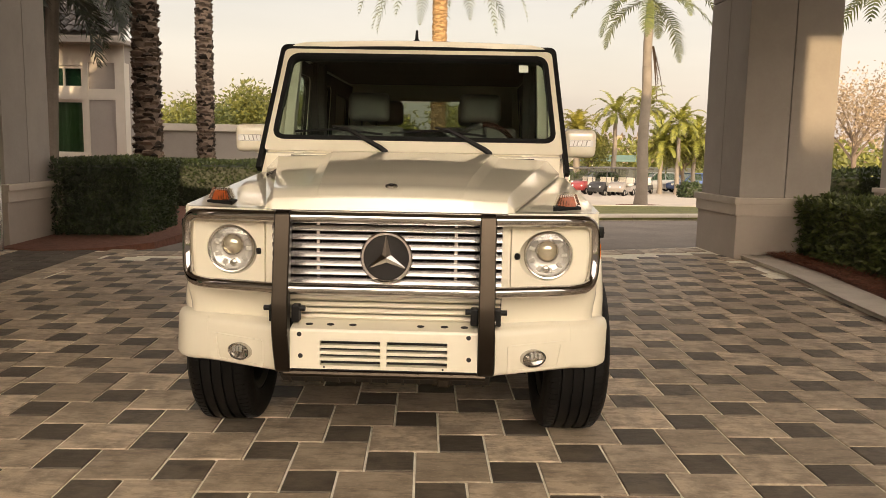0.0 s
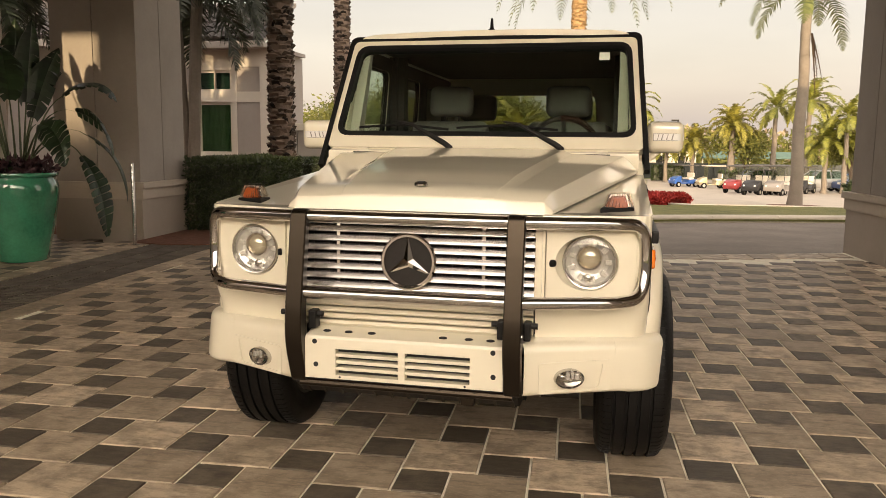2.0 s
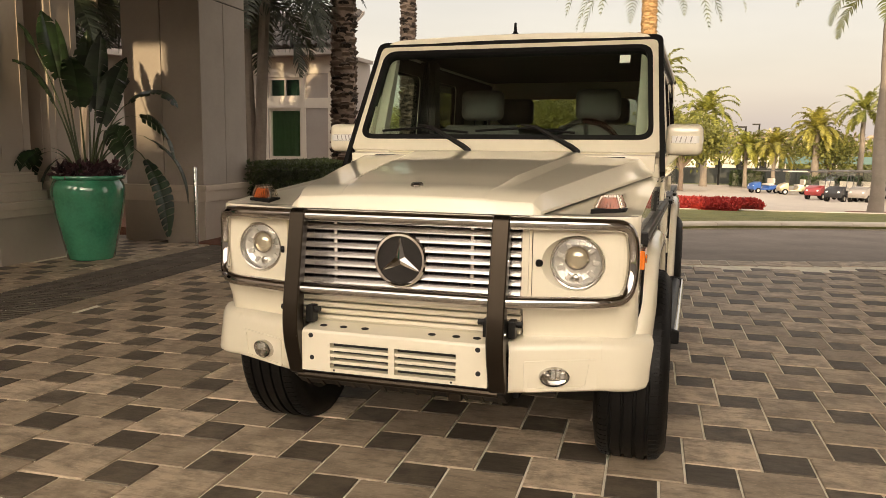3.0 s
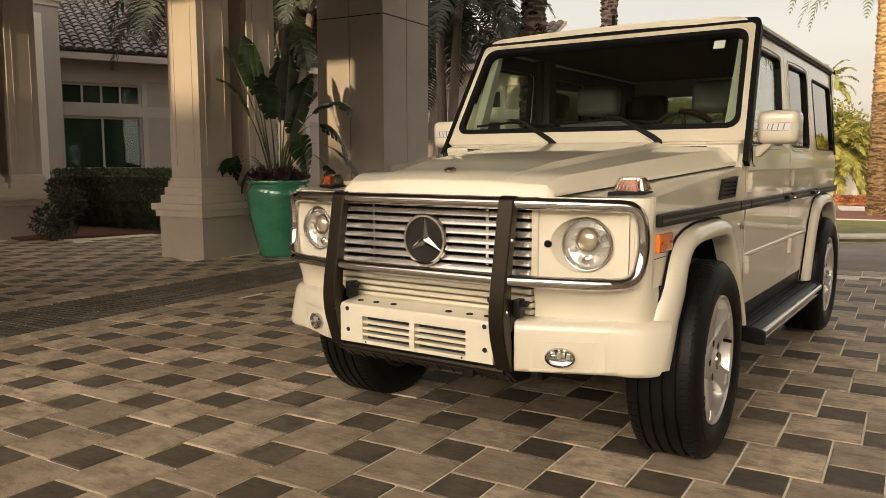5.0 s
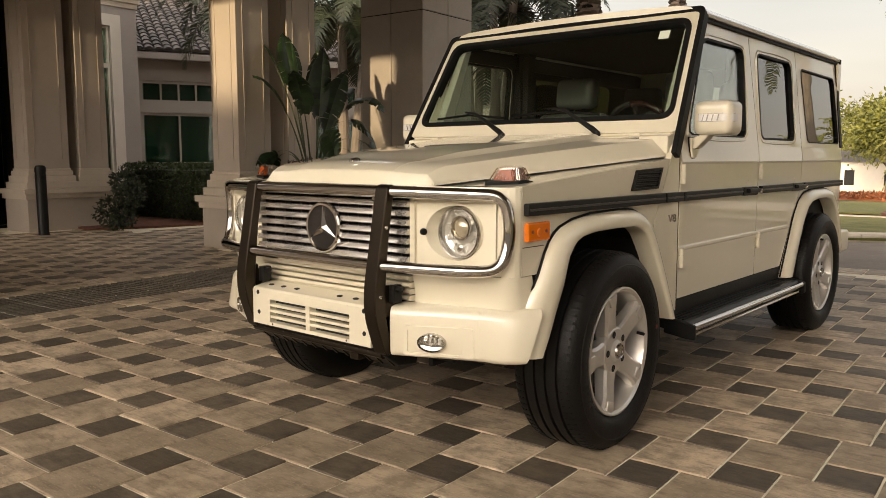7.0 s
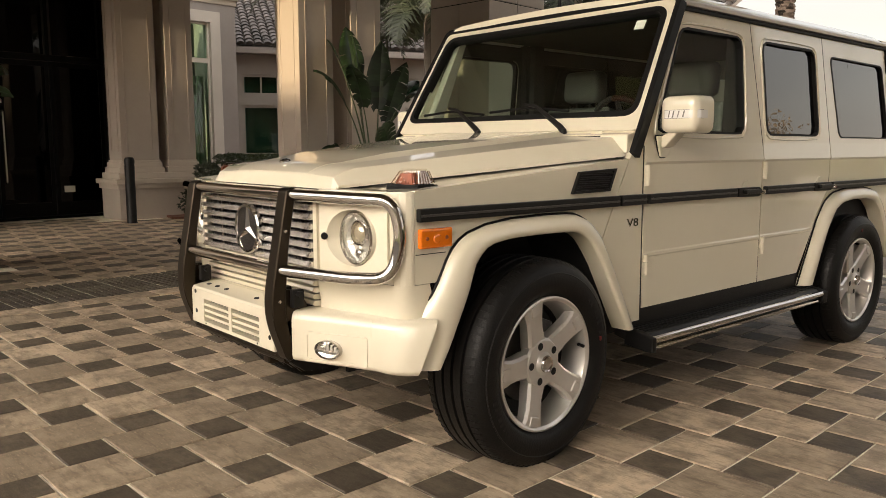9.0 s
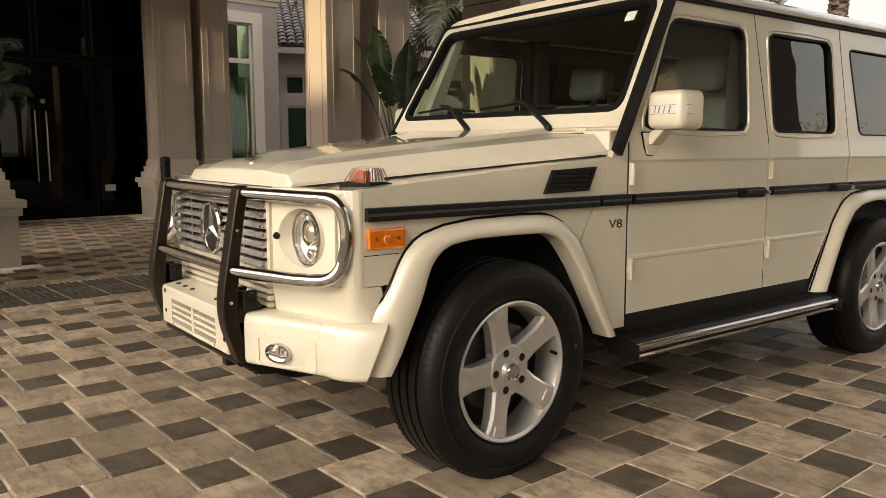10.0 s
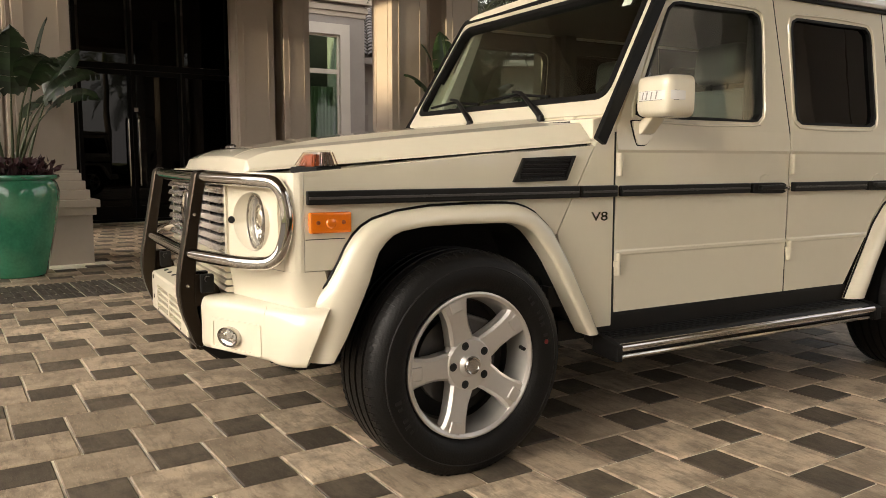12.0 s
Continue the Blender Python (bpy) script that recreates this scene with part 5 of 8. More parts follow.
def bumper_piece(s, plan, outer_n):
    """A bumper moulding from its plan; the first outer_n points form the face, the others close it behind."""
    bm = bmesh.new()
    rings = []
    for z, inset in ((0.443, 0.014), (0.450, 0.005), (0.462, 0.0), (0.54, 0.0), (0.592, 0.0), (0.607, 0.004), (0.618, 0.012), (0.624, 0.026), (0.627, 0.05)):
        r = []
        for i, (x, y) in enumerate(plan):
            if i < outer_n:
                a, b = Vector(plan[max(i - 1, 0)]), Vector(plan[min(i + 1, outer_n - 1)])
                d = (b - a).normalized()
                x, y = x - d.y * inset, y + d.x * inset
            k = min(1.0, max(0.0, (x - 0.72) / 0.15))
            y -= max(0.0, 0.624 - z) * 0.40 * k
            x -= max(0.0, 0.624 - z) * 0.10 * k
            r.append(bm.verts.new((s * x, y, z)))
        rings.append(r)
    for u, v in zip(rings, rings[1:]):
        for i in range(len(u)):
            bm.faces.new((u[i], u[(i + 1) % len(u)], v[(i + 1) % len(u)], v[i]))
    bm.faces.new(rings[0]), bm.faces.new(rings[-1])
    return bm


for s in (1, -1):
    corner = part("bumper_corner", bumper_piece(s, [(0.416, -0.798), (0.48, -0.770), (0.56, -0.735), (0.63, -0.704), (0.69, -0.678), (0.735, -0.657), (0.782, -0.630), (0.822, -0.597), (0.856, -0.558), (0.882, -0.512), (0.81, -0.50), (0.75, -0.53), (0.69, -0.58), (0.416, -0.60)], 10), CREAM_MATT, car, "cream plastic bumper corner with a fog lamp", smooth=True, angle=40)
    part("bumper_seam", tube([(s * 0.714, -0.667, 0.455), (s * 0.714, -0.667, 0.600), (s * 0.710, -0.656, 0.621)], 0.0011, 5), CREAM_MATT, corner)
    BF = Matrix.Translation((s * 0.572, -0.7305, 0)) @ Matrix.Rotation(s * radians(23.8), 4, "Z")

    def on_face(v):
        return BF @ v

    o = [(s * x, z) for x, z in rounded([(-0.118, 0.451), (0.140, 0.455), (0.140, 0.561), (-0.118, 0.558)], 0.010, 4)]
    i_ = [(s * x, z) for x, z in rounded([(-0.104, 0.461), (0.096, 0.463), (0.112, 0.549), (-0.104, 0.546)], 0.010, 4)]
    part("fog_surround", ring_prism(o, i_, "y", -0.0028, 0.004, warp=on_face), CREAM_MATT, corner)
    MF = BF @ Matrix.Translation((-s * 0.012, -0.013, 0.503)) @ Matrix.Rotation(math.pi / 2, 4, "X") @ Matrix.Diagonal((0.82, 0.52, 1, 1))
    fog = part("fog_lamp", lathe([(0.058, -0.02), (0.064, -0.014), (0.064, 0.000), (0.0625, 0.004), (0.0605, 0.002)], 40, m=MF, closed=True), STEEL, corner, "oval fog lamp", smooth=True)
    part("fog_reflector", lathe([(0.060, 0.004), (0.056, -0.004), (0.042, -0.009), (0.018, -0.011), (0.0, -0.011)], 36, m=MF), CHROME, fog, smooth=True)
    part("fog_bulb", lathe([(0.0, 0.003), (0.010, 0.000), (0.014, -0.006), (0.014, -0.010)], 16, m=MF @ Matrix.Translation((-s * 0.026, 0.012, 0))), STEEL, fog, smooth=True)
    for a, w, t0, t1 in ((-0.004, 0.008, -0.014, 0.036), (0.016, 0.007, -0.006, 0.030), (0.036, 0.009, -0.016, 0.024)):
        part("fog_flute", box(-w, w, t0, t1, -0.010, -0.002, 0.003, 1), HEAD_BOWL, fog).matrix_basis = MF @ Matrix.Translation((s * a, 0.004, 0))
    part("fog_glass", lathe([(0.060, 0.0045), (0.04, 0.007), (0.0, 0.008)], 32, m=MF), LAMP_GLASS, fog, smooth=True).visible_shadow = False

# grille guard
guard = part("guard_crossbar", tube([(-0.37, -0.778, 1.030), (0.37, -0.778, 1.030)], 0.0215, 14), CHROME, car, "chrome tube grille guard on black uprights", smooth=True)
part("guard_crossbar", tube([(-0.37, -0.824, 0.768), (0.37, -0.824, 0.768)], 0.0215, 14), CHROME, guard, smooth=True)
part("guard_tie", tube([(-0.38, -0.796, 0.440), (0.38, -0.796, 0.440)], 0.016, 10), BLACK_METAL, guard, smooth=True)
for s in (1, -1):
    side = [(-0.766, 1.056), (-0.788, 1.056), (-0.803, 1.044), (-0.838, 0.85), (-0.866, 0.70), (-0.870, 0.63), (-0.860, 0.565), (-0.818, 0.452), (-0.802, 0.440), (-0.780, 0.450), (-0.802, 0.55), (-0.815, 0.61), (-0.812, 0.69), (-0.796, 0.85), (-0.764, 1.042)]
    up = part("guard_upright", prism(rounded(side, 0.03, 3), "x", s * 0.351, s * 0.411, 0.004, 1), BLACK_METAL, guard, "black steel upright", smooth=True, angle=30)
    part("guard_loop", tube(bend([(s * 0.40, -0.776, 1.030), (s * 0.70, -0.690, 1.026), (s * 0.792, -0.630, 1.022), (s * 0.806, -0.606, 0.900), (s * 0.792, -0.640, 0.768), (s * 0.70, -0.728, 0.766), (s * 0.40, -0.824, 0.768)], 0.075, 8), 0.0215, 14), CHROME, guard, smooth=True)
    part("guard_bracket", prism([(-0.815, 0.585), (-0.815, 0.70), (-0.775, 0.695), (-0.735, 0.650), (-0.72, 0.60)], "x", s * 0.398, s * 0.410, 0.002), BLACK_METAL, guard)
    part("guard_clamp", box(min(s * 0.411, s * 0.436), max(s * 0.411, s * 0.436), -0.80, -0.755, 0.635, 0.70, 0.006), BLACK_TRIM, guard)
    part("guard_clamp", box(min(s * 0.322, s * 0.351), max(s * 0.322, s * 0.351), -0.80, -0.755, 0.635, 0.70, 0.006), BLACK_TRIM, guard)
    part("guard_bolt", tube([(s * 0.436, -0.78, 0.685), (s * 0.458, -0.78, 0.685)], 0.011, 6), BLACK_TRIM, guard)
    part("guard_bolt", tube([(s * 0.322, -0.78, 0.685), (s * 0.302, -0.78, 0.685)], 0.011, 6), BLACK_TRIM, guard)
    for z, y in ((0.905, -0.81), (0.66, -0.84)):
        part("guard_bolt", lathe([(0, 0.004), (0.006, 0.003), (0.007, 0)], 8, m=Matrix.Translation((s * 0.411, y, z)) @ Matrix.Rotation(s * math.pi / 2, 4, "Y")), CHROME, guard)

# wipers
for px, tipx in ((-0.152, -0.66), (0.417, -0.13)):
    arm = part("wiper_arm", tube([(px, 0.640, 1.268), (px - 0.03, 0.648, 1.290), SCREEN @ Vector((px - 0.22, -0.032, 0.13)), SCREEN @ Vector((px - 0.30, -0.03, 0.145))], 0.011, 8, radii=[0.016, 0.015, 0.009, 0.006]), BLACK_TRIM, car, smooth=True)
    part("wiper_blade", tube([SCREEN @ Vector((px - 0.02, -0.012, 0.108)), SCREEN @ Vector((px - 0.28, -0.016, 0.135)), SCREEN @ Vector((tipx, -0.012, 0.118))], 0.007, 6), BLACK_RUBBER, arm)
    part("wiper_pivot", lathe([(0, 0.02), (0.014, 0.016), (0.018, 0.0), (0.018, -0.02)], 14, m=Matrix.Translation((px, 0.640, 1.262))), BLACK_TRIM, arm, smooth=True)


# wheels
def wheel(x_face, y, sgn, turn=0.0, spin=0.0):
    M = Matrix.Translation((x_face, y + 0.006, 0.3855)) @ Matrix.Diagonal((1, 0.985, 0.985, 1)) @ Matrix.Rotation(radians(turn), 4, "Z") @ Matrix.Rotation(sgn * math.pi / 2, 4, "Y")
    MT = Matrix.Translation((x_face, y + 0.006, 0.3855)) @ Matrix.Rotation(radians(turn), 4, "Z") @ Matrix.Rotation(sgn * math.pi / 2, 4, "Y")
    w = part("tyre", lathe([(0.258, -0.012), (0.270, 0.004), (0.288, 0.014), (0.312, 0.020), (0.340, 0.019), (0.364, 0.011), (0.383, -0.004), (0.393, -0.020), (0.3965, -0.050), (0.387, -0.052), (0.387, -0.061), (0.3975, -0.063), (0.3985, -0.096), (0.388, -0.098), (0.388, -0.108), (0.3990, -0.110), (0.3990, -0.142), (0.388, -0.144), (0.388, -0.154), (0.3985, -0.156), (0.3975, -0.190), (0.387, -0.192), (0.387, -0.200), (0.3965, -0.202), (0.393, -0.230), (0.383, -0.246), (0.362, -0.258), (0.335, -0.264), (0.300, -0.260), (0.258, -0.240)], 72, m=MT), TYRE, car, "black road tyre on a five-spoke silver rim", smooth=True)
    bm = bmesh.new()
    for side in (0, 1):
        for k in range(84):
            turned = MT @ Matrix.Translation((0, 0, -0.250 * side)) @ Matrix.Diagonal((1, 1, 1 - 2 * side, 1)) @ Matrix.Rotation(2 * math.pi * k / 84, 4, "Z")
            lug = [bm.verts.new(turned @ Vector((r, yy, z))) for yy in (-0.0045, 0.0045) for r, z in ((0.383, -0.003), (0.3945, -0.017), (0.3985, -0.047), (0.385, -0.047))]
            for f in ((0, 1, 2, 3), (7, 6, 5, 4), (0, 4, 5, 1), (1, 5, 6, 2)):
                bm.faces.new([lug[i] for i in f])
    bmesh.ops.recalc_face_normals(bm, faces=bm.faces)
    tagged(part("tread_shoulder", bm, TYRE, w, "ribbed tread shoulder"), kind="stuff")
    part("tyre_ridge", tube([M @ Vector((0.352 * math.cos(t), 0.352 * math.sin(t), 0.0155)) for t in [2 * math.pi * k / 60 for k in range(60)]], 0.0035, 5, closed=True), TYRE_TEXT, w)
    for a0, cnt in ((-75, 7), (100, 9)):
        for k in range(cnt):
            a = radians(a0 + k * 4.2)
            MM = M @ Matrix.Rotation(a, 4, "Z") @ Matrix.Translation((0.318, 0, 0.0200))
            if k % 4 == 2:
                continue
            b = box(-0.012 + 0.003 * (k % 3), 0.012 - 0.004 * (k % 2), -0.008 + 0.002 * (k % 3), 0.005, -0.002, 0.001)
            b.transform(MM)
            part("tyre_mark", b, TYRE_TEXT, w)
    b = lathe([(0, 0.0222), (0.009, 0.0217), (0.0095, 0.0190)], 10, m=M @ Matrix.Rotation(radians(spin + 45.5), 4, "Z") @ Matrix.Translation((0.315, 0, 0)))
    part("red_dot", b, RED_SPOT, w)
    rim = part("rim_barrel", lathe([(0.262, -0.008), (0.262, 0.002), (0.255, 0.004), (0.244, -0.004), (0.236, -0.03), (0.226, -0.10), (0.232, -0.12), (0.250, -0.10), (0.250, -0.05)], 60, m=M, closed=True), SILVER, w, "silver alloy rim", smooth=True)
    part("inner_barrel", lathe([(0.228, -0.11), (0.228, -0.22), (0.250, -0.238), (0.262, -0.236), (0.24, -0.21), (0.24, -0.11)], 40, m=M, closed=True), BRAKE, rim, smooth=True)
    part("brake_disc", lathe([(0, -0.10), (0.165, -0.10), (0.165, -0.125), (0, -0.125)], 40, m=M), BRAKE, rim)
    part("brake_shield", lathe([(0, -0.135), (0.22, -0.135), (0.22, -0.16), (0, -0.16)], 40, m=M), DARK_VOID, rim)
    b = box(0.09, 0.17, -0.07, 0.07, -0.14, -0.07, 0.015)
    b.transform(M @ Matrix.Rotation(radians(160), 4, "Z"))
    part("brake_caliper", b, BRAKE, rim)
    for k in range(5):
        R = M @ Matrix.Rotation(radians(spin + k * 72), 4, "Z")
        bm = bmesh.new()
        rows = []
        for r, half, front, back in ((0.030, 0.050, -0.020, -0.075), (0.085, 0.049, -0.022, -0.072), (0.14, 0.043, -0.016, -0.065), (0.185, 0.044, -0.008, -0.055), (0.222, 0.051, -0.003, -0.045), (0.249, 0.062, -0.004, -0.035)):
            ins = 0.010
            rows.append([bm.verts.new(R @ Vector((r, yy, zz))) for yy, zz in ((-half, back), (-half, front - 0.010), (-half + ins, front), (half - ins, front), (half, front - 0.010), (half, back))])
        for u, v in zip(rows, rows[1:]):
            for i in range(6):
                bm.faces.new((u[i], u[(i + 1) % 6], v[(i + 1) % 6], v[i]))
        bm.faces.new(rows[0]), bm.faces.new(rows[-1])
        part("spoke", bm, SILVER, rim, smooth=True, angle=30)
        b = box(0.205, 0.247, -0.024, 0.024, -0.010, 0.0015, 0.003, 1)
        b.transform(R)
        part("spoke_boss", b, SILVER, rim)
    hub = part("hub", lathe([(0.098, -0.06), (0.098, -0.026), (0.088, -0.018), (0.045, -0.016), (0.040, -0.010), (0.036, -0.006), (0.034, -0.004), (0, -0.004)], 40, m=M), SILVER, rim, smooth=True)
    part("hub_cap", lathe([(0.033, -0.004), (0.031, 0.002), (0.024, 0.003), (0.022, 0.001), (0, 0.001)], 32, m=M), STEEL, rim, smooth=True)
    part("hub_cap_ring", lathe([(0.030, 0.002), (0.028, 0.005), (0.025, 0.003)], 32, m=M), CHROME, rim, smooth=True)
    for k in range(5):
        R = M @ Matrix.Rotation(radians(spin + k * 72), 4, "Z") @ Matrix.Translation((0.072, 0, -0.0165))
        # dark disc whose colour stands in for shade in the nut's recess
        part("nut_recess", lathe([(0.0150, 0.0012), (0.0140, 0.0008), (0, 0.0008)], 16, m=R), DARK_VOID, rim)
        part("wheel_nut", lathe([(0.0085, -0.01), (0.0085, 0.001), (0.006, 0.0014), (0, 0.0014)], 6, m=R), BLACK_TRIM, rim)
    v = M @ Matrix.Rotation(radians(spin + 44), 4, "Z")
    part("valve_cap", tube([v @ Vector((0.232, 0, -0.03)), v @ Vector((0.225, 0, 0.002))], 0.007, 8), BLACK_RUBBER, rim)
    return w


# car-right wheels look outwards along -x
wheel(0.902, 0.0, 1, 2.0, 54)
wheel(-0.912, 0.0, -1, 2.0, 60)
wheel(0.893, WB, 1, 0.0, 140)
wheel(-0.893, WB, -1, 0.0, 20)
for y in (0.0, WB):
    part("axle", tube([(-0.72, y, 0.37), (0.72, y, 0.37)], 0.05, 10), DARK_VOID, car)
part("chassis", box(-0.55, 0.55, -0.60, 3.40, 0.40, 0.52), DARK_VOID, car)
part("underbody", box(-0.74, 0.74, 0.50, 2.25, 0.38, 0.46), DARK_VOID, car)

# cabin
part("cabin_floor", box(-0.74, 0.74, 0.45, 3.42, 0.52, 0.60), DASH, car)
part("bulkhead", box(-0.68, 0.68, 0.45, 0.60, 0.5, 1.12), DARK_VOID, car)
part("engine_cover", box(-0.46, 0.46, -0.65, 0.55, 0.55, 1.02), DARK_VOID, car)
dash = part("dashboard", prism([(0.70, 1.0), (0.70, 1.285), (0.80, 1.300), (0.95, 1.285), (1.02, 1.22), (1.02, 1.0)], "x", -0.74, 0.74, 0.02), DASH, car, smooth=True)
part("instrument_hood", prism([(0.88, 1.27), (0.90, 1.335), (1.02, 1.345), (1.06, 1.30), (1.06, 1.24)], "x", 0.22, 0.60, 0.02), DASH, dash, smooth=True)
MW = Matrix.Translation((0.40, 1.14, 1.27)) @ Matrix.Rotation(radians(-62), 4, "X")
swheel = part("steering_wheel", tube([MW @ Vector((0.185 * math.cos(t), 0.185 * math.sin(t), 0)) for t in [2 * math.pi * k / 40 for k in range(40)]], 0.015, 8, closed=True), DASH, car, "dark steering wheel with a wood section", smooth=True)
part("wood_section", tube([MW @ Vector((0.185 * math.cos(t), 0.185 * math.sin(t), 0)) for t in [radians(265 + 85 * k / 14) for k in range(15)]], 0.0165, 8), WOOD_WHEEL, swheel, smooth=True)
part("wheel_hub", lathe([(0, 0.03), (0.06, 0.02), (0.07, -0.03), (0, -0.05)], 20, m=MW), DASH, swheel, smooth=True)
for a in (0, 180, 270):
    part("wheel_spoke", tube([MW @ Vector((0.05 * math.cos(radians(a)), 0.05 * math.sin(radians(a)), 0)), MW @ Vector((0.185 * math.cos(radians(a)), 0.185 * math.sin(radians(a)), 0))], 0.013, 6), DASH, swheel)


def seat(x, y, w, name="car_seat"):
    b = box(x - w / 2, x + w / 2, y - 0.48, y, 0.72, 0.90, 0.05, 4)
    st = part(name, b, SEAT, car, "grey leather seat", smooth=True)
    bk = box(-w / 2, w / 2, -0.07, 0.07, 0.0, 0.58, 0.05, 4)
    bk.transform(Matrix.Translation((x, y + 0.02, 0.86)) @ Matrix.Rotation(radians(-12), 4, "X"))
    part("backrest", bk, SEAT, st, smooth=True)
    for xx in ([x] if w < 0.7 else [x - 0.36, x + 0.36]):
        hr = box(-0.142, 0.142, -0.058, 0.058, -0.01, 0.185, 0.056, 6)
        hr.transform(Matrix.Translation((xx, y + 0.15, 1.475)) @ Matrix.Rotation(radians(-6), 4, "X"))
        part("headrest", hr, SEAT, st, smooth=True)
        for q in (-0.05, 0.05):
            part("headrest_post", tube([(xx + q, y + 0.135, 1.40), (xx + q, y + 0.15, 1.50)], 0.006, 6), BLACK_TRIM, st)


seat(-0.38, 1.62, 0.50)
seat(0.38, 1.62, 0.50)
seat(0.0, 2.52, 1.30, "rear_bench")
for s in (1, -1):
    part("pillar_lining", prism([(0.74, 1.26), (0.83, 1.26), (1.06, 1.82), (1.02, 1.83)], "x", s * 0.69, s * 0.742), PILLAR_TRIM, car)
    part("belt_post", prism([(1.60, 1.20), (1.72, 1.20), (1.70, 1.83), (1.62, 1.83)], "x", s * 0.66, s * 0.70), LINING, car)
    part("door_card", box(min(s * 0.70, s * 0.74), max(s * 0.70, s * 0.74), 0.72, 2.5, 0.6, 1.235, 0.01), DASH, car)


# ---- ground, road, kerbs ----
def flat(name, pts, z, mat, label, depth=0.05, on_site=True, kind="structure"):
    ob = part(name, prism(pts, "z", z - depth, z), mat)
    if on_site:
        ob.matrix_basis = ON_SITE
    return tagged(ob, label, name.replace("_", " "), kind=kind)


def curve_line(pts, n=8):
    """A smooth line through points in the plane."""
    out = []
    p = [Vector(q) for q in pts]
    for i in range(len(p) - 1):
        a, b, c, d = p[max(i - 1, 0)], p[i], p[i + 1], p[min(i + 2, len(p) - 1)]
        for k in range(n):
            t = k / n
            out.append(tuple(0.5 * (2 * b + (c - a) * t + (2 * a - 5 * b + 4 * c - d) * t * t + (3 * b - a - 3 * c + d) * t ** 3)))
    return out + [tuple(p[-1])]


ROAD_EDGE = curve_line([(-16, 5.3), (-8, 5.6), (-2.0, 5.95), (1.1, 6.22), (2.2, 6.35), (3.0, 6.55), (4.1, 6.92), (5.2, 7.6), (6.3, 9.0), (7.2, 12.0)])
FAR_KERB = curve_line([(-40, 8.6), (-16, 9.3), (-6, 9.8), (-1, 10.3), (0.8, 10.9), (2.4, 12.0), (4.0, 12.6), (5.6, 13.0), (8, 13.4), (14, 13.8), (40, 14.4)])
FALL = [(-999, 0.0), (6.0, 0.0), (7.5, -0.05), (14.4, -0.17), (22.5, -0.47), (30, -0.76), (49, -1.64), (64, -2.0), (110, -2.35), (2000, -2.35)]


def ground_z(y):
    """The land falls away behind the court, by heights fitted to the camera's view; y in the turned grid."""
    for (a, za), (b, zb) in zip(FALL, FALL[1:]):
        if y <= b:
            return za + (zb - za) * (y - a) / (b - a)
    return FALL[-1][1]


def land_z(x, y):
    return ground_z((ON_SITE.inverted() @ Vector((x, y, 0))).y)


def sweep(name, front, back, lift, mat, label, rows=24, kind="structure"):
    """A sheet of ground between two lines with as many points, lying on the fall of the land."""
    def at(u, v):
        i = min(int(u * (len(front) - 1) + 1e-6), len(front) - 2)
        t = u * (len(front) - 1) - i
        p = Vector(front[i]).lerp(Vector(front[i + 1]), t)
        q = Vector(back[i]).lerp(Vector(back[i + 1]), t)
        r = p.lerp(q, v)
        return Vector((r.x, r.y, ground_z(r.y) + lift))
    ob = part(name, sheet((len(front) - 1), rows, at, (0, 0, -0.04)), mat, smooth=True)
    ob.matrix_basis = ON_SITE
    return tagged(ob, label, name.replace("_", " "), kind=kind)


def level_rows(name, xs, ys, lift, mat, label):
    bm = bmesh.new()
    g = [[bm.verts.new((x, y, ground_z(y) + lift)) for x in xs] for y in ys]
    for u, v in zip(g, g[1:]):
        for k in range(len(xs) - 1):
            bm.faces.new((u[k], u[k + 1], v[k + 1], v[k]))
    ob = part(name, bm, mat)
    ob.matrix_basis = ON_SITE
    return tagged(ob, label, name.replace("_", " "), kind="structure")


level_rows("ground", [-600, -60, -20, 0, 20, 60, 600], [-400, -20, 5.9, 6.0, 7.5, 14.4, 22.5, 30, 40, 49, 64, 110, 1500], -0.16, GRASS, "broad ground of mown grass reaching the horizon")
sweep("road", [(-40, 3.9), (0, 3.9), (40, 3.9)], [(-40, 15.4), (0, 15.4), (40, 15.4)], -0.05, ASPHALT, "grey asphalt drive behind the paved court")
flat("paving_bed", [(-11.3, -12.9), (4.35, -12.9), (4.35, 6.95)] + [q for q in ROAD_EDGE[::-1] if -11.3 < q[0] < 4.2] + [(-11.3, 5.5)], -0.007, GROUT, "sandy joints between the court's pavers", 0.09)
LAWN_BACK = [(q[0], 19.2 + 0.10 * max(-30.0, min(12.0, q[0])) * 0.6) for q in FAR_KERB]
sweep("lawn", FAR_KERB, LAWN_BACK, 0.02, GRASS, "mown lawn strip behind a pale kerb", 10)
level_rows("far_road", [-60, -20, 0, 20, 90], [17.5, 19, 22.5, 30, 40, 49, 64, 84], -0.07, CONCRETE, "pale concrete parking road beyond the lawn")
sweep("lawn", [(-60, 24.2), (-8, 24.2), (0.4, 23.9)], [(-60, 58.5), (-8, 58.5), (-1.5, 58.5)], 0.0, GRASS, "mown lawn beyond the footpath", 24)


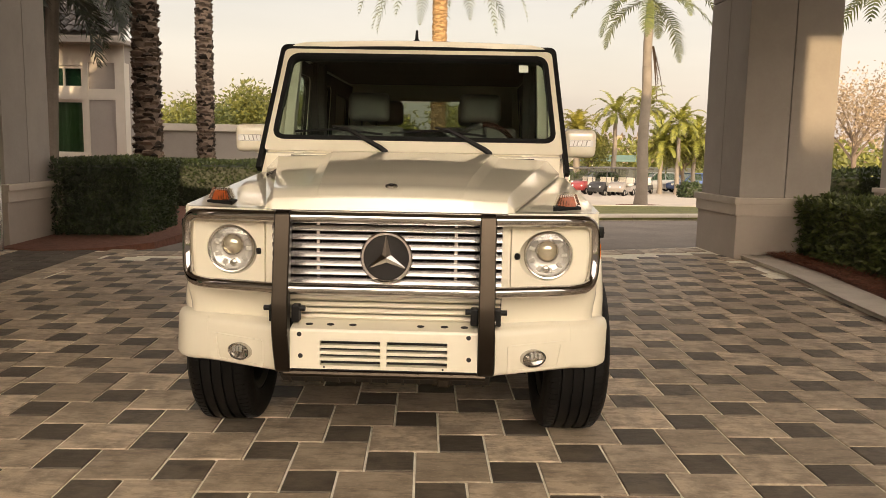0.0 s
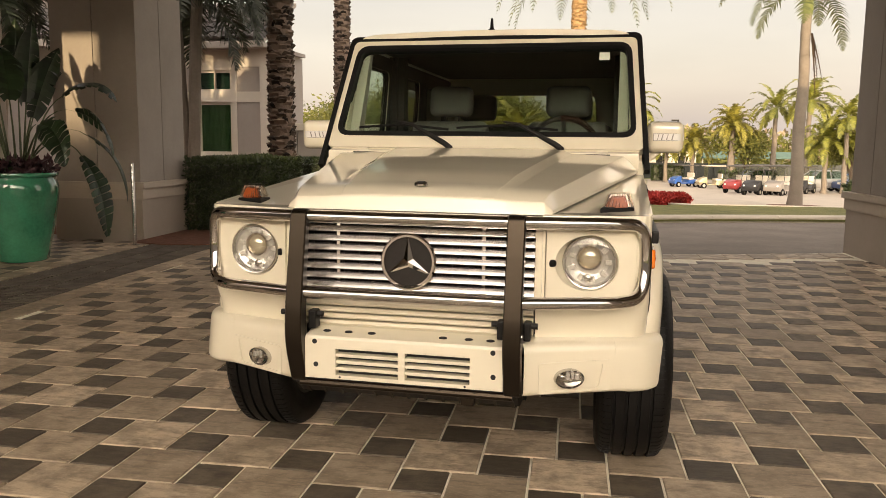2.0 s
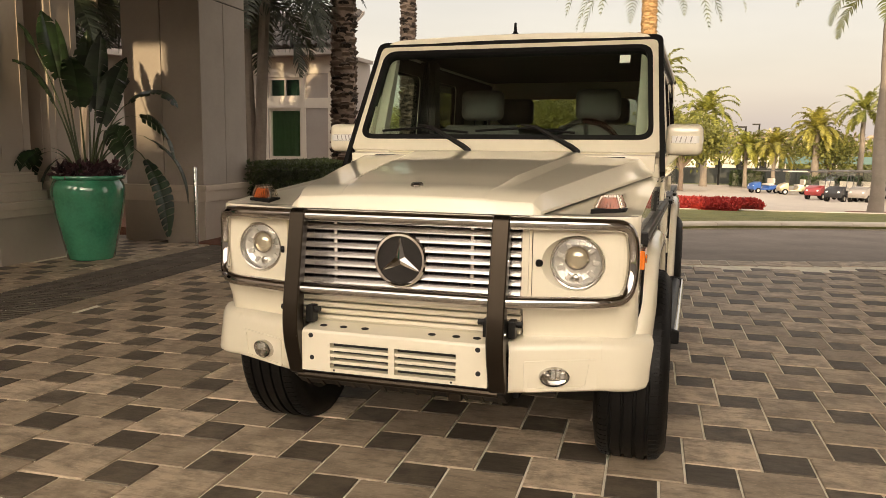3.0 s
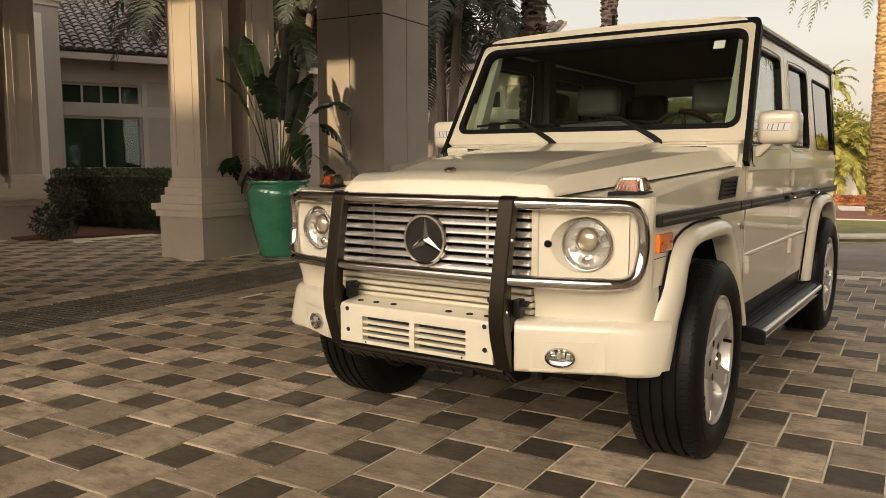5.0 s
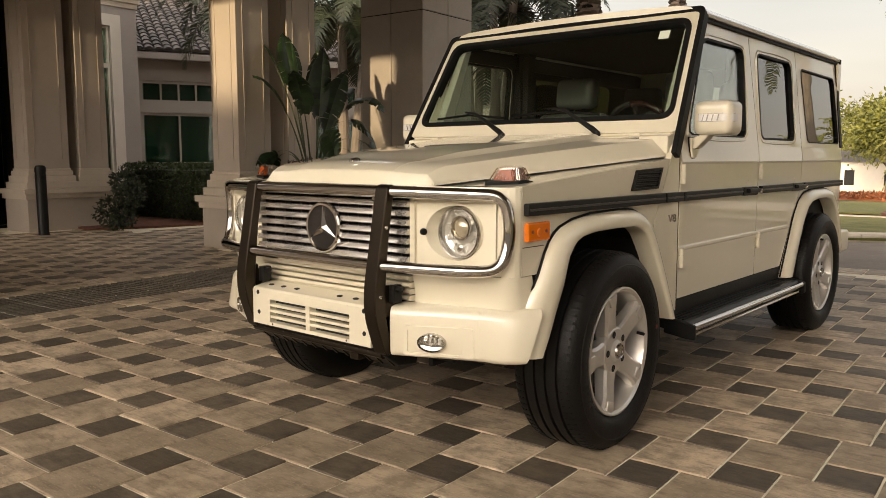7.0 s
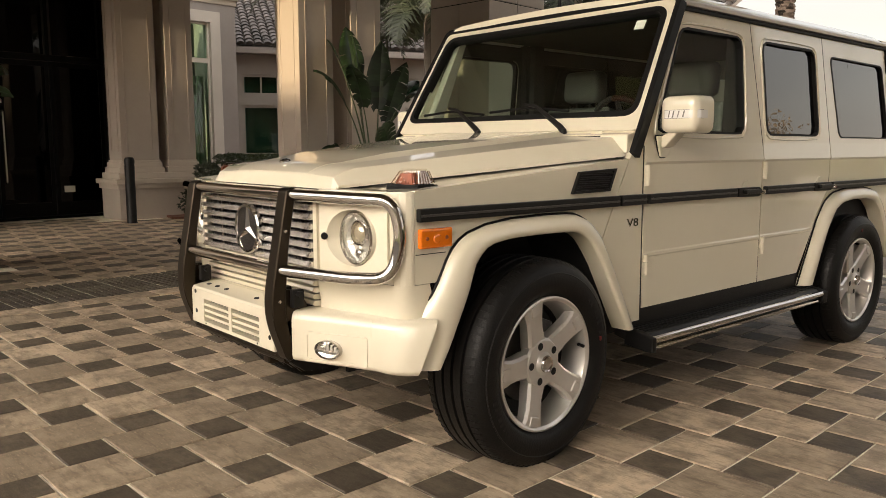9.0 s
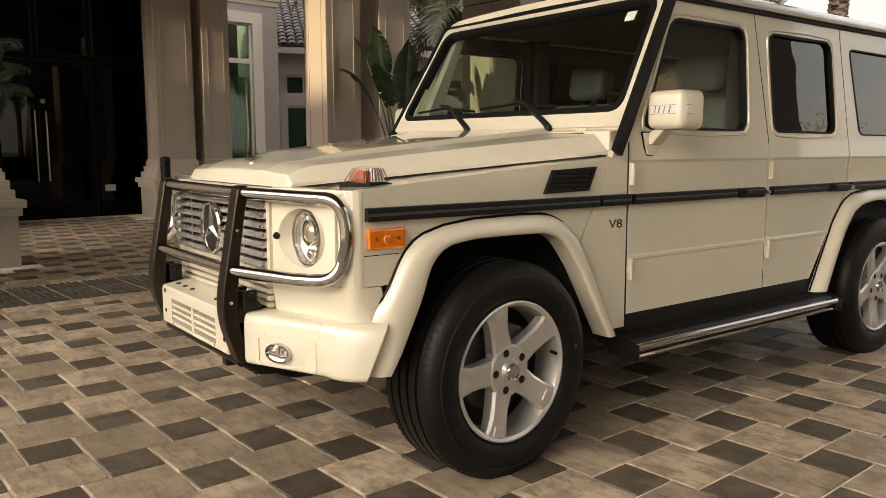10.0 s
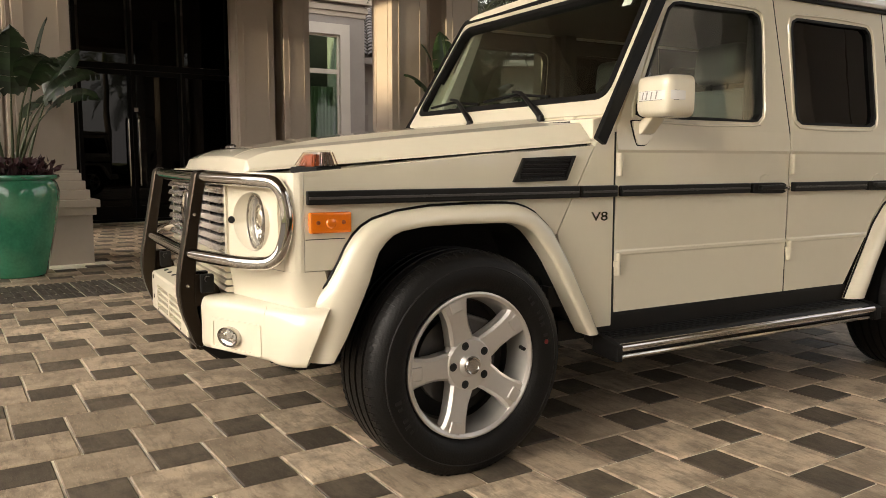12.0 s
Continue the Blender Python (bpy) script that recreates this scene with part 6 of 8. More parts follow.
def kerb_run(line, w, lift, label, piece=1.2, h=0.20):
    """Kerb stones along a line, each a piece with open joints."""
    root = tagged(thing("kerb", label, "kerb"), kind="structure")
    root.matrix_basis = ON_SITE
    pts = [Vector(p) for p in line]
    acc, start = 0.0, 0
    for i in range(1, len(pts)):
        acc += (pts[i] - pts[i - 1]).length
        if acc >= piece or i == len(pts) - 1:
            seg = pts[start:i + 1]
            bm = bmesh.new()
            rows = []
            for j, p in enumerate(seg):
                d = (seg[min(j + 1, len(seg) - 1)] - seg[max(j - 1, 0)]).normalized()
                nrm = Vector((-d.y, d.x))
                shift = d * (0.006 if j == 0 else (-0.006 if j == len(seg) - 1 else 0))
                q = p + shift
                z = ground_z(q.y) + lift
                rows.append([bm.verts.new((q.x + nrm.x * o, q.y + nrm.y * o, zz)) for o, zz in ((0, z - h), (0.02, z - 0.03), (0.05, z), (w, z), (w, z - h))])
            for u, v in zip(rows, rows[1:]):
                for k in range(5):
                    bm.faces.new((u[k], u[(k + 1) % 5], v[(k + 1) % 5], v[k]))
            bm.faces.new(rows[0]), bm.faces.new(rows[-1])
            part("kerb_stone", bm, KERB, root)
            acc, start = 0.0, i
    return root


kerb_run([q for q in FAR_KERB if q[0] > -20], 0.42, 0.075, "pale concrete kerb along the far side of the drive")
kerb_run([q for q in LAWN_BACK if -3 < q[0] < 40], 0.2, 0.035, "pale kerb along the lawn's back edge", 4)
RIGHT_BED = curve_line([(4.21, 5.86), (4.18, 5.0), (4.11, 4.2), (3.83, 2.3), (3.72, 0.5), (4.0, -1.2), (4.9, -2.0)])
kerb_run([p for p in RIGHT_BED][::-1], -0.32, 0.05, "pale rounded kerb round the hedge bed", 0.9)
flat("planting_bed", RIGHT_BED + [(12, -2.0), (12, 9.0), (5.6, 9.0), (5.6, 5.86)], 0.045, MULCH, "red-brown mulch bed under the clipped hedge", 0.2)
LEFT_BED = [(-4.85, 6.6), (-4.80, 5.85), (-4.35, 5.72), (-3.9, 5.78), (-3.55, 6.05), (-3.2, 6.55), (-3.1, 7.8), (-3.0, 9.4), (-2.8, 17), (-14, 17), (-14, 7.3), (-6.0, 7.3)]
flat("planting_bed", LEFT_BED, 0.016, MULCH, "red-brown mulch bed by the stucco column", 0.2)
flat("planting_bed", [(-11.6, 4.2), (-9.75, 3.75), (-9.3, 4.6), (-8.8, 6.6), (-6.6, 7.2), (-6.6, 9.5), (-20, 9.5), (-20, 6.7), (-11.6, 6.7)], 0.03, MULCH, "red-brown mulch bed before the dark hedge", 0.2)


# ---- columns and buildings (all in the turned grid) ----
def setting(name, label, category):
    ob = thing(name, label, category, kind="structure")
    ob.matrix_basis = ON_SITE
    return ob


def big_column(name, x0, x1, y0, y1):
    """A square stucco column: plinth, stepped ledge, panelled shaft with open joints."""
    c = setting(name, "square taupe stucco column on a pale ledged plinth", "column")
    g = 0.03
    part("plinth", box(x0 - g, x1 + g, y0 - g, y1 + g, -0.05, 0.535, 0.006), STUCCO_SMOOTH, c)
    part("ledge", box(x0 - g - 0.025, x1 + g + 0.025, y0 - g - 0.025, y1 + g + 0.025, 0.535, 0.675, 0.006), TRIM_PALE, c)
    part("ledge", box(x0 - g - 0.055, x1 + g + 0.055, y0 - g - 0.055, y1 + g + 0.055, 0.675, 0.755, 0.008), TRIM_PALE, c)
    part("core", box(x0 + 0.02, x1 - 0.02, y0 + 0.02, y1 - 0.02, 0.7, 5.04), DARK_VOID, c)
    xm, ym, j = (x0 + x1) / 2, (y0 + y1) / 2, 0.005
    for z0, z1 in ((0.755, 3.235), (3.25, 5.05)):
        for a0, a1 in ((x0, xm - j), (xm + j, x1)):
            for b0, b1 in ((y0, ym - j), (ym + j, y1)):
                part("panel", box(a0, a1, b0, b1, z0, z1, 0.004, 1), STUCCO, c)
    return c


big_column("column_1", 4.11, 5.25, 5.72, 6.92)
big_column("column_2", -6.00, -4.83, 6.13, 7.38)
big_column("column_3", 4.22, 5.36, -3.82, -2.57)
# unseen column, placed so its shadow trims the sun patch on column_2
big_column("shadow_column", -4.73, -3.59, -3.80, -2.55)
big_column("column_5", 8.05, 9.2, 8.05, 9.2)


def panelled_shaft(parent, x0, x1, y0, y1, z0, z1):
    """A painted shaft with a sunk panel on each face, framed by a bead."""
    part("shaft", box(x0, x1, y0, y1, z0, z1, 0.008), STUCCO_SMOOTH, parent)
    m = 0.10
    for s, x in ((1, x1), (-1, x0)):
        o = [(y0 + m, z0 + 0.14), (y1 - m, z0 + 0.14), (y1 - m, z1 - 0.2), (y0 + m, z1 - 0.2)]
        i = [(a + 0.012 * (1 if k in (0, 3) else -1), b + 0.012 * (1 if k < 2 else -1)) for k, (a, b) in enumerate(o)]
        part("panel_bead", ring_prism(o, i, "x", x, x + s * 0.006), STUCCO_SMOOTH, parent)
    for s, y in ((1, y1), (-1, y0)):
        o = [(x0 + m, z0 + 0.14), (x1 - m, z0 + 0.14), (x1 - m, z1 - 0.2), (x0 + m, z1 - 0.2)]
        i = [(a + 0.012 * (1 if k in (0, 3) else -1), b + 0.012 * (1 if k < 2 else -1)) for k, (a, b) in enumerate(o)]
        part("panel_bead", ring_prism(o, i, "y", y, y + s * 0.006), STUCCO_SMOOTH, parent)


def pair_base(parent, x0, x1, y0, y1):
    part("plinth", box(x0, x1, y0, y1, -0.05, 0.505, 0.006), STUCCO_SMOOTH, parent)
    part("plinth_cap", box(x0 - 0.035, x1 + 0.035, y0 - 0.035, y1 + 0.035, 0.505, 0.585, 0.006), TRIM_PALE, parent)
    part("plinth_cap", box(x0 - 0.07, x1 + 0.07, y0 - 0.07, y1 + 0.07, 0.585, 0.665, 0.008), TRIM_PALE, parent)


def stepped_foot(parent, x0, x1, y0, y1):
    for g, z0, z1 in ((0.10, 0.665, 0.765), (0.065, 0.765, 0.86), (0.035, 0.86, 0.94), (0.015, 0.94, 0.975)):
        part("base_moulding", box(x0 - g, x1 + g, y0 - g, y1 + g, z0, z1, 0.008), TRIM_PALE, parent)


def entry_pair(name, x0, x1, ya, yb):
    """Two panelled shafts on one plinth; ya, yb: (near, far) of each along y."""
    c = setting(name, "pair of panelled taupe columns with stepped pale bases", "column")
    lo, hi = min(ya + yb), max(ya + yb)
    pair_base(c, x0 - 0.11, x1 + 0.11, lo - 0.11, hi + 0.11)
    for a, b in (ya, yb):
        stepped_foot(c, x0, x1, a, b)
        panelled_shaft(c, x0, x1, a, b, 0.975, 4.45 if x0 < -9 else 5.05)
    return c


entry_pair("entry_columns_1", -6.26, -5.75, (3.55, 4.08), (4.39, 4.91))
entry_pair("entry_columns_2", -6.50, -5.97, (-0.69, -0.16), (-1.52, -1.00))
entry_pair("entry_columns_3", -10.74, -10.26, (3.17, 3.82), (4.00, 4.50))
entry_pair("entry_columns_4", -10.75, -10.06, (-0.38, 0.30), (-1.12, -0.64))

# canopy over the drive and the walk to the doors
canopy = setting("canopy", "deep taupe canopy slab over the paved court", "canopy")
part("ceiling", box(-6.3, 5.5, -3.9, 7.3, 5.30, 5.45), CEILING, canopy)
part("canopy_roof", box(-6.6, 5.8, -4.2, 7.6, 5.46, 6.1), STUCCO, canopy)
# the low front beam is unseen, added to cut the sun patches on the columns
for x0, x1, y0, y1, z0 in ((-6.3, -4.6, -3.29, 7.3, 5.0), (4.2, 5.5, -3.29, 7.3, 5.0), (-4.6, 4.2, 6.0, 7.3, 5.0), (-6.3, 9.2, -3.9, -3.3, 4.38)):
    part("beam", box(x0 + 0.004, x1 - 0.004, y0 + 0.004, y1 - 0.004, z0, 5.30), STUCCO_SMOOTH, canopy)
# unseen side roof, added to shade the car's flank
part("blocker_ceiling", box(5.51, 9.3, -3.9, 2.2, 5.02, 5.2), CEILING, canopy)
part("blocker_roof", box(5.81, 9.6, -4.2, 2.4, 5.21, 6.1), STUCCO, canopy)
part("blocker_beam", box(8.3, 9.2, -3.29, 2.1, 4.38, 5.02), STUCCO_SMOOTH, canopy)
# unseen wall added to hold side light off the car's flank and paving
blocker_east = setting("blocker_wall_east", "plain taupe wall added out of view to block side light", "wall")
part("wall_body", box(9.21, 9.45, -3.9, 2.2, -0.05, 5.01), STUCCO_SMOOTH, blocker_east)
# unseen wall added to limit light into the porch, set well back
blocker_porch = setting("blocker_wall_porch", "plain taupe wall added out of view to limit porch light", "wall")
part("wall_body", box(-12.0, -7.4, -9.3, -9.0, -0.05, 4.5), STUCCO_SMOOTH, blocker_porch)
porch = setting("porch_ceiling", "shaded porch ceiling before the entrance doors", "ceiling")
part("ceiling", box(-12.2, -6.3, -2.6, 5.6, 4.36, 4.60), STUCCO_SMOOTH, porch)
# unseen strip added to block sky between the canopy and the porch
part("gap_fascia", box(-6.55, -6.304, -2.9, 5.9, 4.605, 5.45), STUCCO_SMOOTH, porch)

# entrance: dark glazed doors in a deep recess
wall_w = setting("wall_west", "taupe entrance wall round dark glazed doors", "wall")
part("wall_body", box(-12.30, -12.02, 3.15, 5.25, -0.05, 6.2), STUCCO_SMOOTH, wall_w)
part("wall_body", box(-12.30, -12.02, -9.0, 0.25, -0.05, 6.2), STUCCO_SMOOTH, wall_w)
part("wall_return", box(-15.18, -12.305, 4.99, 5.25, -0.05, 6.2), STUCCO_SMOOTH, wall_w)
part("wall_body", box(-15.18, -14.90, 7.44, 8.16, -0.05, 4.62), GREY_WALL, wall_w)
part("wall_body", box(-15.18, -14.90, 5.26, 6.50, -0.05, 4.62), GREY_WALL, wall_w)
part("wall_body", box(-15.18, -14.90, 6.50, 7.44, 4.14, 4.62), GREY_WALL, wall_w)
part("wall_body", box(-15.18, -14.90, 6.50, 7.44, -0.05, 0.70), GREY_WALL, wall_w)
part("wall_body", box(-15.18, -14.90, 5.26, 8.16, 4.625, 6.6), GREY_WALL, wall_w)
part("wall_end", box(-20.0, -15.185, 7.90, 8.16, -0.05, 6.6), GREY_WALL, wall_w)
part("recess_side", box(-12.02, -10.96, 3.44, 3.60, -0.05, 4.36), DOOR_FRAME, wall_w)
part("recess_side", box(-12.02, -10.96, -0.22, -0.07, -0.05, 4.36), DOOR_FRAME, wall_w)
part("cornice", box(-12.45, -11.85, 3.2, 5.3, 4.25, 4.45, 0.01), TRIM_PALE, wall_w)
for z0, z1, out_x in ((4.60, 4.72, 0.03), (4.72, 4.86, 0.07), (4.92, 5.10, 0.16)):
    part("cornice", box(-15.0, -14.90 + out_x, 5.27, 8.16 + out_x, z0, z1, 0.008), TRIM_PALE, wall_w)
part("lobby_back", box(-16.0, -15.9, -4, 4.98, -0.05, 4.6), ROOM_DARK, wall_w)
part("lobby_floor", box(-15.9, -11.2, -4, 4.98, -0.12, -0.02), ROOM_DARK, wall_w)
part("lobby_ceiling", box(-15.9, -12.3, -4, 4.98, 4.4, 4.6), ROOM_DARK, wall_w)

doors = setting("door_1", "tall dark bronze glazed double doors with steel pulls, shut", "door")
DX = -11.50
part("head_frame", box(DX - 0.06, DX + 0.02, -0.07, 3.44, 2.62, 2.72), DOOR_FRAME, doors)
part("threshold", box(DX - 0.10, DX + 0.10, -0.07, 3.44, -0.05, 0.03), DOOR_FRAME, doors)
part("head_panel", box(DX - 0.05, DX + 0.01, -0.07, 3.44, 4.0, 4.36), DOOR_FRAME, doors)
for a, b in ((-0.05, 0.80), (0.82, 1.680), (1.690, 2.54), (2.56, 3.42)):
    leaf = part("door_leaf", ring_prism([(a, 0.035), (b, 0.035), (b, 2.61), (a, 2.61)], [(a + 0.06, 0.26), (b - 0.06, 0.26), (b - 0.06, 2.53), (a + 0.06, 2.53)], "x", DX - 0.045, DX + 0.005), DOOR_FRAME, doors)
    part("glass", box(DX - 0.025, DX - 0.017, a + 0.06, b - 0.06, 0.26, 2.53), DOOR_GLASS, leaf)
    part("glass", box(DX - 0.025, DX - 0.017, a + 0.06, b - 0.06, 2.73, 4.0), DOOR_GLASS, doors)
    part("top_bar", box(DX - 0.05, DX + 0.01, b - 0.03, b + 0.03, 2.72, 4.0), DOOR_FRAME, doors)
for y in (1.600, 1.770):
    b = tube(bend([(DX + 0.01, y, 0.62), (DX + 0.075, y, 0.62), (DX + 0.075, y, 1.78), (DX + 0.01, y, 1.78)], 0.02, 3), 0.016, 8)
    part("pull_handle", b, STEEL, doors, "long steel pull", smooth=True)
part("notice", box(DX + 0.006, DX + 0.010, 1.72, 1.785, 1.905, 1.975), WHITE_PAINT, doors, "small pale notice")
part("door_label", box(DX + 0.006, DX + 0.010, 2.68, 2.86, 0.42, 0.53), WHITE_PAINT, doors, "pale label low on the door")

win = setting("window_1", "tall white-framed window with a transom", "window")
WY0, WY1, WZ0, WZ1 = 6.50, 7.44, 0.70, 4.14
part("window_casing", ring_prism([(WY0 - 0.26, WZ0 - 0.24), (WY1 + 0.26, WZ0 - 0.24), (WY1 + 0.26, WZ1 + 0.26), (WY0 - 0.26, WZ1 + 0.26)], [(WY0, WZ0), (WY1, WZ0), (WY1, WZ1), (WY0, WZ1)], "x", -14.895, -14.82), WHITE_PAINT, win)
part("window_frame", ring_prism([(WY0, WZ0), (WY1, WZ0), (WY1, WZ1), (WY0, WZ1)], [(WY0 + 0.05, WZ0 + 0.06), (WY1 - 0.05, WZ0 + 0.06), (WY1 - 0.05, WZ1 - 0.05), (WY0 + 0.05, WZ1 - 0.05)], "x", -15.02, -14.91), WHITE_PAINT, win)
part("transom", box(-15.02, -14.90, WY0 + 0.05, WY1 - 0.05, 3.19, 3.30), WHITE_PAINT, win)
part("pane", box(-14.97, -14.965, WY0 + 0.05, WY1 - 0.05, WZ0 + 0.06, 3.19), WINDOW_DARK, win)
part("pane", box(-14.97, -14.965, WY0 + 0.05, WY1 - 0.05, 3.30, WZ1 - 0.05), WINDOW_DARK, win)
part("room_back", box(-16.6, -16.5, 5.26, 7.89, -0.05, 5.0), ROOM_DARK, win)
# folded green sheet stands in for palms reflected in the lower pane
part("reflection_sheet", sheet(40, 1, lambda u, v: Vector((-15.24 + 0.035 * math.sin(u * 62), WY0 + (WY1 - WY0) * u, 0.3 + 2.6 * v))), REFLECTED_GREEN, win, "pale green sheet standing in for reflected greenery", smooth=True)


def tiled_roof(parent, width, depth, rise, z, lip=0.0):
    """Barrel tiles on a slope that climbs along +y from the eave; all local to the wing."""
    pitch = math.atan2(rise, depth)
    nx, ny = int(width / 0.24), int(math.hypot(depth, rise) / 0.34)
    V, F = [], []
    rnd = random.Random(5)
    for j in range(ny):
        for i in range(nx):
            x = -width / 2 + (i + 0.5) * width / nx
            base = len(V)
            s0, s1 = j * 0.34 - 0.03, (j + 1) * 0.34 + 0.02
            lift = rnd.uniform(0, 0.012)
            for s, r in ((s0, 0.125), (s1, 0.105)):
                for k in range(6):
                    a = math.pi * k / 5
                    dz = 0.10 * math.sin(a) + (0.03 if s == s0 else 0.0) + lift
                    V.append((x - r * math.cos(a), -0.62 + s * math.cos(pitch) - dz * math.sin(pitch), z + s * math.sin(pitch) + dz * math.cos(pitch)))
            for k in range(5):
                F.append((base + k, base + k + 1, base + 7 + k, base + 6 + k))
            F.append(tuple(base + k for k in range(6)))
    ob = soup("roof_tiles", V, F, ROOF_TILE, parent, "rows of dark barrel tiles")
    tagged(ob, kind="stuff")
    bm = prism([(-0.62, z - 0.02), (depth - 0.62, z + rise - 0.02), (depth - 0.62, z + rise - 0.12), (-0.62, z - 0.12)], "x", -width / 2, width / 2)
    part("roof_deck", bm, GREY_WALL, parent)


def wing(name, label, m, width, eave, bays, wall_mat, trim_mat, depth=6.0, roof_rise=2.6, blind=False, reflection_sheet=False, lap=0.6):
    """A one-storey wing whose front lies along local x at y = 0, facing -y. bays: (x0, x1) of the windows."""
    w = thing(name, label, "building", kind="structure", m=m)
    zs = [-0.05, 0.95, 2.42, 2.62, 3.12, eave]
    half = width / 2
    edges = [-half] + [e for b in bays for e in b] + [half]
    for a, b in zip(edges[::2], edges[1::2]):
        part("wall_pier", box(a, b, 0, 0.25, -0.6, eave), wall_mat, w)
    for a, b in bays:
        part("wall_below", box(a, b, 0, 0.25, -0.6, 0.95), wall_mat, w)
        part("wall_above", box(a, b, 0, 0.25, 3.22, eave), wall_mat, w)
        part("wall_band", box(a, b, 0, 0.25, 2.36, 2.64), trim_mat, w)
        n = max(2, round((b - a) / 0.50))
        for z0, z1, cnt in ((0.95, 2.36, max(1, n // 2)), (2.64, 3.22, n)):
            wd = part("window", ring_prism([(a, z0), (b, z0), (b, z1), (a, z1)], [(a + 0.07, z0 + 0.07), (b - 0.07, z0 + 0.07), (b - 0.07, z1 - 0.07), (a + 0.07, z1 - 0.07)], "y", 0.03, 0.12), trim_mat, w)
            for k in range(cnt):
                p0, p1 = a + 0.07 + (b - a - 0.14) * k / cnt, a + 0.07 + (b - a - 0.14) * (k + 1) / cnt
                part("pane", box(p0 + 0.025, p1 - 0.025, 0.075, 0.08, z0 + 0.07, z1 - 0.07), WINDOW_DARK, wd)
                if k:
                    part("glazing_bar", box(p0 - 0.025, p0 + 0.025, 0.04, 0.11, z0 + 0.07, z1 - 0.07), trim_mat, wd)
        part("window_trim", ring_prism([(a - 0.14, 0.80), (b + 0.14, 0.80), (b + 0.14, 3.36), (a - 0.14, 3.36)], [(a, 0.95), (b, 0.95), (b, 3.22), (a, 3.22)], "y", -0.035, 0.0), trim_mat, w)
        part("green_backing" if blind else "room_back", box(a - 0.3, b + 0.3, 0.16 if blind else 2.5, 0.20 if blind else 2.6, 0.3, 3.5), BLIND_GREEN if blind else ROOM_DARK, w)
        # folded green sheet stands in for greenery reflected in the lower panes
        if reflection_sheet:
            part("reflection_sheet", sheet(60, 1, lambda u, v: Vector((a + (b - a) * u, 0.125 + 0.018 * math.sin(u * (b - a) * 55), 0.97 + 1.38 * v))), REFLECTED_GREEN, w, "pale green sheet standing in for reflected greenery", smooth=True)
    part("wall_end", box(half - 0.25, half, 0.25, depth, -0.05, eave), wall_mat, w)
    part("wall_end", box(-half, -half + 0.25, 0.25, depth, -0.05, eave), wall_mat, w)
    part("wall_back", box(-half, half, depth, depth + 0.2, -0.05, eave), wall_mat, w)
    part("belt_course", box(-half - 0.02, half + 0.02, -0.03, 0.0, 2.36, 2.64), trim_mat, w)
    part("frieze", box(-half - 0.03, half + 0.03, -0.04, 0.0, eave - 0.45, eave), trim_mat, w)
    part("corner_board", box(half - 0.22, half + 0.03, -0.045, 0.25, -0.05, eave - 0.45), trim_mat, w)
    soffit = part("soffit", box(-half - lap, half + lap, -0.6, depth, eave, eave + 0.10), wall_mat, w)
    # the wall's grey on this board stands in for shade at the eave
    part("gutter_board", box(-half - lap - 0.02, half + lap + 0.02, -0.66, -0.60, eave - 0.02, eave + 0.14, 0.01), wall_mat, soffit)
    tiled_roof(w, width + 2 * lap, depth, roof_rise, eave + 0.18)
    return w


# wing behind the entry columns, turned to fit the camera's view
wing("garden_wing", "single-storey wing with green-blind windows under a dark tiled roof", site_pose(-15.66, 12.37, 0, 62), 13.0, 3.75, [(-3.10, -1.10), (1.6, 3.6)], GREY_WALL, TRIM_SHADED, blind=True)
# wing seen past the big column
# the green backing behind its panes stands in for reflected greenery
wing("far_wing", "pale-trimmed taupe wing with tall white windows and dark tiled roof", pose(-14.16, 16.6, 0), 11.22, 3.75, [(-1.01, 1.09), (3.50, 4.55)], GREY_WALL, WHITE_PAINT, depth=2.2, roof_rise=1.3, blind=True, reflection_sheet=True, lap=0.18)
garden_wall = setting("garden_wall", "taupe garden wall with a pale coping", "wall")
part("wall_body", box(-7.0, -2.2, 19.1, 19.35, -0.6, 1.64), GREY_WALL, garden_wall)
part("coping", box(-7.05, -2.15, 19.02, 19.43, 1.64, 1.84, 0.01), WHITE_PAINT, garden_wall)

# unseen wall behind the viewer, added to keep the low sun off the car
part_ob = part("blocker_wall_south", box(-60, 60, -34.5, -34, -0.1, 8.5), GREY_WALL)
part_ob.matrix_basis = ON_SITE
tagged(part_ob, "plain taupe wall added out of view to block the low sun", "wall", kind="structure")

# thin steel post by the column, dark bollard by the doors
post = thing("post", "slim polished steel post beside the stucco column", "post", m=Matrix.Translation((-5.11, 5.26, 0)))
part("post_tube", lathe([(0.024, 0.0), (0.024, 1.0), (0.02, 1.012), (0, 1.014)], 16), STEEL, post, smooth=True)
part("post_foot", lathe([(0.055, 0.0), (0.055, 0.008), (0.03, 0.014), (0.024, 0.02)], 20), STEEL, post, smooth=True)
boll = thing("bollard", "black ribbed bollard near the entrance pillars", "bollard", m=Matrix.Translation((-9.75, 2.20, 0)))
part("bollard_tube", lathe([(0.085, 0.0), (0.075, 0.02), (0.075, 0.90), (0.07, 0.93)], 20), POLE_DARK, boll, smooth=True)
part("bollard_cap", lathe([(0.078, 0.93), (0.080, 0.99), (0.06, 1.03), (0, 1.04)], 20), POLE_DARK, boll, smooth=True)
for z in (0.86, 0.89):
    part("bollard_ring", tube([(0.078 * math.cos(t), 0.078 * math.sin(t), z) for t in [2 * math.pi * k / 20 for k in range(20)]], 0.006, 6, closed=True), POLE_DARK, boll)


